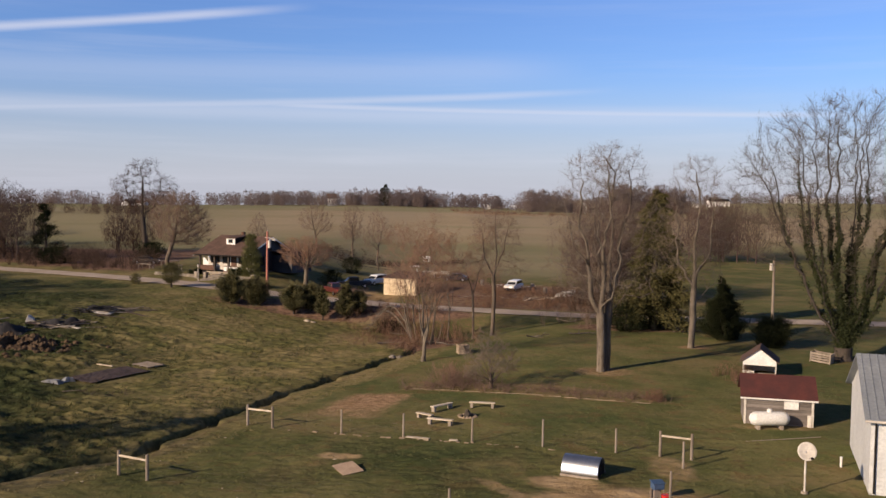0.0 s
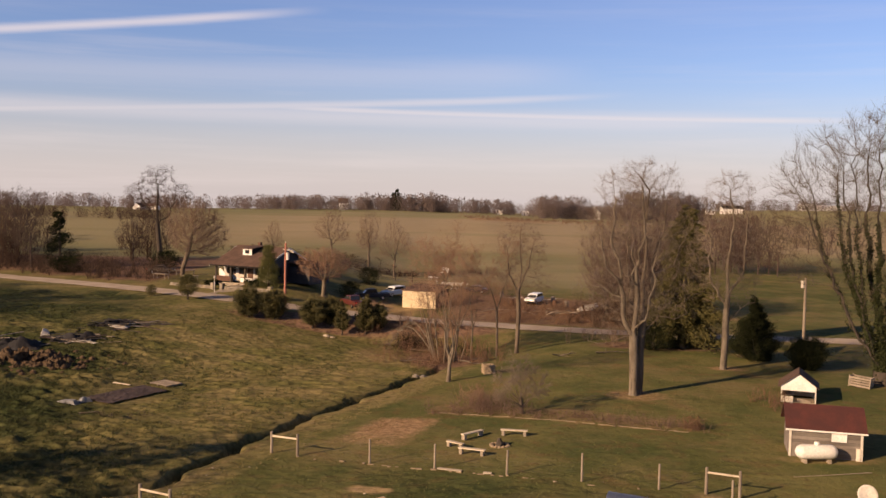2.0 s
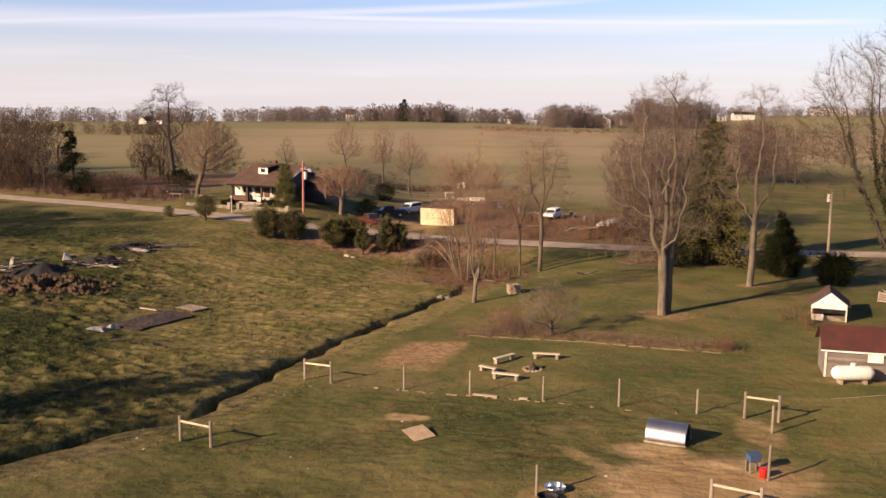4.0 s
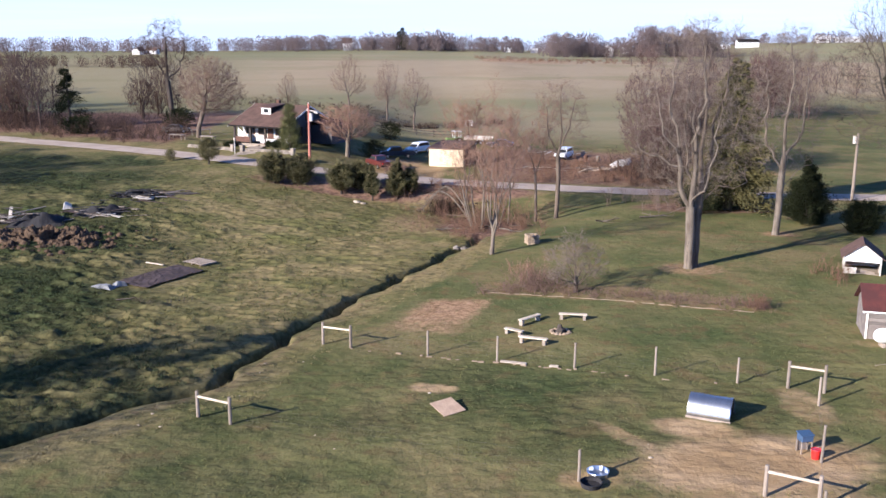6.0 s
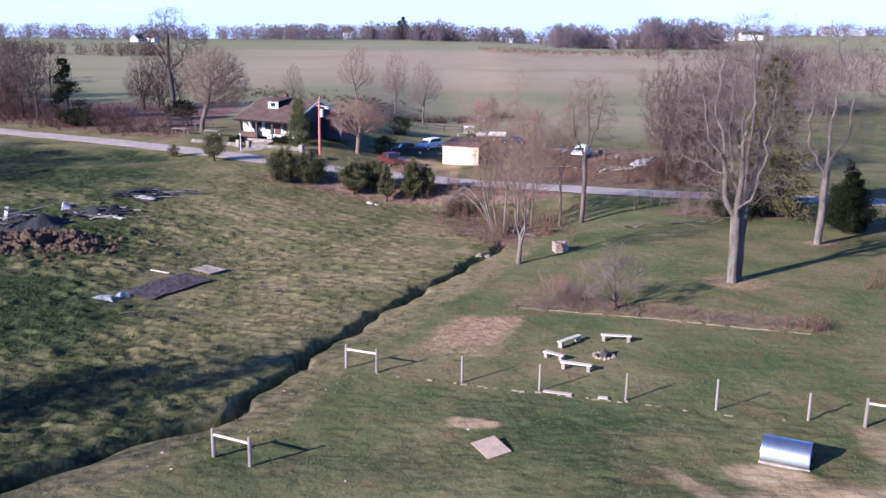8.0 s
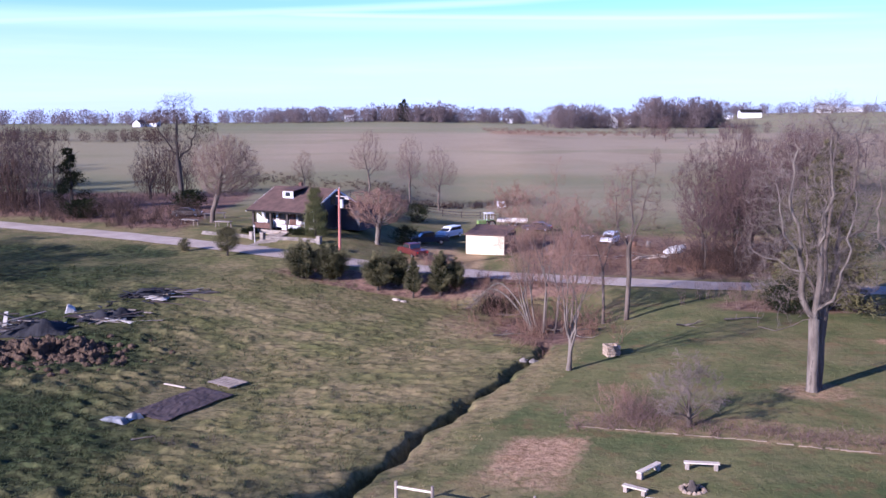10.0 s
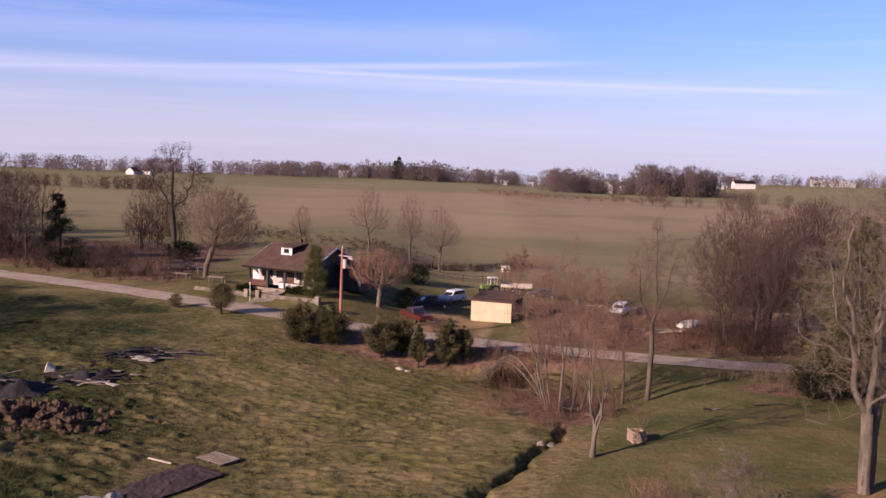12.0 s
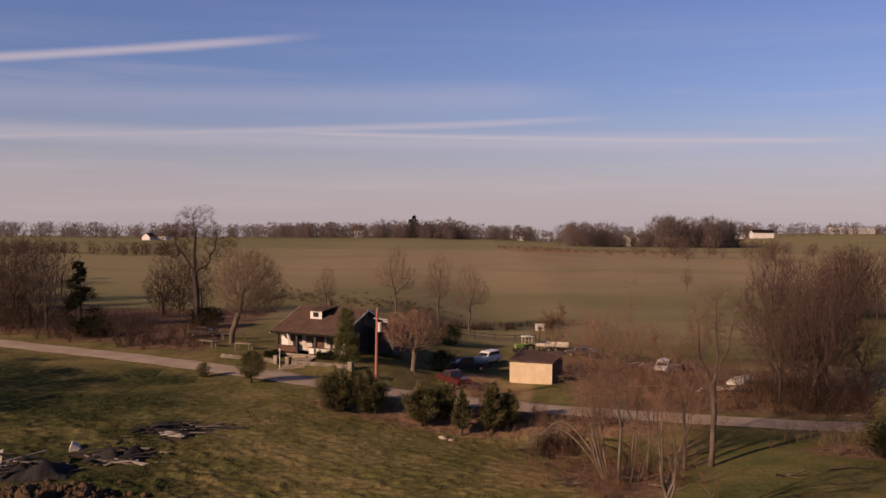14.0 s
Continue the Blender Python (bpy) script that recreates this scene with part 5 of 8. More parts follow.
for x, y, h, lean, girth in ((-3.4, 98.7, 9.0, (-0.46, 0.1), 0.09), (-3.3, 98.3, 12.0, (-0.3, 0.05), 0.11), (-3.1, 98.2, 13.0, (-0.22, -0.05), 0.07), (-2.9, 98.9, 13.5, (-0.16, 0.12), 0.09), (-2.4, 97.7, 14.5, (-0.02, 0.0), 0.12), (-2.25, 98.0, 12.0, (0.05, 0.1), 0.06), (-1.5, 97.3, 13.5, (0.16, 0.05), 0.08), (-1.3, 98.8, 12.5, (0.1, 0.1), 0.1), (-0.9, 97.6, 9.0, (0.4, 0.0), 0.07), (0.3, 100.4, 12.5, (0.06, 0), 0.1)):
    tree(stand(x, y), rng, "thin pale stem of a bare clump by the creek", PALE_BARK if girth > 0.085 else BARK, PINK_TWIG, "stems of the creek clump", leaders=2 + (h > 12.2), height=h, girth=girth, fork=0.16 + girth, spread=0.34, limbs=7, branches=6, twigs=6, sprays=3, lean=lean, limb_len=0.22, first=0.1, fat=0.0048, wiggle=0.24, full=True, crook=0.13, twig_len=0.9)
tree(stand(-3.2, 141.5), rng, "young bare tree with orange-brown twigs behind the garage", BARK, RUST_TWIG, leaders=5, height=7.5, girth=0.1, fork=0.15, spread=0.5, limbs=8, branches=6, twigs=7, sprays=3, limb_len=0.28, fat=0.009, full=True)
grown_tree(stand(5.05, 99.6), rng, "bare tree with straight grey trunk near the bridge", BARK, TWIG, blobs=[(0.2, 0, 10.4, 3.0, 2.8, 3.6), (-2.0, 0, 6.8, 2.2, 1.4, 1.2), (2.2, 0, 7.4, 2.4, 1.4, 1.2)], trunk=[(0, 0, 0), (0.08, 0, 4.0), (0.0, 0, 6.4)], limbs=[[(0.0, 0, 6.4), (0.25, 0, 8.4), (0.1, 0, 10.4), (0.3, 0, 13.0)], [(0.0, 0, 6.2), (-0.9, 0.2, 8.2), (-1.2, 0.2, 11.0)], [(0.1, 0, 7.2), (1.1, 0, 8.8), (1.5, 0, 11.4)]], slender=0.85, girth=0.22, count=3000, kill=0.6, fat=0.006, twigs=4, sprays=3, twig_len=0.75, tip=0.007, bend=0.3, thin=0.02)
tree(stand(3.0, 99.6), rng, "thin bare tree leaning by the bridge", BARK, PINK_TWIG, leaders=2, height=12, girth=0.15, fork=0.4, spread=0.25, limbs=7, branches=6, twigs=8, sprays=3, limb_len=0.3, fat=0.008)
grown_tree(stand(35.6, 83.5), rng, "huge bare tree with many upright ivy-clad limbs", DARK_BARK, GREY_TWIG, blobs=[(0, 0, 17.6, 9.6, 7.8, 6.0), (0, 0, 9.5, 5.0, 4.8, 5.0), (-7.2, 0, 13.5, 4.4, 4.8, 6.0), (7.0, 0, 13.0, 4.4, 4.8, 6.0)], trunk=[(0, 0, 0), (0, 0, 1.2)], limbs=[[(0, 0, 0.9), (0.38 * dx + 0.2, 0.3 * dy, 4.5), (0.62 * dx - 0.2, 0.7 * dy, 9.0), (0.9 * dx + 0.2, dy, 13.0), (dx, dy, 20.5 - 0.09 * dx * dx)] for dx, dy in ((1.05 * k - 7.3, 2.4 * math.sin(2.3 * k)) for k in range(15))], girth=0.8, slender=0.62, gap=0.5, count=5200, reach=2.6, kill=0.95, up=0.5, fat=0.0085, twigs=4, sprays=2, twig_len=1.3, rise=0.6, bend=0.18, ivy=True)
tree(stand(3.6, 71.3), rng, "small wide bare ornamental tree in the shrub bed", BARK, ASH_TWIG, leaders=9, height=4.4, girth=0.15, fork=0.2, spread=1.35, limbs=7, branches=6, twigs=6, sprays=3, limb_len=0.36, fat=0.006, slim=0.5, up=0.03, even=True, full=True)
grown_tree(stand(-19.3, 129.3), rng, "round bare tree with pale trunk and reddish twigs", PALE_BARK, PINK_TWIG, blobs=[(0, 0, 4.4, 3.9, 3.6, 2.3)], trunk=[(0, 0, 0), (0.05, 0, 1.3)], girth=0.3, gap=0.3, reach=1.6, count=3000, kill=0.5, up=0.25, fat=0.009, twigs=4, sprays=3, twig_len=0.75, tip=0.018, rise=0.45)
grown_tree(stand(-42.2, 141.8), rng, "wide bare shade tree with reddish crown by the house", BARK, TWIG, blobs=[(2.0, 0, 7.2, 4.6, 4.2, 4.4), (3.8, 0, 6.0, 3.2, 3.2, 3.0), (0.4, 0, 8.0, 3.0, 3.0, 3.2)], trunk=[(0, 0, 0), (0.1, 0, 1.4), (0.4, 0, 2.4), (1.2, 0, 5.0)], girth=0.34, count=4500, kill=0.66, up=0.25, fat=0.0085, twigs=6, sprays=4, twig_len=0.9, tip=0.009, rise=0.5, bend=0.3)
grown_tree(stand(-52.3, 163), rng, "large dark bare oak beside the field", DARK_BARK, DUSK_TWIG, blobs=[(-3.4, 0, 12.0, 3.0, 3.0, 2.4), (3.0, 0.5, 11.6, 3.0, 3.0, 2.8), (-0.6, 0, 14.4, 3.0, 2.8, 2.8), (-0.4, -1, 9.6, 4.0, 3.0, 1.8), (1.0, 0, 16.0, 1.8, 1.8, 1.4)], trunk=[(0, 0, 0), (-0.1, 0, 3.5), (-0.4, 0, 7.0), (-0.5, 0, 10.0), (-0.3, 0, 13.0)], limbs=[[(-0.3, 0, 13.0), (-0.6, 0, 16.0)], [(-0.4, 0, 7.0), (-1.8, 0, 9.6), (-3.2, 0, 11.4), (-3.8, 0, 13.6)], [(-0.3, 0, 6.2), (1.4, 0, 8.8), (2.4, 0.3, 11.2), (2.9, 0.3, 13.6)]], slender=0.6, girth=0.42, count=4200, kill=0.66, fat=0.0075, twigs=4, sprays=3, twig_len=0.8, tip=0.010, up=0.12, bend=0.3)


evergreen(stand(22.6, 101), rng, 15.0, 4.3, "tall olive-green conifer with drooping open branches", PINE, 38000, 0.39, "cone", 0.04, name="conifer", category="conifer", clumps=230, tight=0.13, ragged=0.08, droop=-0.25)
juniper(stand(28.1, 94.5), rng, 5.2, 2.5, "dense dark ragged evergreen beside the road", shape="spire", bare=0.04, leaf=DARK_GREEN, density=2000)
juniper(stand(31.5, 90.0), rng, 2.7, 1.9, "low dark evergreen shrub on the lawn", shape="vase", bare=0.04, leaf=DARK_GREEN, density=2000)
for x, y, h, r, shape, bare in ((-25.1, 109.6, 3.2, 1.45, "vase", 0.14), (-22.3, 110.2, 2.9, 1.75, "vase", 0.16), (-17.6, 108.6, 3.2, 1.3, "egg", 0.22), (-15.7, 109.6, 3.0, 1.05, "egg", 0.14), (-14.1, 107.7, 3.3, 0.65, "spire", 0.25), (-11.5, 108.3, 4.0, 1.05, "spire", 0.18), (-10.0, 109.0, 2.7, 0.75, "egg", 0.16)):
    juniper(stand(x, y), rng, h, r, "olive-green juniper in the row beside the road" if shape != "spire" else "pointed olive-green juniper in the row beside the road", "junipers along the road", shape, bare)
evergreen(stand(-34.4, 117.4), rng, 3.0, 1.12, "clipped round evergreen on a short trunk", CEDAR, 13000, 0.13, "round", 0.2, name="round_shrub", clumps=400, tight=0.1)
evergreen(stand(-39.7, 119.9), rng, 1.3, 0.52, "small round evergreen shrub at the roadside", CEDAR, 2800, 0.13, "round", 0.04, name="round_shrub", clumps=160, tight=0.13)
evergreen(stand(-26.4, 127.2), rng, 5.6, 1.3, "tall columnar evergreen at the corner of the house", LIME, 22000, 0.15, "column", 0.02, name="columnar_evergreen", clumps=260, tight=0.14)
evergreen(stand(-16.2, 133.5), rng, 2.3, 1.2, "dark round shrub behind the reddish tree", DARK_GREEN, 2400, 0.24, "round", 0.02, name="evergreen_shrub")
evergreen(stand(-67, 157), rng, 8.4, 3.0, "dark ragged cedar with open boughs at the wood's edge", DARK_GREEN, 11000, 0.27, "cone", 0.22, name="cedar", clumps=46, tight=0.15, ragged=0.22, droop=-0.1)
evergreen(stand(22.3, 101.5), rng, 3.4, 2.2, "dark evergreen undergrowth below the conifer", DARK_GREEN, 7000, 0.24, "round", 0.02, name="evergreen_shrub")
evergreen(stand(19.4, 100.2), rng, 2.8, 1.8, "dark evergreen undergrowth below the conifer", DARK_GREEN, 6000, 0.24, "round", 0.02, name="evergreen_shrub")
evergreen(stand(-50, 158), rng, 2.6, 2.0, "dark shrub at the foot of the oak", DARK_GREEN, 2500, 0.4, "round", 0.02, name="evergreen_shrub")
evergreen(stand(-62, 148), rng, 2.2, 2.4, "dark shrub at the wood's edge", DARK_GREEN, 2500, 0.4, "round", 0.02, name="evergreen_shrub")

spots = []
for k in range(110):
    u = k / 109
    x, y = -3.2 + 19.0 * u, 72.8 - 5.6 * u
    spots.append((x + rng.gauss(0, 0.3), y + rng.gauss(0, 0.6), rng.uniform(0.4, 1.0) * (1.0 if u < 0.3 else 0.85)))
for k in range(30):
    spots.append((1.2 + rng.gauss(0, 1.3), 73 + rng.gauss(0, 0.6), rng.uniform(1.0, 1.7)))
thicket("shrub_border", spots, rng, "low bare brown shrubs in a leaf-strewn bed", BED_TWIG, 0.85, 1.3, 8, 0.006, twigs=7)
thicket("pink_shrub", [(0.4 + rng.gauss(0, 0.7), 75.3 + rng.gauss(0, 0.5), rng.uniform(0.6, 1.1)) for _ in range(10)], rng, "rounded reddish bare shrub on the lawn", PINK_TWIG, 1.6, 0.9, 9, 0.007, kind="", category="shrub")
thicket("dark_shrub", [(15.3 + rng.gauss(0, 0.3), 67.3 + rng.gauss(0, 0.3), 1) for _ in range(7)], rng, "small dark bare shrub at the end of the bed", RUST_TWIG, 0.9, 0.7, 10, 0.009)
thicket("creek_brush", [(-2.6 + rng.gauss(0, 2.8), 100 + rng.gauss(0, 3.2), rng.uniform(0.5, 1.2)) for _ in range(56)], rng, "tangled bare brown brush along the creek", RUST_TWIG, 2.2, 0.9, 7, 0.010)
# fence-row weeds, dense and dark to fill in for a shadow band too
thicket("fence_row_brush", [(-21 + 24 * u + rng.gauss(0, 0.8), 176 + 12 * u + rng.gauss(0, 1.2), rng.uniform(0.5, 1.2)) for u in (rng.random() for _ in range(70))], rng, "dark weeds along the fence row, thickened for a shadow band", DUSK_TWIG, 1.0, 1.0, 7, 0.022, twigs=5)
# added brush: stands in for the long tree shadows across the field
thicket("back_brush", [(-53 + 35 * u + rng.gauss(0, 4.0), 214 - 22 * u + rng.gauss(0, 6.5), rng.uniform(0.3, 0.9)) for u in (rng.random() for _ in range(230))], rng, "low dark brush added for the shadow bands behind the house", DUSK_TWIG, 0.75, 1.8, 6, 0.024, twigs=5)
evergreen(stand(-15.7, 156.8), rng, 2.6, 1.4, "dark rounded shrub behind the reddish tree", DARK_GREEN, 2400, 0.28, "round", 0.02, name="evergreen_shrub")
thicket("drive_brush", [(-12.6 + rng.gauss(0, 0.9), 122.5 + rng.gauss(0, 0.9), rng.uniform(0.6, 1.1)) for _ in range(12)], rng, "rust-brown brush beside the drive", PINK_TWIG, 2.0, 0.7, 8, 0.010)
thicket("yard_weeds", [(rng.uniform(4, 16), 134 + rng.gauss(0, 1.6), rng.uniform(0.4, 1.1)) for _ in range(60)], rng, "rust-brown weeds among the junk", RUST_TWIG, 1.3, 0.9, 7, 0.013, twigs=4)
thicket("yard_brush", [(gen_x, gen_y, k) for gen_x, gen_y, k in ((random.Random(i).uniform(-1.5, 9), random.Random(i + 500).uniform(137, 163), random.Random(i + 900).uniform(0.5, 1.1)) for i in range(70)) if math.hypot(gen_x - 1.6, gen_y - 150.5) > 4], random.Random(77), "thin reddish bare brush behind the garage", PINK_TWIG, 2.4, 0.9, 6, 0.011, twigs=5)
# near-black twigs stand in for the shadow under the arching trunks
thicket("hollow_brush", [(-6.2 + rng.gauss(0, 1.2), 106.4 + rng.gauss(0, 0.7), rng.uniform(0.6, 1.1)) for _ in range(26)], rng, "tangled brush coloured near black for the shade in the creek hollow", HOLLOW_SHADE_TWIG, 1.7, 0.9, 9, 0.014, twigs=9)
thicket("ditch_brush", [(-3.8 + rng.gauss(0, 0.9), 94 + rng.gauss(0, 2.0), rng.uniform(0.4, 0.8)) for _ in range(14)], rng, "reddish brambles at the head of the ditch", RUST_TWIG, 1.5, 0.9, 8, 0.010)
thicket("roadside_brush", [(rng.uniform(-13, -1), 109.3 + rng.gauss(0, 0.8), rng.uniform(0.4, 1.0)) for _ in range(50)], rng, "rust-brown brush on the bank below the road", RUST_TWIG, 1.7, 0.8, 7, 0.011)
thicket("yard_brush", [(rng.uniform(3, 28), rng.uniform(117.5, 128), rng.uniform(0.4, 1.2)) for _ in range(150)], rng, "rust-brown weeds and brush beyond the road", RUST_TWIG, 1.4, 0.9, 7, 0.012, twigs=4)
# dusk twigs here paint the shadow at the foot of the thicket trees
thicket("hillside_brush", [(20.5 + rng.gauss(0, 3.2), 123 + rng.gauss(0, 4), rng.uniform(0.5, 1.2)) for _ in range(110)], rng, "tangled bare thicket beyond the road, coloured dark for shade at its base", DUSK_TWIG, 2.6, 1.1, 7, 0.014, twigs=8)
# understory brush, its density and dark colour also standing in for floor shade
thicket("wood_edge_brush", [(x, float(road_y(x)) + rng.uniform(5, 24), rng.uniform(0.4, 1.1)) for x in (rng.uniform(-112, -45) for _ in range(250))], rng, "dark brown brush along the wood's edge", DUSK_TWIG, 2.7, 1.0, 8, 0.019, twigs=5)
thicket("lawn_edge_brush", [(17 + rng.gauss(0, 2.5), 104.5 + rng.gauss(0, 1.5), rng.uniform(0.5, 1.1)) for _ in range(30)], rng, "bare brown brush at the roadside", TWIG, 2.4, 0.8, 7, 0.009, twigs=9)
thicket("shed_weeds", [(23.2 + rng.gauss(0, 0.6), 75 + rng.gauss(0, 1.2), rng.uniform(0.5, 1.0)) for _ in range(14)], rng, "dry brown weeds beside the small shed", RUST_TWIG, 1.2, 0.6, 7, 0.009)
thicket("dead_branches", [(-26.3 + rng.gauss(0, 0.9), 70.0 + rng.gauss(0, 0.3), rng.uniform(0.3, 0.6)) for _ in range(7)], rng, "dead brushwood lying in the pasture", GREY_TWIG, 0.8, 1.6, 6, 0.012)


def fallen_arch():
    """Bent trunks that arch over from the creek clump to the ground."""
    ways = (
        [(-3.1, 98.5, 0.0), (-4.0, 100.0, 1.7), (-5.2, 102.2, 3.0), (-6.2, 103.8, 3.25), (-7.2, 104.9, 2.5), (-8.2, 105.7, 0.9), (-9.0, 106.2, 0.1)],
        [(-3.3, 98.2, 0.0), (-4.3, 99.8, 1.5), (-5.6, 101.8, 2.6), (-6.8, 103.4, 2.7), (-7.8, 104.6, 1.8), (-8.6, 105.4, 0.4)],
    )
    for n, way in enumerate(ways):
        gen = random.Random(n + 5)
        pts = [np.array([p[0], p[1], p[2] + float(ground_z(p[0], p[1]))]) for p in curve_points(way, 0.6)]
        segs = [(*a, *b, 0.085 - 0.0025 * k, 0.0825 - 0.0025 * k) for k, (a, b) in enumerate(zip(pts, pts[1:]))]
        for _ in range(70):
            p = pts[gen.randrange(len(pts) // 2, len(pts))]
            segs.append((*p, *(p + np.array([gen.gauss(-0.4, 0.7), gen.gauss(0, 0.5), gen.uniform(-0.9, 0.4)])), 0.016, 0.005))
        ob = linked("arching_trunk", mesh_of("arching_trunk", *tubes(segs, 6)), PALE_BARK, smooth=True)
        tagged(ob, "pale bent trunk arching over the creek bank", "fallen tree", "bent trunks by the creek")


fallen_arch()


def fallen_logs():
    """Dead limbs and logs lying about the creek and the lawn's edge."""
    gen = random.Random(17)
    for x, y, turn, long in ((-4.5, 104.6, -6, 3.6), (-5.6, 95.2, 12, 2.6), (0.2, 94.0, -20, 2.2), (1.6, 97.2, 25, 3.0), (-2.0, 97.8, 5, 2.4), (14.5, 96.8, 14, 3.4), (9.5, 95.0, 22, 2.6)):
        pts = [np.array([u * long - long / 2, gen.gauss(0, 0.08), 0.1 + gen.uniform(0, 0.22)]) for u in (0, 0.3, 0.6, 1.0)]
        segs = [(*a, *b, 0.09 - 0.018 * k, 0.072 - 0.018 * k) for k, (a, b) in enumerate(zip(pts, pts[1:]))]
        for _ in range(5):
            p = pts[gen.randrange(1, 4)]
            segs.append((*p, *(p + np.array([gen.uniform(-0.2, 0.7), gen.gauss(0, 0.4), gen.uniform(0.0, 0.5)])), 0.03, 0.012))
        ob = linked("fallen_log", mesh_of("fallen_log", *tubes(segs, 6)), PALE_BARK, smooth=True)
        ob.matrix_basis = stand(x, y, turn)
        tagged(ob, "pale dead limb lying on the ground", "fallen limb", "dead limbs by the creek")


fallen_logs()

# trees that stand about more than once
row = grown_tree(stand(-24.5, 176.7), rng, "bare field tree behind the house", BARK, TWIG, "trees behind the house", blobs=[(-1.4, 0, 6.2, 2.2, 2.2, 2.4), (1.5, 0.4, 5.6, 2.0, 2.2, 2.2), (0.2, 0, 8.6, 2.0, 2.0, 2.4)], trunk=[(0, 0, 0), (0.1, 0, 1.6), (-0.1, 0, 3.2)], girth=0.17, count=2000, kill=0.62, up=0.2, fat=0.008, twigs=4, sprays=2, twig_len=0.8, tip=0.010, bend=0.35)
for x, y, s, turn in ((-17.7, 177.5, 1.05, 80), (-12.7, 175, 1.0, 200)):
    copy_thing(row, stand(x, y, turn) @ Matrix.Scale(s, 4))
tagged(copy_thing(row, stand(38.2, 245, 30) @ Matrix.Scale(0.55, 4)), "lone small bare tree in the field", group="field trees")
tagged(copy_thing(row, stand(-36, 180, 45) @ Matrix.Scale(0.7, 4)), "small bare tree behind the house", group="field trees")
scrub = grown_tree(stand(25.3, 130), rng, "tall tangled bare tree in the roadside thicket", DARK_BARK, MAUVE_TWIG, "thicket trees", blobs=[(-0.6, 0, 9.0, 4.4, 4.2, 4.6), (1.0, 0.5, 6.2, 4.2, 4.0, 3.4), (-1.8, 0, 5.0, 3.0, 3.0, 2.6)], trunk=[(0, 0, 0), (0.05, 0, 1.2), (0.2, 0, 2.6)], girth=0.2, count=2200, kill=0.9, up=0.05, fat=0.0135, twigs=4, sprays=1, twig_len=0.85, tip=0.011, rise=0.15, bend=0.45)
for x, y, s, turn in ((17.8, 122, 0.75, 50), (20.8, 120.5, 0.8, 120), (23.3, 125, 1.0, 200), (19, 128, 0.95, 280), (22, 134, 1.05, 330), (27, 124, 0.85, 20), (21.5, 124, 0.9, 75), (24.5, 129, 0.95, 110)):
    copy_thing(scrub, stand(x, y, turn) @ Matrix.Scale(s, 4))
for x, y, s, turn in ((-60, 172, 0.75, 140), (-57, 179, 0.7, 330), (-70, 153, 0.85, 300), (-75, 159, 1.0, 260), (-80, 164, 0.95, 60), (-84, 158, 0.9, 200), (-90, 168, 1.05, 170), (-98, 175, 1.0, 20), (-110, 182, 1.1, 100)):
    ob = tagged(copy_thing(scrub, stand(x, y, turn) @ Matrix.Scale(s, 4)), "dark tangled bare tree in the wood beside the field", group="wood trees")
    for piece in ob.children:
        piece.material_slots[0].link = "OBJECT"
        piece.material_slots[0].material = WOOD_TWIG
# added trees out of view that throw shadows over the near pasture
for x, y, s, turn in ((-47, 42, 1.5, 40), (-42, 37, 1.3, 150)):
    tagged(copy_thing(row, stand(x, y, turn) @ Matrix.Scale(s, 4)), "unseen bare tree added to shade the pasture", group="pasture trees")

# dense evergreens, never in view, added to cast the pasture's dark bands
for x, y, h, r in ((-48.5, 39.5, 15, 2.3), (-54, 38.5, 14.5, 2.0), (-60, 52, 10, 2.0), (-70, 104, 10.5, 3.6), (-76, 107, 11, 4.0), (-82, 112, 11, 4.2), (-66.5, 99, 8.5, 3.0), (-90, 117, 11, 4.0)):
    evergreen(stand(x, y), rng, h, r, "unseen dense evergreen added to shade the pasture", CEDAR, 2600, 0.5, "egg", 0.05, "junipers beside the pasture")

# ---- sheds, tank and the near house ----


def boarded_wall(parent, width, high, at, turn, mat, board=0.16, label=""):
    """A wall of lapped horizontal boards; it stands along x at its place, its face to -y."""
    wall = part("wall", box((width, 0.08, high), at, (0, 0, turn)), mat, parent, label)
    c, s = math.cos(radians(turn)), math.sin(radians(turn))
    n = int(high / board)
    for k in range(n):
        bm = box((width, 0.03, board * 0.94), (at[0] + s * 0.055, at[1] - c * 0.055, at[2] + k * high / n), (0, 0, turn))
        part("board", bm, mat, wall)
    return wall


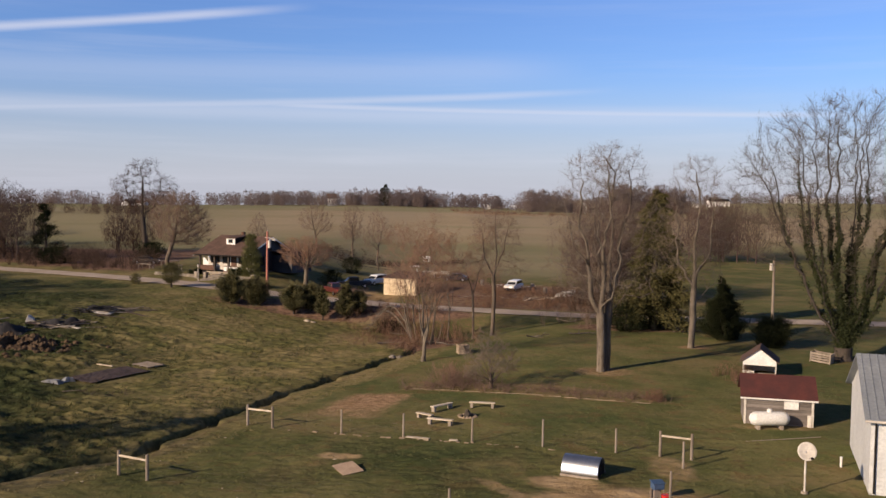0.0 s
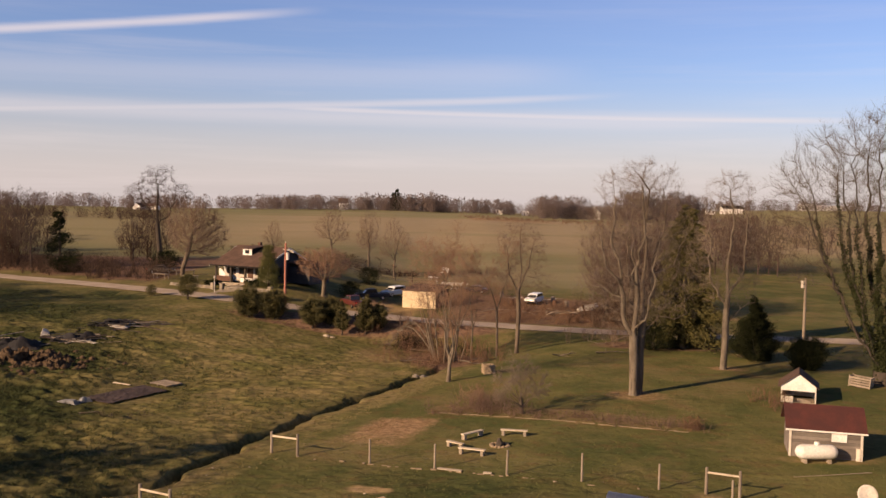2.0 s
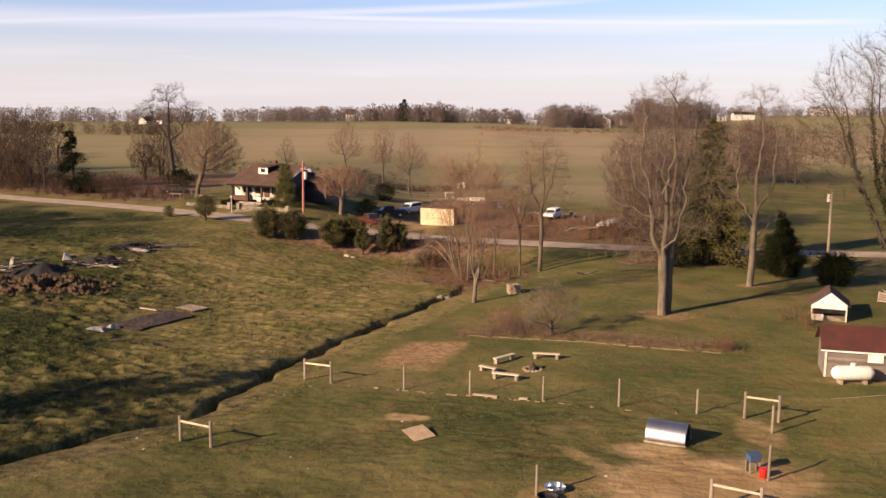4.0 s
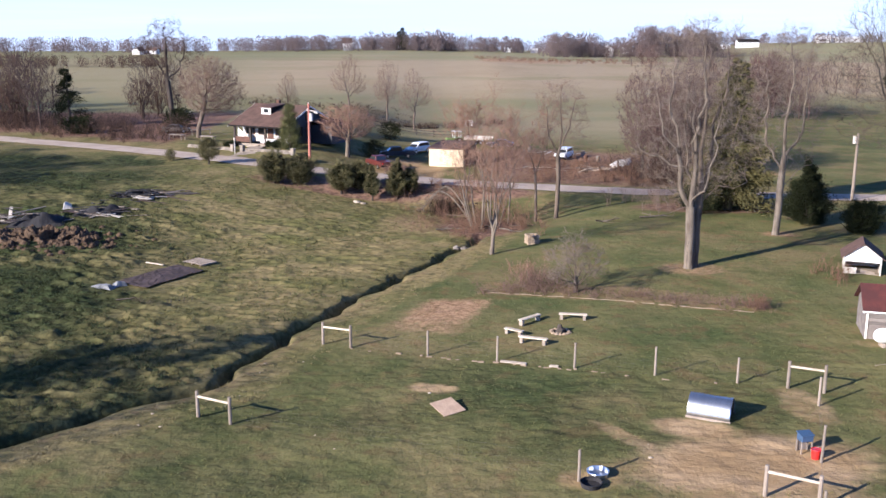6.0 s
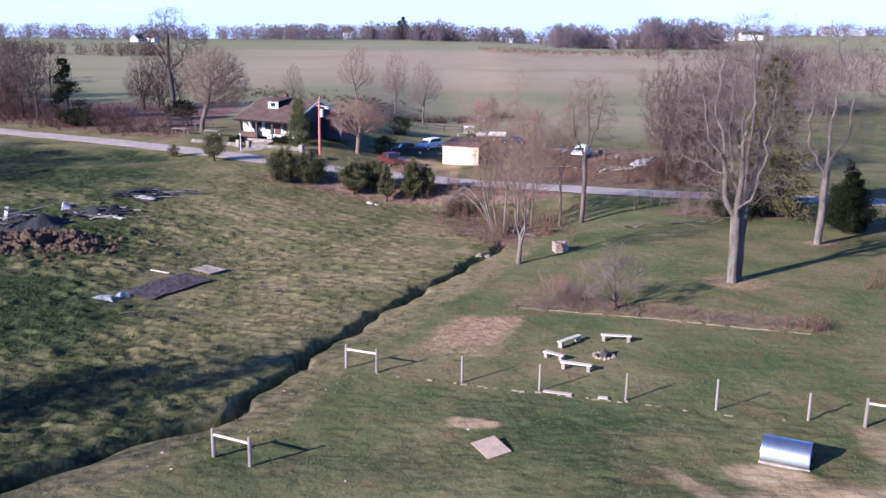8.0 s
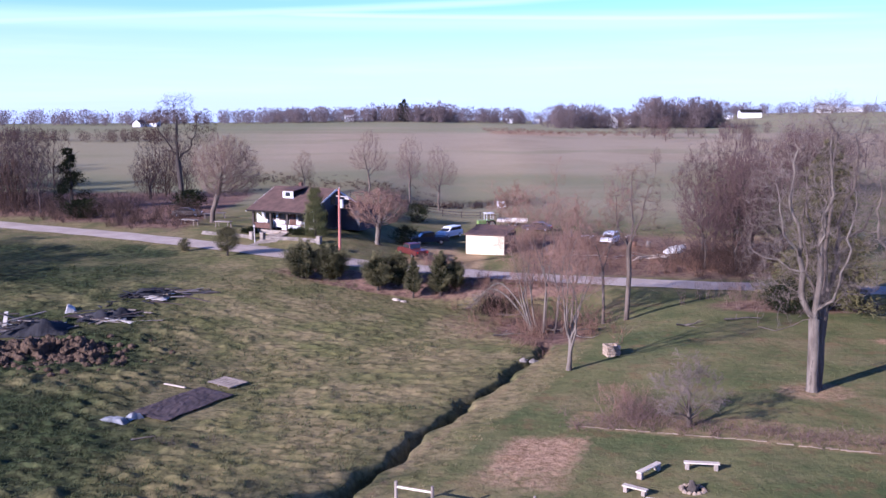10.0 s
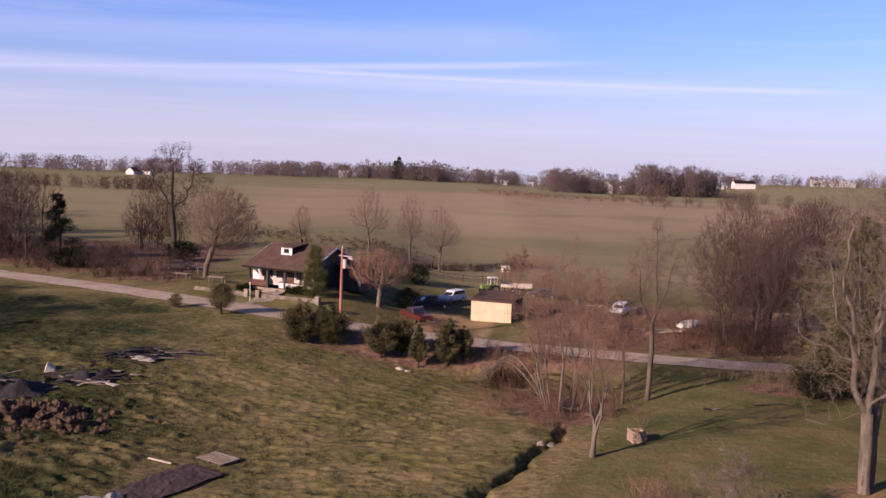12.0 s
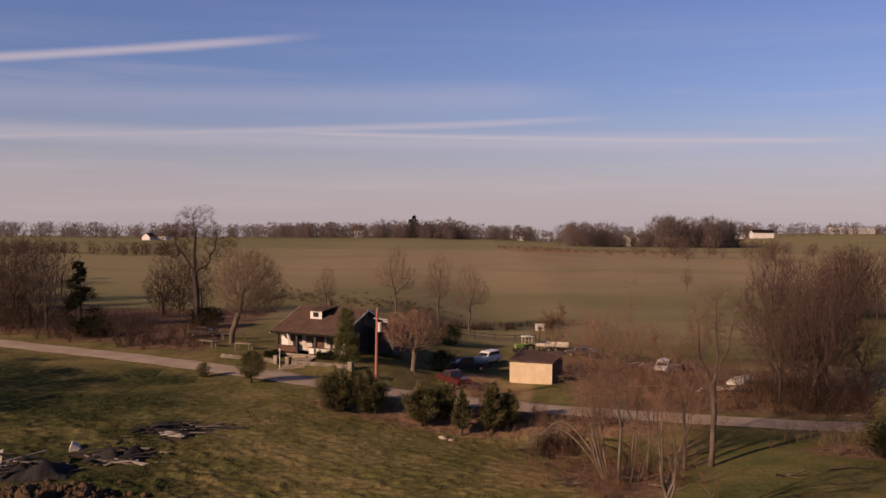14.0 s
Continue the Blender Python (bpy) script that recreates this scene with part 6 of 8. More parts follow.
def red_roofed_shed():
    ob = thing("garden_shed", stand(22.2, 62.2, -14), "grey weathered board shed with dark red roof", "shed")
    w, d, low, ridge = 4.3, 3.0, 2.0, 3.05
    boarded_wall(ob, w, low, (0, -d / 2, -0.1), 0, GREY_BOARD, 0.2)
    part("wall", box((w, 0.1, low), (0, d / 2, -0.1)), GREY_BOARD, ob)
    for x in (-w / 2 + 0.04, w / 2 - 0.04):
        part("gable_wall", prism([(-d / 2, -0.1), (d / 2, -0.1), (d / 2, low - 0.1), (0, ridge - 0.16), (-d / 2, low - 0.1)], 0.08, m=pose(x, 0, 0, 0, 0, 90)), GREY_BOARD, ob)
    e = 0.25
    part("roof", slab([(-w / 2 - e, -d / 2 - e, low - 0.2), (w / 2 + e, -d / 2 - e, low - 0.2), (w / 2 + e, 0.02, ridge), (-w / 2 - e, 0.02, ridge)], 0.07), RED_ROOF, ob, "dark red metal roof")
    part("roof", slab([(-w / 2 - e, d / 2 + e, low - 0.2), (w / 2 + e, d / 2 + e, low - 0.2), (w / 2 + e, -0.02, ridge), (-w / 2 - e, -0.02, ridge)], 0.07), RED_ROOF, ob, "dark red metal roof")
    part("fascia", box((w + 0.5, 0.04, 0.1), (0, -d / 2 - e - 0.03, low - 0.33)), WHITE, ob, "white painted fascia")
    part("corner_board", box((0.14, 0.05, low - 0.25), (-w / 2 + 0.06, -d / 2 - 0.11, -0.1)), DULL_WHITE, ob)
    part("corner_board", box((0.14, 0.05, low - 0.25), (w / 2 - 0.06, -d / 2 - 0.11, -0.1)), DULL_WHITE, ob)
    part("sign_board", box((0.9, 0.04, 0.55), (0.78, -d / 2 - 0.13, 1.1), bevel=0.01), WHITE, ob, "blank white board on the wall")
    for k in range(3):
        part("stone", box((0.5, 0.3, 0.3), (-1.4 + k * 1.4, -d / 2 + 0.1, -0.25)), STONE, ob)


red_roofed_shed()


def white_can():
    ob = thing("white_can", stand(23.75, 60.3), "dull white metal drum beside the shed", "drum")
    part("body", rod((0, 0, 0), (0, 0, 0.72), 0.21, 0.21, 16), DULL_WHITE, ob)
    part("lid", rod((0, 0, 0.72), (0, 0, 0.78), 0.22, 0.2, 16), DULL_WHITE, ob)


white_can()


def propane_tank():
    ob = thing("propane_tank", stand(20.9, 59.7, 1), "white painted propane tank on two feet", "gas tank")
    bm = bmesh.new()
    n, rings = 20, []
    profile = [(-1.30, 0.02), (-1.27, 0.17), (-1.17, 0.32), (-1.0, 0.42), (-0.85, 0.45), (0.85, 0.45), (1.0, 0.42), (1.17, 0.32), (1.27, 0.17), (1.30, 0.02)]
    for x, r in profile:
        rings.append([bm.verts.new((x, r * math.cos(2 * math.pi * j / n), 0.68 + r * math.sin(2 * math.pi * j / n))) for j in range(n)])
    for a, b in zip(rings, rings[1:]):
        for j in range(n):
            bm.faces.new((a[j], a[(j + 1) % n], b[(j + 1) % n], b[j]))
    bm.faces.new(rings[0])
    bm.faces.new(rings[-1][::-1])
    bmesh.ops.recalc_face_normals(bm, faces=bm.faces[:])
    part("vessel", bm, WHITE, ob, smooth=True)
    part("dome", rod((0, 0, 1.1), (0, 0, 1.3), 0.17, 0.15, 14), WHITE, ob)
    for x in (-0.75, 0.75):
        part("foot", box((0.2, 0.6, 0.26), (x, 0, 0.0), bevel=0.02), CONCRETE, ob)


propane_tank()


def gabled_shed():
    """A small shed with a white gable over an open dark front."""
    ob = thing("gabled_shed", stand(26.0, 76.9, -20) @ Matrix.Scale(0.78, 4), "small white gabled shed with open lower front", "shed")
    w, d, low, ridge = 3.3, 3.4, 1.75, 3.0
    boarded_wall(ob, 1.1, 0.7, (-w / 2 + 0.6, -d / 2, -0.1), 0, DULL_WHITE, 0.16)
    part("plank", box((1.3, 0.06, 0.3), (0.5, -d / 2 + 0.3, 0.0), (0, 8, 4)), WEATHERED, ob)
    part("gable_wall", prism([(-w / 2, low - 0.55), (w / 2, low - 0.55), (w / 2, low), (0, ridge - 0.1), (-w / 2, low)], 0.09, m=pose(0, -d / 2 - 0.05, 0)), WHITE, ob, "bright white gable")
    part("back_wall", prism([(-w / 2, -0.1), (w / 2, -0.1), (w / 2, low), (0, ridge - 0.1), (-w / 2, low)], 0.09, m=pose(0, d / 2, 0)), DULL_WHITE, ob)
    for x in (-w / 2 + 0.05, w / 2 - 0.05):
        part("side_wall", box((0.09, d, low + 0.05), (x, 0, -0.1)), DULL_WHITE, ob)
        part("corner_post", box((0.12, 0.12, low), (x, -d / 2, -0.1)), DULL_WHITE, ob)
    e = 0.3
    for s in (-1, 1):
        part("roof", slab([(0, -d / 2 - e, ridge + 0.02), (0, d / 2 + e, ridge + 0.02), (s * (w / 2 + e), d / 2 + e, low - 0.2), (s * (w / 2 + e), -d / 2 - e, low - 0.2)], 0.07), BROWN_ROOF, ob)
    part("floor_slab", box((w - 0.3, d - 0.2, 0.12), (0, 0, -0.08)), CONCRETE, ob)


gabled_shed()


def firewood_crate():
    ob = thing("wood_crate", stand(33.2, 82.2, -38) @ pose(0, 0, 0, 0, 4, 0) @ Matrix.Scale(0.8, 4), "weathered slatted wood crate under the huge tree", "crate")
    for s in (-0.5, 0.5):
        for k in range(4):
            part("slat", box((2.1, 0.05, 0.2), (0, s * 1.3, 0.1 + k * 0.27)), WEATHERED, ob)
            part("slat", box((0.05, 1.3, 0.2), (s * 2.1, 0, 0.1 + k * 0.27)), WEATHERED, ob)
    for x in (-1.05, 1.05):
        for y in (-0.66, 0.66):
            part("post", box((0.1, 0.1, 1.2), (x, y, 0)), WEATHERED, ob)
    part("filling", lumpy(0.62, 0.4, 3, 0.9), DARK_BARK, ob, "dark firewood heaped inside")


firewood_crate()


def near_house():
    """The near corner of a white house with a grey metal roof."""
    ob = thing("white_house", stand(21.4, 46.5, -18), "white sided house with grey metal roof", "house")
    w, d, low, ridge = 14.0, 9.6, 4.0, 6.4
    wall = part("front_wall", box((w, 0.2, low + 0.3), (w / 2, 0.1, -0.3)), SIDING_M, ob)
    for k in range(18):
        part("board", box((w - 0.02, 0.03, 0.2), (w / 2, -0.012, 0.1 + k * 0.215)), SIDING_M, wall)
    side = part("gable_wall", prism([(0, -0.3), (d, -0.3), (d, low), (d / 2, ridge - 0.12), (0, low)], 0.2, m=pose(0.1, 0, 0, 0, 0, 90)), SIDING_M, ob)
    for k in range(18):
        part("board", box((0.03, d - 0.02, 0.2), (-0.012, d / 2, 0.1 + k * 0.215)), SIDING_M, side)
    part("back_wall", box((w, 0.2, low + 0.3), (w / 2, d - 0.1, -0.3)), SIDING_M, ob)
    part("gable_wall", prism([(0, -0.3), (d, -0.3), (d, low), (d / 2, ridge - 0.12), (0, low)], 0.2, m=pose(w - 0.1, 0, 0, 0, 0, 90)), SIDING_M, ob)
    e = 0.35
    front = part("roof", slab([(-e, -e, low - 0.12), (w + e, -e, low - 0.12), (w + e, d / 2, ridge), (-e, d / 2, ridge)], 0.12), GREY_ROOF, ob)
    for k in range(36):
        x = -e + 0.2 + k * 0.4
        part("seam", slab([(x, -e, low - 0.08), (x + 0.04, -e, low - 0.08), (x + 0.04, d / 2, ridge + 0.04), (x, d / 2, ridge + 0.04)], 0.05), GREY_ROOF, front)
    part("roof", slab([(-e, d + e, low - 0.12), (w + e, d + e, low - 0.12), (w + e, d / 2, ridge), (-e, d / 2, ridge)], 0.12), GREY_ROOF, ob)
    part("gutter", rod((-e, -e - 0.05, low - 0.2), (w + e, -e - 0.05, low - 0.2), 0.07), DULL_WHITE, ob)
    part("downspout", rod((0.2, -0.1, 0.1), (0.2, -0.1, low - 0.25), 0.05), DARK, ob, "dark downspout at the corner")
    window = part("window", box((1.1, 0.06, 1.3), (1.9, -0.05, 1.0)), WHITE, ob)
    part("pane", box((0.9, 0.04, 1.1), (1.9, -0.09, 1.1)), GLASS, window)


near_house()


def vent_pipe():
    ob = thing("white_pipe", stand(22.0, 51.3), "short white plastic pipe standing beside the house", "pipe")
    part("tube", rod((0, 0, -0.1), (0, 0, 0.5), 0.06, 0.06, 12), WHITE, ob)
    part("cap", rod((0, 0, 0.5), (0, 0, 0.58), 0.075, 0.07, 12), WHITE, ob)


vent_pipe()


def dish():
    ob = thing("satellite_dish", stand(18.2, 46.6), "grey-white satellite dish on a steel pole", "satellite dish")
    part("pole", rod((0, 0, -0.2), (0, 0, 2.0), 0.05, 0.05, 10), DULL_WHITE, ob)
    part("base", rod((0, 0, -0.05), (0, 0, 0.1), 0.2, 0.16, 12), CONCRETE, ob)
    bm = bmesh.new()
    rings = []
    for k in range(6):
        r = 0.46 * k / 5 + 0.001
        rings.append([bm.verts.new((r * math.cos(j * math.pi / 12), r * 1.05 * math.sin(j * math.pi / 12), 0.5 * r * r)) for j in range(24)])
    for a, b in zip(rings, rings[1:]):
        for j in range(24):
            bm.faces.new((a[j], a[(j + 1) % 24], b[(j + 1) % 24], b[j]))
    bmesh.ops.transform(bm, matrix=pose(0, -0.12, 2.15, 62, 0, -12), verts=bm.verts[:])
    reflector = part("reflector", bm, DULL_WHITE, ob, smooth=True)
    reflector.modifiers.new("thick", "SOLIDIFY").thickness = 0.02
    part("feed_arm", rod((0, -0.1, 1.85), (0.05, -0.7, 1.95), 0.02), STEEL, ob)
    part("feed", box((0.12, 0.12, 0.12), (0.05, -0.72, 1.92), bevel=0.02), DARK, ob)
    part("bracket", box((0.14, 0.2, 0.25), (0, -0.06, 1.9), bevel=0.02), STEEL, ob)


dish()


# ---- the bungalow across the road ----
def bungalow():
    m = stand(-34.9, 132.6, -28)
    m.translation.z = 5.45
    ob = thing("bungalow", m, "white bungalow with brown roof, dormer and deep porch", "house")
    w, d, ridge, low, back = 8.4, 10.4, 5.1, 2.7, 2.9
    part("foundation", box((w, d, 1.2), (w / 2, d / 2, -0.95)), STONE, ob)
    front = part("front_wall", box((w, 0.2, 2.9), (w / 2, 1.9, 0.2)), DULL_WHITE, ob)
    # frames and door in dark brown, painting in the porch's shade
    for x, ww in ((1.4, 1.3), (3.4, 1.1), (6.7, 1.9)):
        window = part("window", box((ww + 0.2, 0.08, 1.5), (x, 1.78, 1.25)), BRICK_M, front)
    for x, ww in ((1.4, 1.3), (3.4, 1.1), (6.7, 1.9)):
        part("pane", box((ww, 0.05, 1.3), (x, 1.72, 1.35)), GLASS, front)
    part("door", box((0.95, 0.08, 2.05), (4.8, 1.77, 0.25)), BRICK_M, front, "front door coloured dark for the porch shade")
    part("back_wall", box((w, 0.2, 2.3), (w / 2, d - 0.1, 0.2)), SIDING_M, ob)
    for x in (0.1, w - 0.1):
        # right gable painted dark for shade, left one white
        wall = part("gable_wall", prism([(1.8, 0.2), (d, 0.2), (d, 2.4), (d / 2, ridge - 0.15), (1.8, 3.3)], 0.2, m=pose(x, 0, 0, 0, 0, 90)), SHADE_SIDING if x > 1 else SIDING_M, ob, "gable coloured dark as the shadow side" if x > 1 else "")
        out = 0.13 if x > 1 else -0.13
        for y, z in ((3.5, 1.1), (6.8, 1.0), (5.2, 3.1)):
            part("window", box((0.06, 0.95, 1.25), (x + out, y, z)), GLASS, wall)
    e = 0.5
    part("roof", slab([(-e, -0.55, low - 0.1), (w + e, -0.55, low - 0.1), (w + e, d / 2 + 0.02, ridge), (-e, d / 2 + 0.02, ridge)], 0.16), BROWN_ROOF, ob, "brown shingled roof")
    part("roof", slab([(-e, d + e, back - 0.4), (w + e, d + e, back - 0.4), (w + e, d / 2 - 0.02, ridge), (-e, d / 2 - 0.02, ridge)], 0.16), BROWN_ROOF, ob, "brown shingled roof")
    part("fascia", box((w + 2 * e, 0.06, 0.2), (w / 2, -0.59, low - 0.27)), DARK, ob, "dark gutter along the porch eave")
    for y0, z0, y1, z1 in ((-0.55, low - 0.25, d / 2, ridge - 0.14), (d + e, back - 0.55, d / 2, ridge - 0.14)):
        for x in (-e - 0.04, w + e + 0.04):
            part("rake_board", slab([(x - 0.04, y0, z0 + 0.1), (x + 0.04, y0, z0 + 0.1), (x + 0.04, y1, z1 + 0.1), (x - 0.04, y1, z1 + 0.1)], 0.2), WHITE, ob)
    part("porch_floor", box((w, 2.2, 0.25), (w / 2, 0.85, 0.0)), CONCRETE, ob)
    for x in (0.2, 2.9, 5.4, w - 0.2):
        part("porch_post", box((0.28, 0.28, 2.4), (x, 0.0, 0.2), bevel=0.02), DARK_BARK, ob)
    for x0, x1, face, note in ((0.35, 2.75, BRICK_M, "low brown porch parapet"), (4.6, w - 0.35, WHITE, "low white porch parapet")):
        part("porch_parapet", box((x1 - x0, 0.22, 0.62), ((x0 + x1) / 2, 0.0, 0.38)), face, ob, note)
        part("coping", box((x1 - x0, 0.3, 0.07), ((x0 + x1) / 2, 0.0, 1.0)), BRICK_M, ob)
    part("porch_skirt", box((3.6, 0.16, 0.5), (6.3, -0.06, -0.12)), BRICK_M, ob, "brown skirting below the parapet")
    # added white plate: paints the patch of sun on the front wall
    part("porch_blind", slab([(0.5, 0.22, 2.35), (1.5, 0.22, 1.5), (1.5, 0.24, 0.95), (0.5, 0.24, 0.95)], 0.03), WHITE, ob, "white plate for the sunlit part of the porch wall")
    for k in range(4):
        part("step", box((1.7, 0.32, 0.2), (3.65, -0.4 - 0.32 * k, -0.05 - 0.18 * k)), CONCRETE, ob)
    dormer = part("dormer_wall", prism([(-0.8, 0), (0.8, 0), (0.8, 1.05), (-0.8, 1.05)], 0.12, m=pose(3.6, 2.55, 4.1 - 0.25)), WHITE, ob, "white dormer front")
    part("window", box((0.7, 0.06, 0.5), (3.6, 2.46, 4.15)), GLASS, dormer, "dark dormer window")
    for s in (-1, 1):
        # right cheek painted dark as the side away from the sun
        part("dormer_side", prism([(2.55, 3.8), (4.7, 4.9), (2.55, 4.9)], 0.1, m=pose(3.6 + s * 0.76, 0, 0, 0, 0, 90)), DARK if s > 0 else WHITE, ob)
    part("dormer_roof", slab([(2.5, 2.3, 4.92), (4.7, 2.3, 4.92), (4.7, 5.3, 5.2), (2.5, 5.3, 5.2)], 0.12), BROWN_ROOF, ob)
    part("chimney", box((0.45, 0.45, 1.1), (3.2, d / 2 + 0.5, ridge - 0.6), bevel=0.02), BRICK_M, ob)
    part("wing_wall", box((3.4, 4.6, 2.5), (w + 1.7, d - 2.2, 0.0)), SHADE_SIDING, ob)
    part("wing_roof", slab([(w - 0.1, d - 4.8, 3.1), (w + 3.8, d - 4.8, 2.5), (w + 3.8, d + 0.4, 2.5), (w - 0.1, d + 0.4, 3.1)], 0.14), BROWN_ROOF, ob)


bungalow()


def garage():
    ob = thing("garage", stand(-5.95, 132.9, -17), "low tan garage with brown roof and plain end wall", "garage")
    w, d, high = 4.8, 6.0, 2.35
    end = part("end_wall", box((w, 0.15, high + 0.3), (0, -1.5, -0.3)), TAN, ob, "sunlit tan boarded end wall")
    for k in range(12):
        part("board", box((w / 12 - 0.006, 0.03, high - 0.05), (-w / 2 + (k + 0.5) * w / 12, -1.59, 0.0)), TAN, end)
    part("back_wall", box((w, 0.15, high), (0, d - 1.5, -0.1)), BRICK_M, ob)
    for x in (-w / 2 + 0.07, w / 2 - 0.07):
        part("side_wall", box((0.15, d, high + 0.1), (x, d / 2 - 1.5, -0.2)), BRICK_M, ob, "brown side wall")
    part("roof", slab([(-w / 2 - 0.2, -1.75, high + 0.12), (w / 2 + 0.2, -1.75, high + 0.12), (w / 2 + 0.2, d - 1.2, high + 0.5), (-w / 2 - 0.2, d - 1.2, high + 0.5)], 0.12), BROWN_ROOF, ob)


garage()


def yard_walls():
    """Low stone walls and gate pillars at the edge of the bungalow's yard."""
    for a, b in (((-41, 132.0), (-34.3, 128.3)), ((-32.4, 127.3), (-25.8, 124.7))):
        turn = math.degrees(math.atan2(b[1] - a[1], b[0] - a[0]))
        long = math.dist(a, b)
        ob = thing("garden_wall", stand((a[0] + b[0]) / 2, (a[1] + b[1]) / 2, turn), "low pale stone garden wall in the front yard", "garden wall", "front yard walls")
        n = int(long / 0.5)
        for row in range(2):
            for k in range(n):
                part("stone", box((0.51, 0.32, 0.22), (-long / 2 + (k + 0.5 + (row % 2) * 0.3) * long / n, 0, row * 0.245 - 0.12), (0, 0, 0), bevel=0.02), STONE, ob)
    for x, y in ((-34.0, 127.9), (-32.6, 127.2), (-25.6, 124.6)):
        ob = thing("gate_pillar", stand(x, y, -28), "square dark stone gate pillar with pale cap", "gate pillar", "gate pillars")
        part("shaft", box((0.5, 0.5, 0.85), (0, 0, -0.1), bevel=0.02), STONE, ob)
        part("cap", box((0.6, 0.6, 0.1), (0, 0, 0.75), bevel=0.03), CONCRETE, ob)
    verts = [(-34.2, 122.6), (-31.6, 121.4), (-29.6, 131.0), (-31.6, 132.0)]
    bm = bmesh.new()
    n = 12
    rows = [[bm.verts.new((*(np.array(verts[a]) * (1 - u) + np.array(verts[b]) * u), 0)) for a, b in ((0, 3), (1, 2))] for u in (k / n for k in range(n + 1))]
    for pair in rows:
        for v in pair:
            v.co.z = float(ground_z(v.co.x, v.co.y)) + 0.06
    for p, q in zip(rows, rows[1:]):
        bm.faces.new((p[0], p[1], q[1], q[0]))
    tagged(part("front_walk", bm, CONCRETE), "pale concrete walk from road to porch", "path", kind="structure")


yard_walls()


def clipped_hedge(x, y, turn, long, high, label):
    """A low row of dense clipped foundation shrubs."""
    ob = thing("hedge", stand(x, y, turn), label, "hedge", "hedges before the porch")
    gen = np.random.default_rng(int(abs(x * 10)))
    n = int(long * 2600)
    c = np.stack([gen.uniform(-long / 2, long / 2, n), gen.normal(0, 0.26, n), np.abs(gen.normal(0.45, 0.3, n)) * high], 1)
    c[:, 2] = np.clip(c[:, 2] * (0.85 + 0.25 * np.sin(c[:, 0] * 3.1)), 0.02, high)
    out, wide = gen.normal(0, 1, (n, 3)), gen.normal(0, 1, (n, 3))
    v = np.stack([c - wide * 0.03, c + wide * 0.03, c + out * 0.06], 1).reshape(-1, 3)
    linked("leaves", mesh_of("leaves", v, np.arange(n * 3).reshape(-1, 3)), DARK_GREEN, ob)
    stems = [(u, 0, -0.1, u + 0.1, 0, high * 0.7, 0.03, 0.01) for u in np.arange(-long / 2, long / 2, 0.4)]
    linked("stems", mesh_of("stems", *tubes(stems, 5)), DARK_BARK, ob)


clipped_hedge(-28.6, 128.2, -28, 2.6, 0.9, "dark clipped hedge before the porch parapet")
clipped_hedge(-35.2, 131.6, -28, 1.8, 0.8, "dark clipped hedge at the porch corner")
clipped_hedge(-24.2, 122.4, -22, 2.2, 0.9, "dark low hedge beside the gate pillar")


def yard_lamp():
    ob = thing("lamp_post", stand(-33.2, 125.6), "white lamp post standing in the front yard", "lamp post")
    part("post", rod((0, 0, -0.1), (0, 0, 1.9), 0.06, 0.05, 10), DULL_WHITE, ob)
    part("lantern", box((0.22, 0.22, 0.34), (0, 0, 1.9), bevel=0.03), DULL_WHITE, ob)
    part("cap", rod((0, 0, 2.24), (0, 0, 2.36), 0.16, 0.02, 10), DARK, ob)


yard_lamp()


# ---- poles ----
def power_pole():
    ob = thing("power_pole", stand(-22.3, 116.9), "reddish wooden power pole with transformer and lamp", "power pole")
    part("pole", rod((0, 0, -0.3), (0.05, 0, 7.75), 0.17, 0.12, 12), POLE_RED, ob)
    part("transformer", rod((0.32, -0.05, 5.7), (0.32, -0.05, 6.6), 0.2, 0.2, 14), DULL_WHITE, ob, "grey-white transformer can")
    part("bracket", box((0.3, 0.08, 0.1), (0.15, 0, 6.2)), STEEL, ob)
    part("crossarm", box((1.3, 0.1, 0.12), (0.35, -0.02, 6.85), (0, 6, 0)), DULL_WHITE, ob)
    part("lamp", box((0.5, 0.22, 0.16), (0.85, -0.1, 6.6), (0, 12, 0), bevel=0.04), DULL_WHITE, ob, "pale yard lamp head")
    part("insulator", rod((0.05, 0, 7.75), (0.05, 0, 7.95), 0.05, 0.04, 8), DULL_WHITE, ob)


power_pole()


def grey_pole():
    ob = thing("utility_pole", stand(37.2, 106.4), "pale grey wooden utility pole at the roadside", "utility pole")
    part("pole", rod((0, 0, -0.3), (0, 0, 7.2), 0.17, 0.13, 12), WEATHERED, ob)
    part("transformer", rod((-0.3, 0, 6.1), (-0.3, 0, 6.9), 0.2, 0.2, 12), DULL_WHITE, ob)
    part("bracket", box((0.3, 0.08, 0.1), (-0.15, 0, 6.5)), STEEL, ob)


grey_pole()


def hoop():
    ob = thing("basketball_hoop", stand(-3.2, 157.5), "white basketball backboard on a pole", "basketball hoop")
    part("pole", rod((0, 0, -0.1), (0, 0, 3.4), 0.06, 0.05, 8), DARK, ob)
    part("backboard", box((1.3, 0.05, 0.95), (0, -0.3, 2.75), bevel=0.01), WHITE, ob)
    part("target", box((0.55, 0.02, 0.42), (0, -0.335, 2.85)), DARK, ob, "dark square on the board")
    part("rim", ring(0.23, 0.015, 2.85), RED, ob)


hoop()


# ---- vehicles ----
def wheel(parent, x, y, r=0.34):
    tyre = part("wheel", rod((x, y - 0.11, r), (x, y + 0.11, r), r, r, 16), TYRE, parent)
    part("rim", rod((x, y - 0.12, r), (x, y + 0.12, r), r * 0.6, r * 0.6, 12), STEEL, tyre)


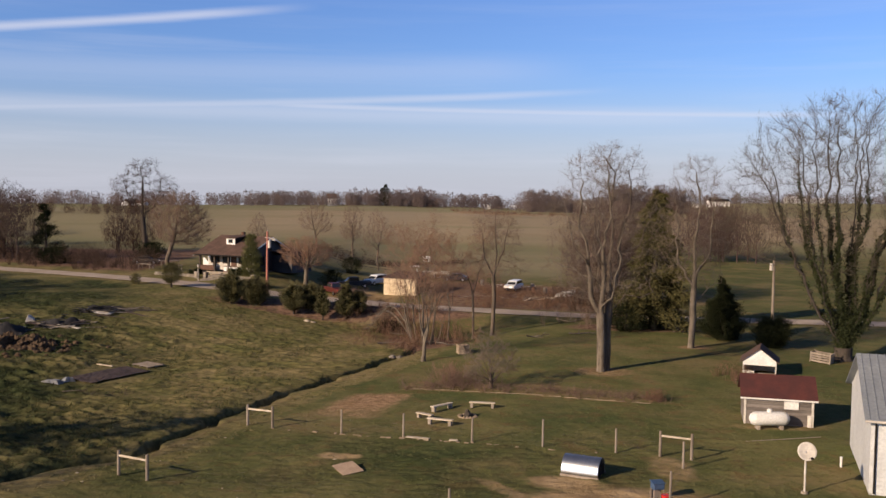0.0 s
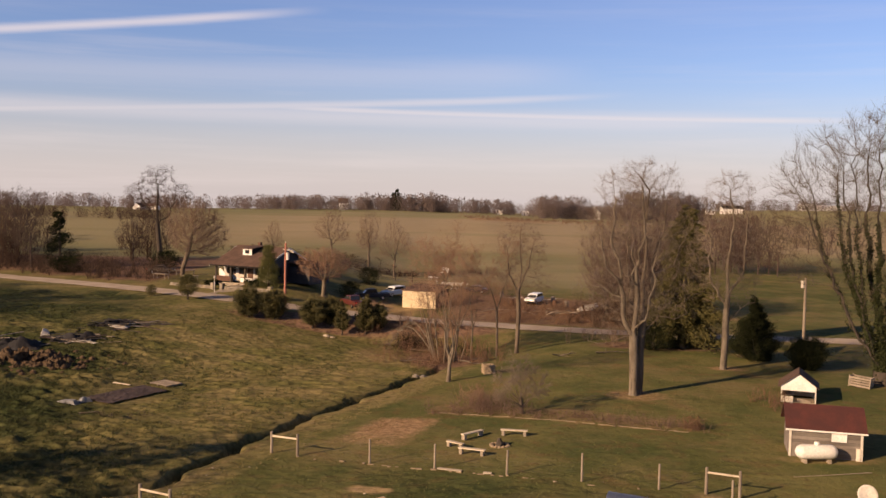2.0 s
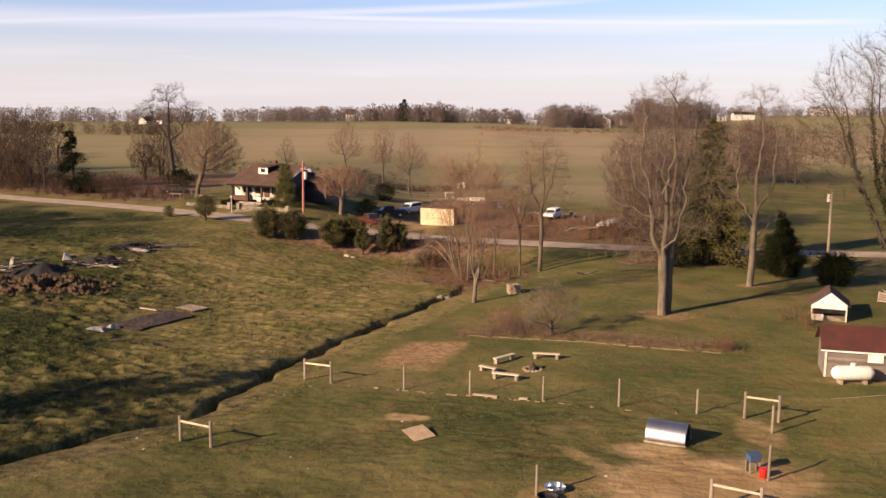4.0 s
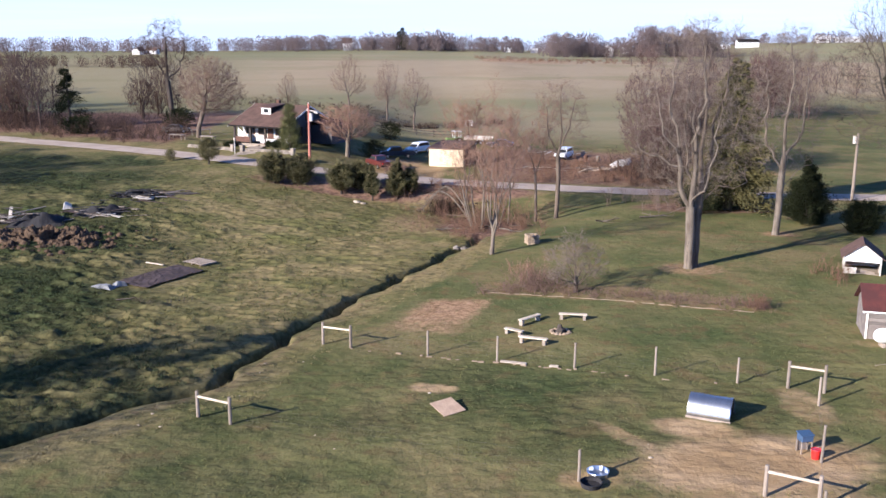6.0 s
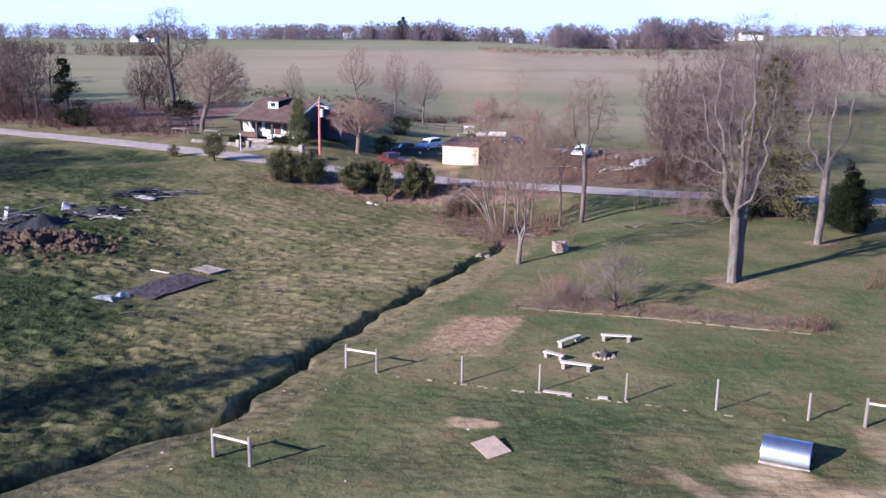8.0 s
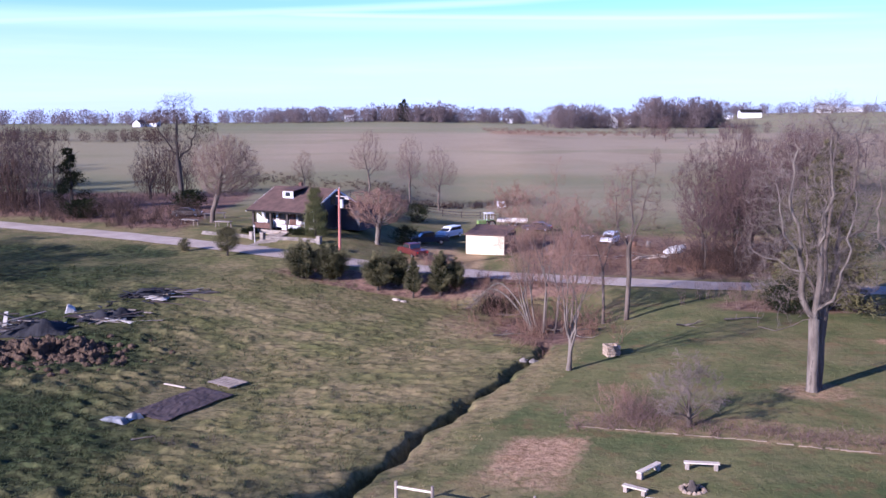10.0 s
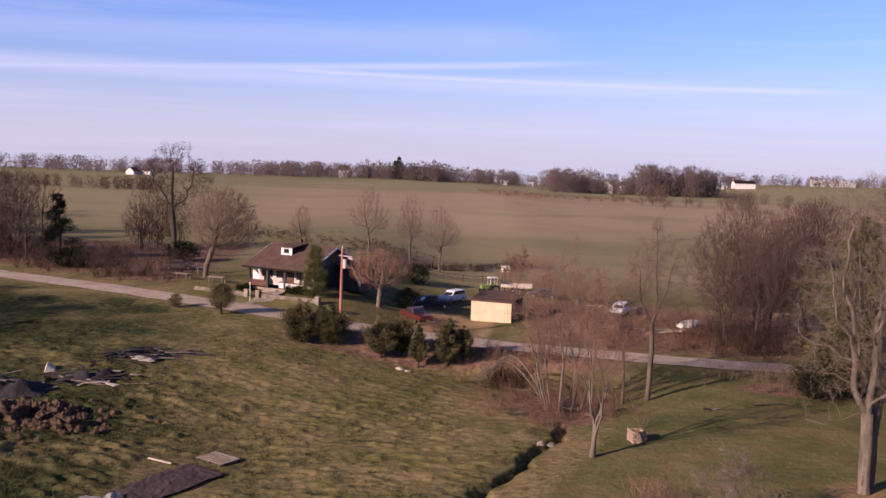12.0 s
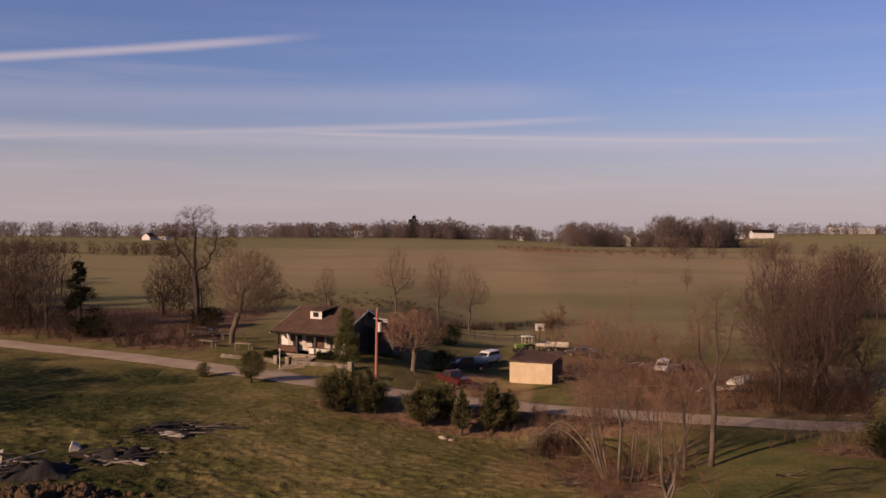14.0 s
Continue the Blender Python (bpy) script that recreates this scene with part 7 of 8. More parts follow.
def vehicle(name, x, y, turn, paint, label, lower, cabin, wide=1.8, wheels=(-1.4, 1.4), category="car", r=0.34, dz=0.0):
    """A body pushed out from its side outline, a glazed cabin, wheels and lamps."""
    ob = thing(name, stand(x, y, turn, dz) @ Matrix.Scale(0.9, 4), label, category)
    part("body", prism(lower, wide, bevel=0.06), paint, ob)
    glass = [(px, pz) for px, pz in cabin]
    part("cabin", prism(glass, wide * 0.86, bevel=0.05), paint, ob)
    mid = sum(p[0] for p in glass) / len(glass)
    low, top = min(p[1] for p in glass), max(p[1] for p in glass)
    inner = [(mid + (px - mid) * 0.86, low + 0.12 + (pz - low) * 0.72) for px, pz in glass]
    part("side_glass", prism(inner, wide * 0.86 + 0.03), GLASS, ob)
    front, rear = max(glass, key=lambda p: p[0] - p[1] * 0.01), min(glass, key=lambda p: p[0])
    tops = sorted((p for p in glass if p[1] > top - 0.1), key=lambda p: p[0])
    for (x0, z0), (x1, z1), s, nm in ((front, tops[-1], 0.03, "windscreen"), (rear, tops[0], -0.03, "rear_glass")):
        a, b = Vector((x0, 0, max(z0, low + 0.06))), Vector((x1, 0, z1 - 0.06))
        bm = bmesh.new()
        h = wide * 0.38
        bm.faces.new([bm.verts.new(p) for p in ((a.x + s, -h, a.z), (a.x + s, h, a.z), (b.x + s, h * 0.92, b.z), (b.x + s, -h * 0.92, b.z))])
        made = bmesh.ops.extrude_face_region(bm, geom=bm.faces[:])
        bmesh.ops.translate(bm, verts=[v for v in made["geom"] if isinstance(v, bmesh.types.BMVert)], vec=(-s * 0.6, 0, 0))
        part(nm, bm, GLASS, ob)
    for wx in wheels:
        for wy in (-wide / 2 + 0.08, wide / 2 - 0.08):
            wheel(ob, wx, wy, r)
    nose, tail = max(p[0] for p in lower), min(p[0] for p in lower)
    zz = max(p[1] for p in lower) - 0.25
    for wy in (-wide * 0.36, wide * 0.36):
        part("headlight", box((0.08, 0.32, 0.16), (nose, wy, zz - 0.08), bevel=0.02), WHITE, ob)
        part("tail_lamp", box((0.08, 0.2, 0.22), (tail, wy, zz - 0.08), bevel=0.02), RED, ob)
    part("bumper", box((0.12, wide * 0.96, 0.2), (nose + 0.02, 0, 0.38), bevel=0.03), DARK, ob)
    part("bumper", box((0.12, wide * 0.96, 0.2), (tail - 0.02, 0, 0.38), bevel=0.03), DARK, ob)
    return ob


SUV_LOW = [(-2.25, 0.35), (2.2, 0.35), (2.28, 0.75), (2.1, 0.98), (0.95, 1.08), (-2.2, 1.1), (-2.3, 0.8)]
SUV_TOP = [(-2.15, 1.05), (1.15, 1.05), (0.45, 1.68), (-1.95, 1.72)]
PICKUP_LOW = [(-2.7, 0.4), (2.6, 0.4), (2.68, 0.8), (2.5, 1.02), (1.3, 1.1), (-2.7, 1.08)]
PICKUP_TOP = [(-0.75, 1.05), (1.45, 1.05), (0.8, 1.72), (-0.6, 1.75)]
SEDAN_LOW = [(-2.25, 0.3), (2.2, 0.3), (2.28, 0.62), (2.0, 0.85), (-2.1, 0.92), (-2.28, 0.7)]
SEDAN_TOP = [(-1.7, 0.86), (1.2, 0.86), (0.4, 1.38), (-0.95, 1.4)]
vehicle("suv", -10.8, 145.2, 232, CAR_WHITE, "white suv parked on the drive", SUV_LOW, SUV_TOP)
vehicle("pickup_truck", -13.4, 137.4, 195, CAR_BLUE, "dark blue pickup parked on the drive", PICKUP_LOW, PICKUP_TOP, 1.9, (-1.6, 1.6), "pickup truck")
vehicle("pickup_truck", -15.0, 127.0, 120, CAR_RED, "dark red pickup parked by the drive", PICKUP_LOW, PICKUP_TOP, 1.9, (-1.6, 1.6), "pickup truck")
vehicle("sedan", 1.6, 150.5, 170, CAR_DARK, "dark sedan parked in the back yard", SEDAN_LOW, SEDAN_TOP, 1.75)
vehicle("suv", 10.2, 140.4, 245, CAR_WHITE, "white suv parked among junk in the yard", SUV_LOW, SUV_TOP)
vehicle("sedan", -47.5, 148.5, 10, GREY_BOARD, "dull grey old car parked beside the house", SEDAN_LOW, SEDAN_TOP, 1.75)


def tractor():
    ob = thing("tractor", stand(-5.4, 155.5, 200) @ Matrix.Scale(0.85, 4), "green and white tractor behind the garage", "tractor")
    part("hood", box((1.6, 0.7, 0.7), (0.9, 0, 0.75), bevel=0.08), GREEN_PAINT, ob)
    part("fender", box((1.1, 1.6, 0.15), (-0.6, 0, 1.35), bevel=0.05), GREEN_PAINT, ob)
    part("seat", box((0.4, 0.45, 0.6), (-0.4, 0, 1.0), bevel=0.06), DARK, ob)
    for x in (-1.0, 0.2):
        for y in (-0.6, 0.6):
            part("roof_post", rod((x, y, 1.4), (x, y, 2.55), 0.05), WHITE, ob)
    part("roof", box((1.6, 1.5, 0.14), (-0.4, 0, 2.55), bevel=0.04), WHITE, ob, "white canopy roof")
    for y in (-0.75, 0.75):
        wheel(ob, -0.7, y, 0.75)
        wheel(ob, 1.3, y * 0.85, 0.42)


tractor()


def trailer():
    ob = thing("flat_trailer", stand(-1.6, 156.0, 172), "long pale flat trailer behind the garage", "trailer")
    part("deck", box((4.4, 1.9, 0.16), (0, 0, 0.75), bevel=0.02), PALE_WOOD, ob)
    part("side_rail", box((4.4, 0.06, 0.35), (0, -0.92, 0.85)), DULL_WHITE, ob)
    part("side_rail", box((4.4, 0.06, 0.35), (0, 0.92, 0.85)), DULL_WHITE, ob)
    part("drawbar", rod((2.2, 0, 0.75), (3.5, 0, 0.5), 0.06), DARK, ob)
    for x in (-0.5, 0.4):
        for y in (-1.0, 1.0):
            wheel(ob, x, y, 0.33)


trailer()


def boat():
    ob = thing("upturned_boat", stand(17.2, 133.6, 28, 0.02) @ pose(0, 0, 0, 22, -8, 0) @ Matrix.Scale(0.8, 4), "white upturned boat hull lying in brush", "boat")
    bm = bmesh.new()
    n, rings = 14, []
    for k in range(n + 1):
        u = k / n
        half = 0.9 * math.sin(math.pi * min(1, 0.12 + u * 0.9)) ** 0.6
        rings.append([bm.verts.new((u * 4.2 - 2.1, half * math.cos(a), 0.25 + 0.75 * math.sin(a) * (0.5 + 0.5 * math.sin(math.pi * u)))) for a in (math.pi * j / 10 for j in range(11))])
    for a, b in zip(rings, rings[1:]):
        for j in range(10):
            bm.faces.new((a[j], a[j + 1], b[j + 1], b[j]))
    bm.faces.new(rings[0])
    bm.faces.new(rings[-1][::-1])
    bmesh.ops.recalc_face_normals(bm, faces=bm.faces[:])
    part("hull", bm, WHITE, ob, smooth=True)
    part("keel", box((3.8, 0.08, 0.12), (0, 0, 0.98)), DULL_WHITE, ob)
    part("trestle", box((0.15, 1.9, 0.35), (-1.2, 0, 0)), WEATHERED, ob)
    part("trestle", box((0.15, 1.9, 0.35), (1.2, 0, 0)), WEATHERED, ob)


boat()


def bridge():
    ob = thing("culvert_bridge", stand(5.0, 110.4, -6), "small concrete culvert bridge under the road", "bridge")
    z = 2.9 - float(ground_z(5.0, 110.4))
    part("headwall", box((6.4, 0.35, 1.5), (0, -0.9, z - 1.8), bevel=0.03), PALE_STONE, ob)
    part("parapet", box((6.8, 0.4, 0.18), (0, -0.9, z - 0.3), bevel=0.03), STONE, ob)
    # dark disc on the headwall paints the shade in the pipe
    part("culvert_mouth", rod((0.9, -1.1, z - 1.2), (0.9, -0.7, z - 1.2), 0.42, 0.42, 18), DARK, ob, "dark disc standing in for the shaded culvert mouth")
    for x, turn in ((-3.4, 35), (3.4, -35)):
        part("wing_wall", box((2.0, 0.3, 1.5), (x + (-0.7 if x < 0 else 0.7), -1.4, z - 1.75), (0, 0, turn), bevel=0.03), CONCRETE, ob)


bridge()


# ---- lumber, sheets and heaps in the pasture ----
def board_pile(x, y, turn, count, spread, label, mats, long=(1.8, 3.6), seed=1, name="lumber_pile", lift=0.05):
    gen = random.Random(seed)
    ob = thing(name, stand(x, y, turn), label, "lumber pile")
    for k in range(count):
        px, py = gen.gauss(0, spread[0]), gen.gauss(0, spread[1])
        w = ob.matrix_basis @ Vector((px, py, 0))
        z = float(ground_z(w.x, w.y)) - ob.matrix_basis.translation.z
        heap = max(0.0, 1 - math.hypot(px / (spread[0] * 2), py / (spread[1] * 2))) * lift * count * 0.35
        part("plank", box((gen.uniform(*long), gen.uniform(0.14, 0.32), 0.05), (px, py, z + 0.03 + heap * gen.random()), (gen.uniform(-10, 10), gen.uniform(-10, 10), gen.gauss(0, 28))), gen.choice(mats), ob)
    return ob


board_pile(-36.9, 101.4, 22, 30, (1.7, 0.9), "scattered heap of dark and pale old boards", [BLACK_TARP, GREY_BOARD, BLACK_TARP, SHEET, SHEET, BLACK_TARP, DARK_BARK, PALE_WOOD], (1.6, 3.8), 3, lift=0.11)
board_pile(-39.6, 95.4, 8, 26, (1.5, 0.7), "heap of dark boards and pale scraps in grass", [BLACK_TARP, SHEET, DARK_BARK, BLACK_TARP, SHEET, BLACK_TARP, WEATHERED], (1.2, 3.4), 5, lift=0.12)
board_pile(-45.6, 91.8, 5, 36, (1.9, 0.9), "big heap of weathered boards and roofing", [GREY_BOARD, SHEET, BLACK_TARP, BLACK_TARP, DARK_BARK, SHEET, DULL_WHITE], (1.6, 3.6), 9, lift=0.14)


board_pile(-38.7, 94.2, 6, 9, (0.9, 0.25), "loose pale and grey boards before the dark heap", [DULL_WHITE, GREY_BOARD, WEATHERED], (1.4, 3.2), 21, lift=0.1)
board_pile(-46.2, 92.6, 8, 12, (1.2, 0.5), "pale weathered boards on the big heap", [DULL_WHITE, GREY_BOARD, WEATHERED], (1.2, 2.8), 22, lift=0.3)
board_pile(-35.0, 102.2, 14, 5, (0.7, 0.2), "dark planks lying beyond the heap", [DARK_BARK, GREY_BOARD], (2.0, 3.4), 23)


def black_sheet(x, y, turn, w, d, high, mat, label, seed, name="tarpaulin", lift=0.0):
    """A crumpled sheet thrown over something low."""
    bm = bmesh.new()
    bmesh.ops.create_grid(bm, x_segments=22, y_segments=16, size=0.5)
    m = stand(x, y, turn)
    for v in bm.verts:
        px, py = v.co.x * w, v.co.y * d
        r = 1 - max(abs(v.co.x), abs(v.co.y)) * 2
        at = m @ Vector((px, py, 0))
        z = float(ground_z(at.x, at.y)) - m.translation.z
        v.co = Vector((px + 0.12 * noise.noise(Vector((px, py, seed))), py + 0.12 * noise.noise(Vector((py, px, seed + 4))), z + 0.03 + lift + high * min(1, max(0, r) * 2.2) * (0.6 + 0.8 * noise.noise(Vector((px * 0.9, py * 0.9, seed)))) + 0.05 * noise.noise(Vector((px * 3, py * 3, seed)))))
    ob = part(name, bm, mat)
    ob.matrix_basis = m
    ob.modifiers.new("thick", "SOLIDIFY").thickness = 0.015
    return tagged(ob, label, "tarpaulin")


black_sheet(-39.4, 95.2, 5, 4.4, 2.0, 0.75, BLACK_TARP, "crumpled black plastic sheet over boards", 2.0)
black_sheet(-43.9, 91.8, 8, 5.2, 2.4, 1.25, BLACK_TARP, "dark plastic sheet over the board heap", 5.0)
black_sheet(-43.0, 96.8, 20, 1.0, 0.9, 0.75, DULL_WHITE, "balled pale tarpaulin beside the boards", 12.0)
black_sheet(-36.6, 100.1, -15, 1.9, 1.0, 0.12, DULL_WHITE, "flat pale sheet lying among old boards", 13.0, lift=0.15)
black_sheet(-37.6, 101.6, 15, 3.6, 1.9, 0.7, BLACK_TARP, "dark plastic sheet among old boards", 8.0)
black_sheet(-27.6, 76.6, 62, 6.2, 2.9, 0.06, SHEET, "flat dark rubber sheet spread on the pasture", 1.0, "rubber_sheet", 0.11)
black_sheet(-30.9, 73.3, -25, 1.9, 0.7, 0.3, TARP, "crumpled blue-grey tarpaulin in the grass", 3.0)
black_sheet(-29.9, 73.9, 40, 0.9, 0.8, 0.45, TARP, "balled blue-grey tarpaulin in the grass", 6.0)


def pallet():
    ob = thing("pallet", stand(-25.9, 81.3, -35, 0.03), "flat weathered wooden pallet in the grass", "pallet")
    for k in range(6):
        part("slat", box((2.3, 0.2, 0.03), (0, -0.7 + k * 0.28, 0.1)), WEATHERED, ob)
    for x in (-1.0, 0, 1.0):
        part("runner", box((0.1, 1.7, 0.1), (x, 0, 0)), WEATHERED, ob)
    ob = part("pale_plank", box((1.9, 0.16, 0.06), bevel=0.01), PALE_WOOD)
    ob.matrix_basis = stand(-29.2, 80.0, -28, 0.08)
    tagged(ob, "single pale plank lying in pasture", "plank")
    ob = part("pale_branch", rod((-0.7, 0, 0.05), (0.7, 0.1, 0.08), 0.06, 0.03, 7), PALE_BARK)
    ob.matrix_basis = stand(-28.2, 70.4, 20, 0.05)
    tagged(ob, "pale broken branch lying in pasture", "branch")


pallet()


def earth_mound():
    gen = random.Random(6)
    for k, (x, y, r) in enumerate(((-41.6, 86.6, 2.0), (-39.0, 87.4, 1.4), (-44.2, 86.0, 2.0), (-37.0, 85.4, 0.9), (-42.8, 84.6, 1.2))):
        bm = lumpy(r, 0.6, k * 7.7, 0.5, 5)
        for v in bm.verts:
            v.co += Vector((0, 0, 1)) * (0.42 * noise.noise(v.co * 1.9) + 0.22 * noise.noise(v.co * 5.0))
        ob = part("earth_mound", bm, EARTH)
        ob.matrix_basis = stand(x, y, k * 40, 0.02)
        tagged(ob, "rough mound of dug brown earth", "earth mound", "dug earth")
    bm = bmesh.new()
    for _ in range(700):
        x, y, r = gen.gauss(-40.6, 3.0), gen.gauss(86.0, 1.7), 0.06 + 0.36 * gen.random() ** 2
        bmesh.ops.create_icosphere(bm, subdivisions=1, radius=r, matrix=Matrix.Translation((x, y, float(ground_z(x, y)) + r * 0.3)) @ Matrix.Diagonal((1, gen.uniform(0.6, 1), gen.uniform(0.5, 0.9), 1)))
    tagged(part("earth_clods", bm, EARTH), "loose clods of dug brown earth", "earth", kind="stuff")


earth_mound()


def white_stone():
    for x, y, r in ((-15.7, 106.3, 0.42), (-15.0, 106.0, 0.3)):
        ob = part("pale_stone", lumpy(r, 0.7, x, 0.4), PALE_STONE)
        ob.matrix_basis = stand(x, y)
        tagged(ob, "pale stone lying below the junipers", "stone", "pale stones")
    for x, y in ((-4.9, 87.4), (-4.2, 87.0)):
        ob = part("ditch_stone", lumpy(0.35, 0.5, y, 0.6), STONE)
        ob.matrix_basis = stand(x, y, 0, 0.1)
        tagged(ob, "stone at the head of the ditch", "stone", "ditch stones")


white_stone()


def junk_yard():
    """Boards, drums and scrap about the yard beyond the road."""
    gen = random.Random(12)
    board_pile(6.5, 128.5, 10, 16, (2.2, 0.7), "heap of reddish boards and logs beyond the road", [BRICK_M, WEATHERED, PALE_WOOD, BRICK_M], (1.5, 4.0), 14)
    board_pile(12.5, 129.5, -5, 16, (2.2, 0.7), "heap of pale poles and boards beyond the road", [PALE_WOOD, WEATHERED, GREY_BOARD], (1.5, 4.5), 15)
    board_pile(9.5, 146, 20, 12, (2.5, 0.8), "scattered scrap boards in the back yard", [GREY_BOARD, DULL_WHITE, WEATHERED], (1.0, 3.0), 16)
    for k in range(9):
        x, y = gen.uniform(5, 17), gen.uniform(136, 148)
        ob = thing("drum", stand(x, y), "old metal drum standing in the yard", "drum", "drums in the yard")
        mat = gen.choice([GREY_BOARD, BLUE, BRICK_M, BRICK_M])
        part("shell", rod((0, 0, 0), (0, 0, 0.85), 0.29, 0.29, 12), mat, ob)
        part("rim", ring(0.29, 0.02, 0.85), mat, ob)
    for x, y, w, turn in ((-43.0, 146, 3.0, 20), (-39.6, 137.0, 2.2, -20), (-44.5, 139, 2.6, -28)):
        ob = thing("yard_table", stand(x, y, turn), "pale weathered table standing in the yard", "table", "tables in the yard")
        part("top", box((w, 0.9, 0.08), (0, 0, 0.7)), WEATHERED, ob)
        for px in (-w / 2 + 0.2, w / 2 - 0.2):
            for py in (-0.35, 0.35):
                part("leg", box((0.08, 0.08, 0.72), (px, py, 0)), WEATHERED, ob)


junk_yard()


def far_fence():
    """Low dark rail fence behind the house."""
    ob = thing("rail_fence", stand(-16, 168), "low dark rail fence behind the house", "fence")
    for k in range(12):
        x, y = -20 + k * 3.0, 4 - k * 0.5
        part("post", box((0.14, 0.14, 1.2), (x, y, float(ground_z(-16 + x, 168 + y) - ground_z(-16, 168)) - 0.1)), DARK_BARK, ob)
        if k:
            a = (x - 3.0, y + 0.5, float(ground_z(-19 + x, 168.5 + y) - ground_z(-16, 168)))
            b = (x, y, float(ground_z(-16 + x, 168 + y) - ground_z(-16, 168)))
            for z in (0.45, 0.9):
                part("rail", rod((a[0], a[1], a[2] + z), (b[0], b[1], b[2] + z), 0.06), DARK_BARK, ob)


far_fence()


# ---- far woods and farms ----
def far_wood(name, spots, mat, label, seed, twigs=90, fat=0.006, low=0.02):
    """Distant bare trees, joined: a trunk each, and a rounded haze of twigs."""
    g = np.random.default_rng(seed)
    bars, fine = [], []
    for x, y, h in spots:
        z = float(ground_z(x, y))
        a, up, k = g.random(twigs) * 6.283, g.uniform(-1, 1, twigs), g.random(twigs) ** 0.45
        r = np.sqrt(1 - np.abs(up) ** 2.6) * k * h * g.uniform(0.34, 0.5)
        p = np.stack([x + np.cos(a) * r, y + np.sin(a) * r, z + h * (low + (0.98 - low) * (0.5 + 0.5 * up))], 1)
        d = np.stack([np.cos(a) * 0.3, np.sin(a) * 0.3, np.full(twigs, 0.9)], 1) + g.normal(0, 0.28, (twigs, 3))
        q = p + d * (h * g.uniform(0.06, 0.18, twigs))[:, None]
        fine.append(np.concatenate([p, q, np.full((twigs, 1), fat * h) * g.uniform(0.6, 1.2, (twigs, 1)), np.zeros((twigs, 1))], 1))
        bars.append([x, y, z - 0.3, x, y, z + h * 0.5, 0.016 * h, 0.010 * h])
        for n in range(5):
            b = n * 1.26 + g.random()
            bars.append([x, y, z + h * (0.2 + 0.06 * n), x + math.cos(b) * h * 0.25, y + math.sin(b) * h * 0.25, z + h * (0.6 + 0.06 * n), 0.008 * h, 0.003 * h])
    ob = linked(name, twiggery(name, bars, np.concatenate(fine)), mat)
    return tagged(ob, label, "woods", kind="stuff")


gen = random.Random(31)


def belt(x0, x1, y0, y1, h0, h1, n):
    return [(x0 + (x1 - x0) * gen.random(), gen.uniform(y0, y1), gen.uniform(h0, h1)) for _ in range(n)]


far_wood("far_woods", belt(-560, -130, 740, 830, 8, 12, 260) + belt(-160, 45, 745, 800, 7, 12, 270) + belt(-78, -8, 750, 780, 9, 14, 50) + belt(-30, -10, 770, 790, 13, 16, 6) + belt(45, 560, 740, 840, 5, 9, 330) + belt(-560, 300, 728, 742, 4, 7, 220), FAR_TWIG, "distant belt of bare brown woods", 41, 56, 0.029)
far_wood("ridge_woods", belt(45, 76, 560, 610, 10, 14, 34) + belt(74, 102, 570, 620, 7, 10, 26) + belt(100, 152, 560, 620, 11, 18, 56), FAR_TWIG, "bare brown grove on the far ridge", 44, 240, 0.011)
far_wood("horizon_woods", belt(-1200, -500, 900, 1100, 8, 14, 150) + belt(-500, 500, 1000, 1100, 8, 13, 190) + belt(500, 1200, 900, 1100, 8, 14, 150), FAR_TWIG, "low brown woods on the horizon", 42, 60, 0.035)
far_wood("far_hedgerow", belt(-215, -104, 325, 340, 2.5, 4.2, 150) + belt(-330, -200, 335, 365, 3, 5.5, 80), DUSK_TWIG, "dark hedgerow across the far field", 43, 90, 0.022)
far_wood("hillside_trees", belt(55, 130, 330, 430, 4, 8, 30) + belt(90, 160, 240, 300, 6, 10, 20) + belt(47, 66, 196, 216, 9, 13, 16), MAUVE_TWIG, "bare brown trees scattered on the hillside", 45, 420, 0.0045, 0.1)
far_wood("left_woods", belt(-150, -80, 168, 200, 6, 12, 36) + belt(-104, -74, 152, 170, 4, 9, 18) + belt(-64, -54, 170, 186, 5, 8, 6) + belt(-170, -100, 180, 240, 9, 13, 24), DUSK_TWIG, "bare brown wood beside the field", 47, 290, 0.0070, 0.05)
thicket("field_brush", [(gen.uniform(2, 80), 412 + gen.gauss(0, 13), gen.uniform(0.5, 1)) for _ in range(190)], gen, "tawny brush on the crest of the field", RUST_TWIG, 1.2, 1.2, 6, 0.03)
for x, y, h in ((-49, 757, 17), (-52, 762, 14)):
    evergreen(stand(x, y), gen, h, 4.5, "distant dark pine among bare woods", DARK_GREEN, 1500, 1.2, "cone", 0.1, name="far_pine")


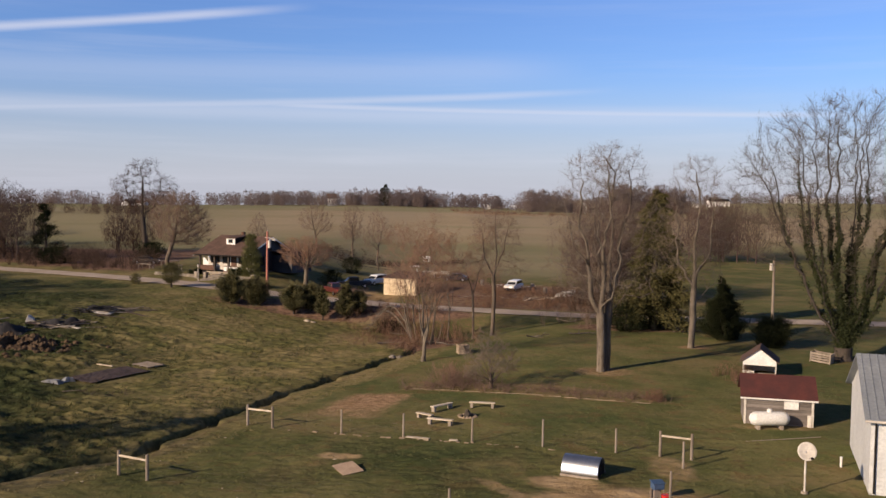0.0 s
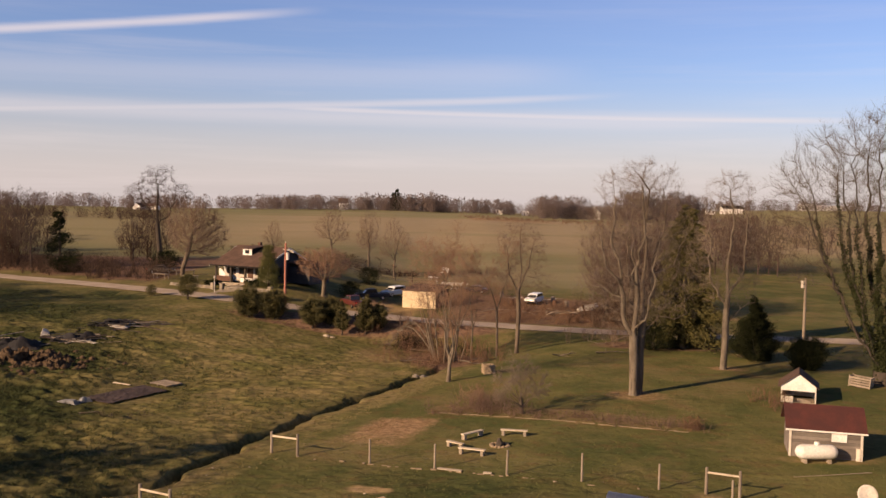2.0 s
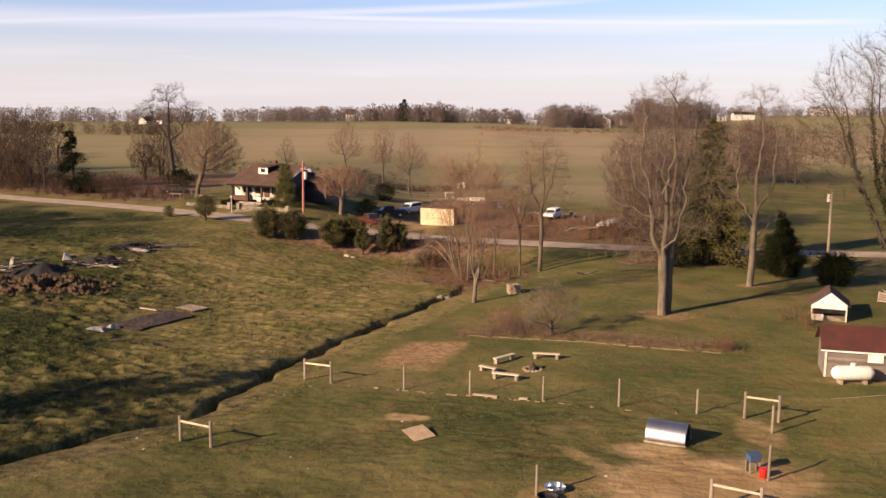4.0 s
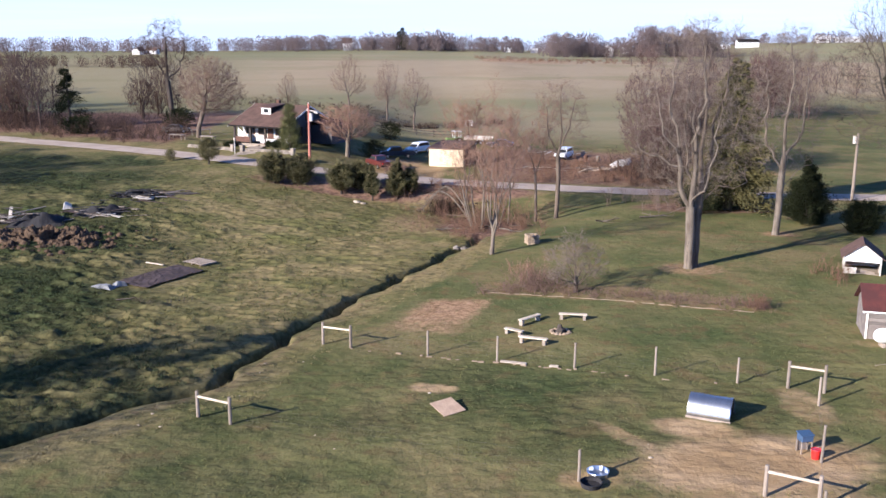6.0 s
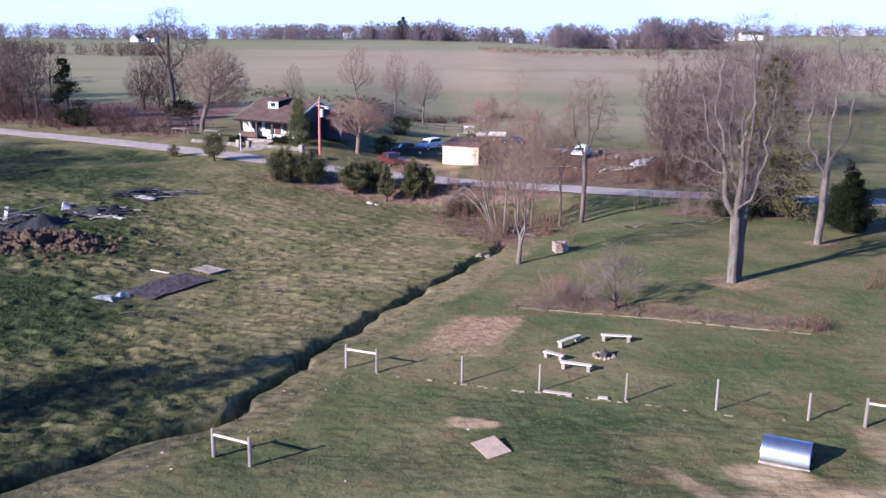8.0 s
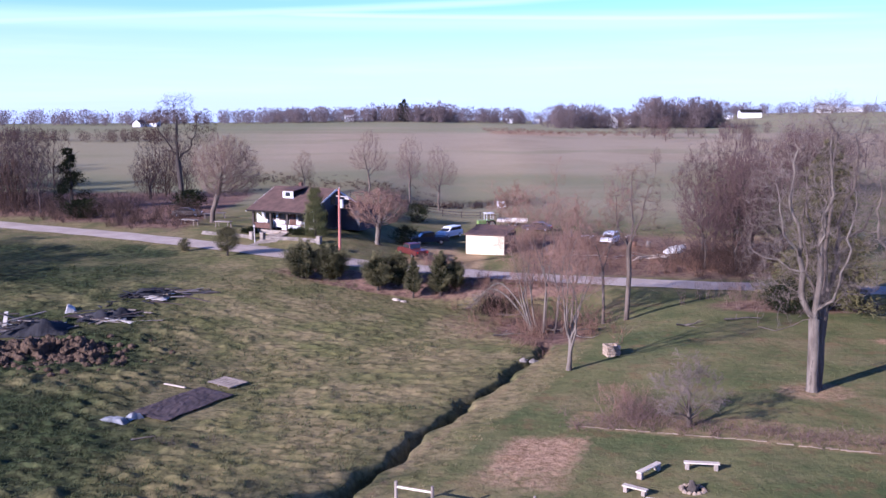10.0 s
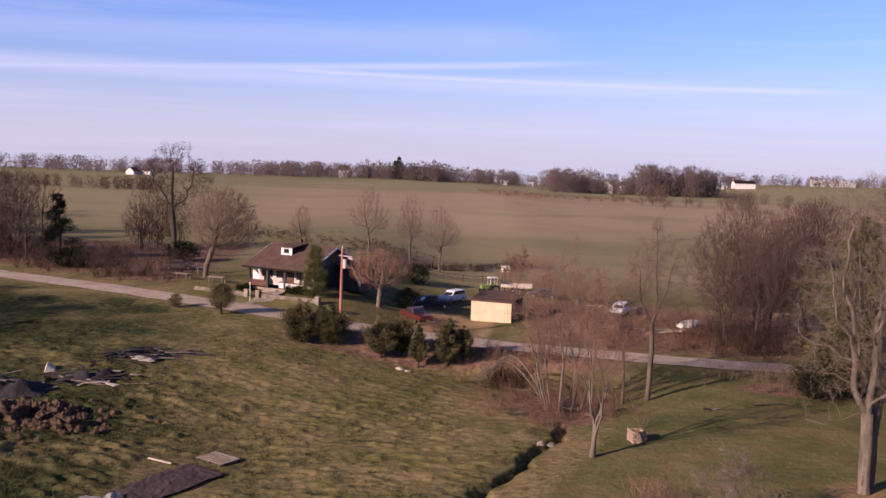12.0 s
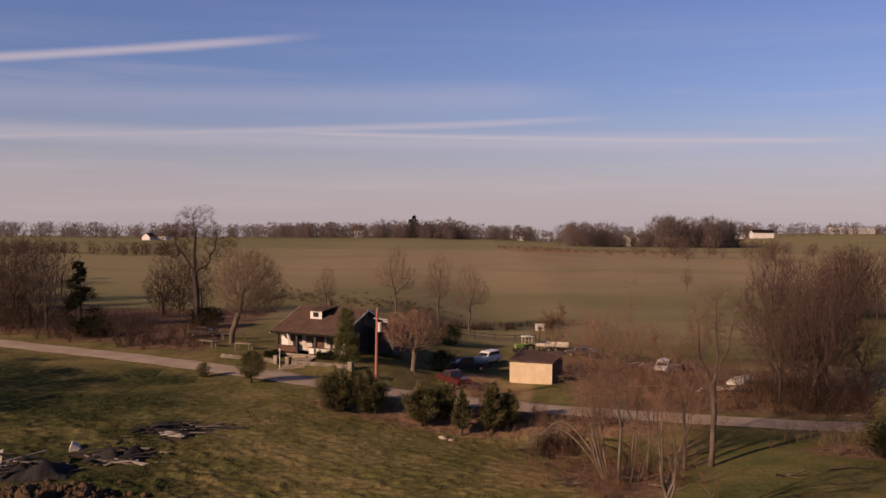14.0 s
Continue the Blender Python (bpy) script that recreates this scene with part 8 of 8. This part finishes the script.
def farm_house(x, y, turn, w, d, low, ridge, label, roof=BROWN_ROOF, name="farmhouse", windows=3, category="house"):
    ob = thing(name, stand(x, y, turn), label, category)
    part("front_wall", box((w, 0.3, low + 0.6), (0, -d / 2, -0.6)), WHITE, ob)
    part("back_wall", box((w, 0.3, low + 0.6), (0, d / 2, -0.6)), WHITE, ob)
    for s in (-1, 1):
        part("gable_wall", prism([(-d / 2, -0.6), (d / 2, -0.6), (d / 2, low), (0, ridge - 0.1), (-d / 2, low)], 0.3, m=pose(s * (w / 2 - 0.15), 0, 0, 0, 0, 90)), WHITE, ob)
        part("roof", slab([(-w / 2 - 0.4, s * (d / 2 + 0.4), low - 0.15), (w / 2 + 0.4, s * (d / 2 + 0.4), low - 0.15), (w / 2 + 0.4, 0, ridge), (-w / 2 - 0.4, 0, ridge)], 0.2), roof, ob)
    for k in range(windows):
        part("window", box((0.9, 0.1, 1.4), (-w / 2 + (k + 0.5) * w / windows, -d / 2 - 0.16, low * 0.35)), GLASS, ob)
    return ob


farm_house(-93, 765, 10, 7, 7, 6, 9.5, "distant tall white farmhouse with grey roof")
farm_house(-232, 684, 75, 7, 6, 2.8, 5.2, "distant white farmhouse with gabled roof")
farm_house(-224, 690, -10, 8, 6, 3, 4.5, "distant low white outbuilding", name="outbuilding", windows=2, category="barn")
farm_house(207, 719, 0, 15, 9, 4, 6, "distant long white barn with dark roof", DARK, "barn", 0, "barn")
farm_house(190, 715, 0, 6, 5, 3, 4.2, "distant small white outbuilding", GREY_ROOF, "outbuilding", 2, "barn")
farm_house(285, 779, 5, 10, 7, 3, 5.5, "distant white house among trees", WHITE)
farm_house(305, 782, 5, 22, 7, 3.2, 4.4, "distant long low white barn", WHITE, "barn", 0, "barn")
farm_house(33, 760, 0, 5, 4, 2.2, 3.6, "distant small white house on the ridge", WHITE, windows=0)
farm_house(54, 764, 0, 5, 4, 2.2, 3.6, "distant small white house on the ridge", WHITE, windows=0)
farm_house(86, 606, 85, 8, 9, 5.0, 9.0, "pale gabled barn half hidden in the ridge grove", GREY_ROOF, "barn", 0, "barn")
farm_house(116, 700, 0, 6, 6, 4, 6.4, "distant white house on the ridge")
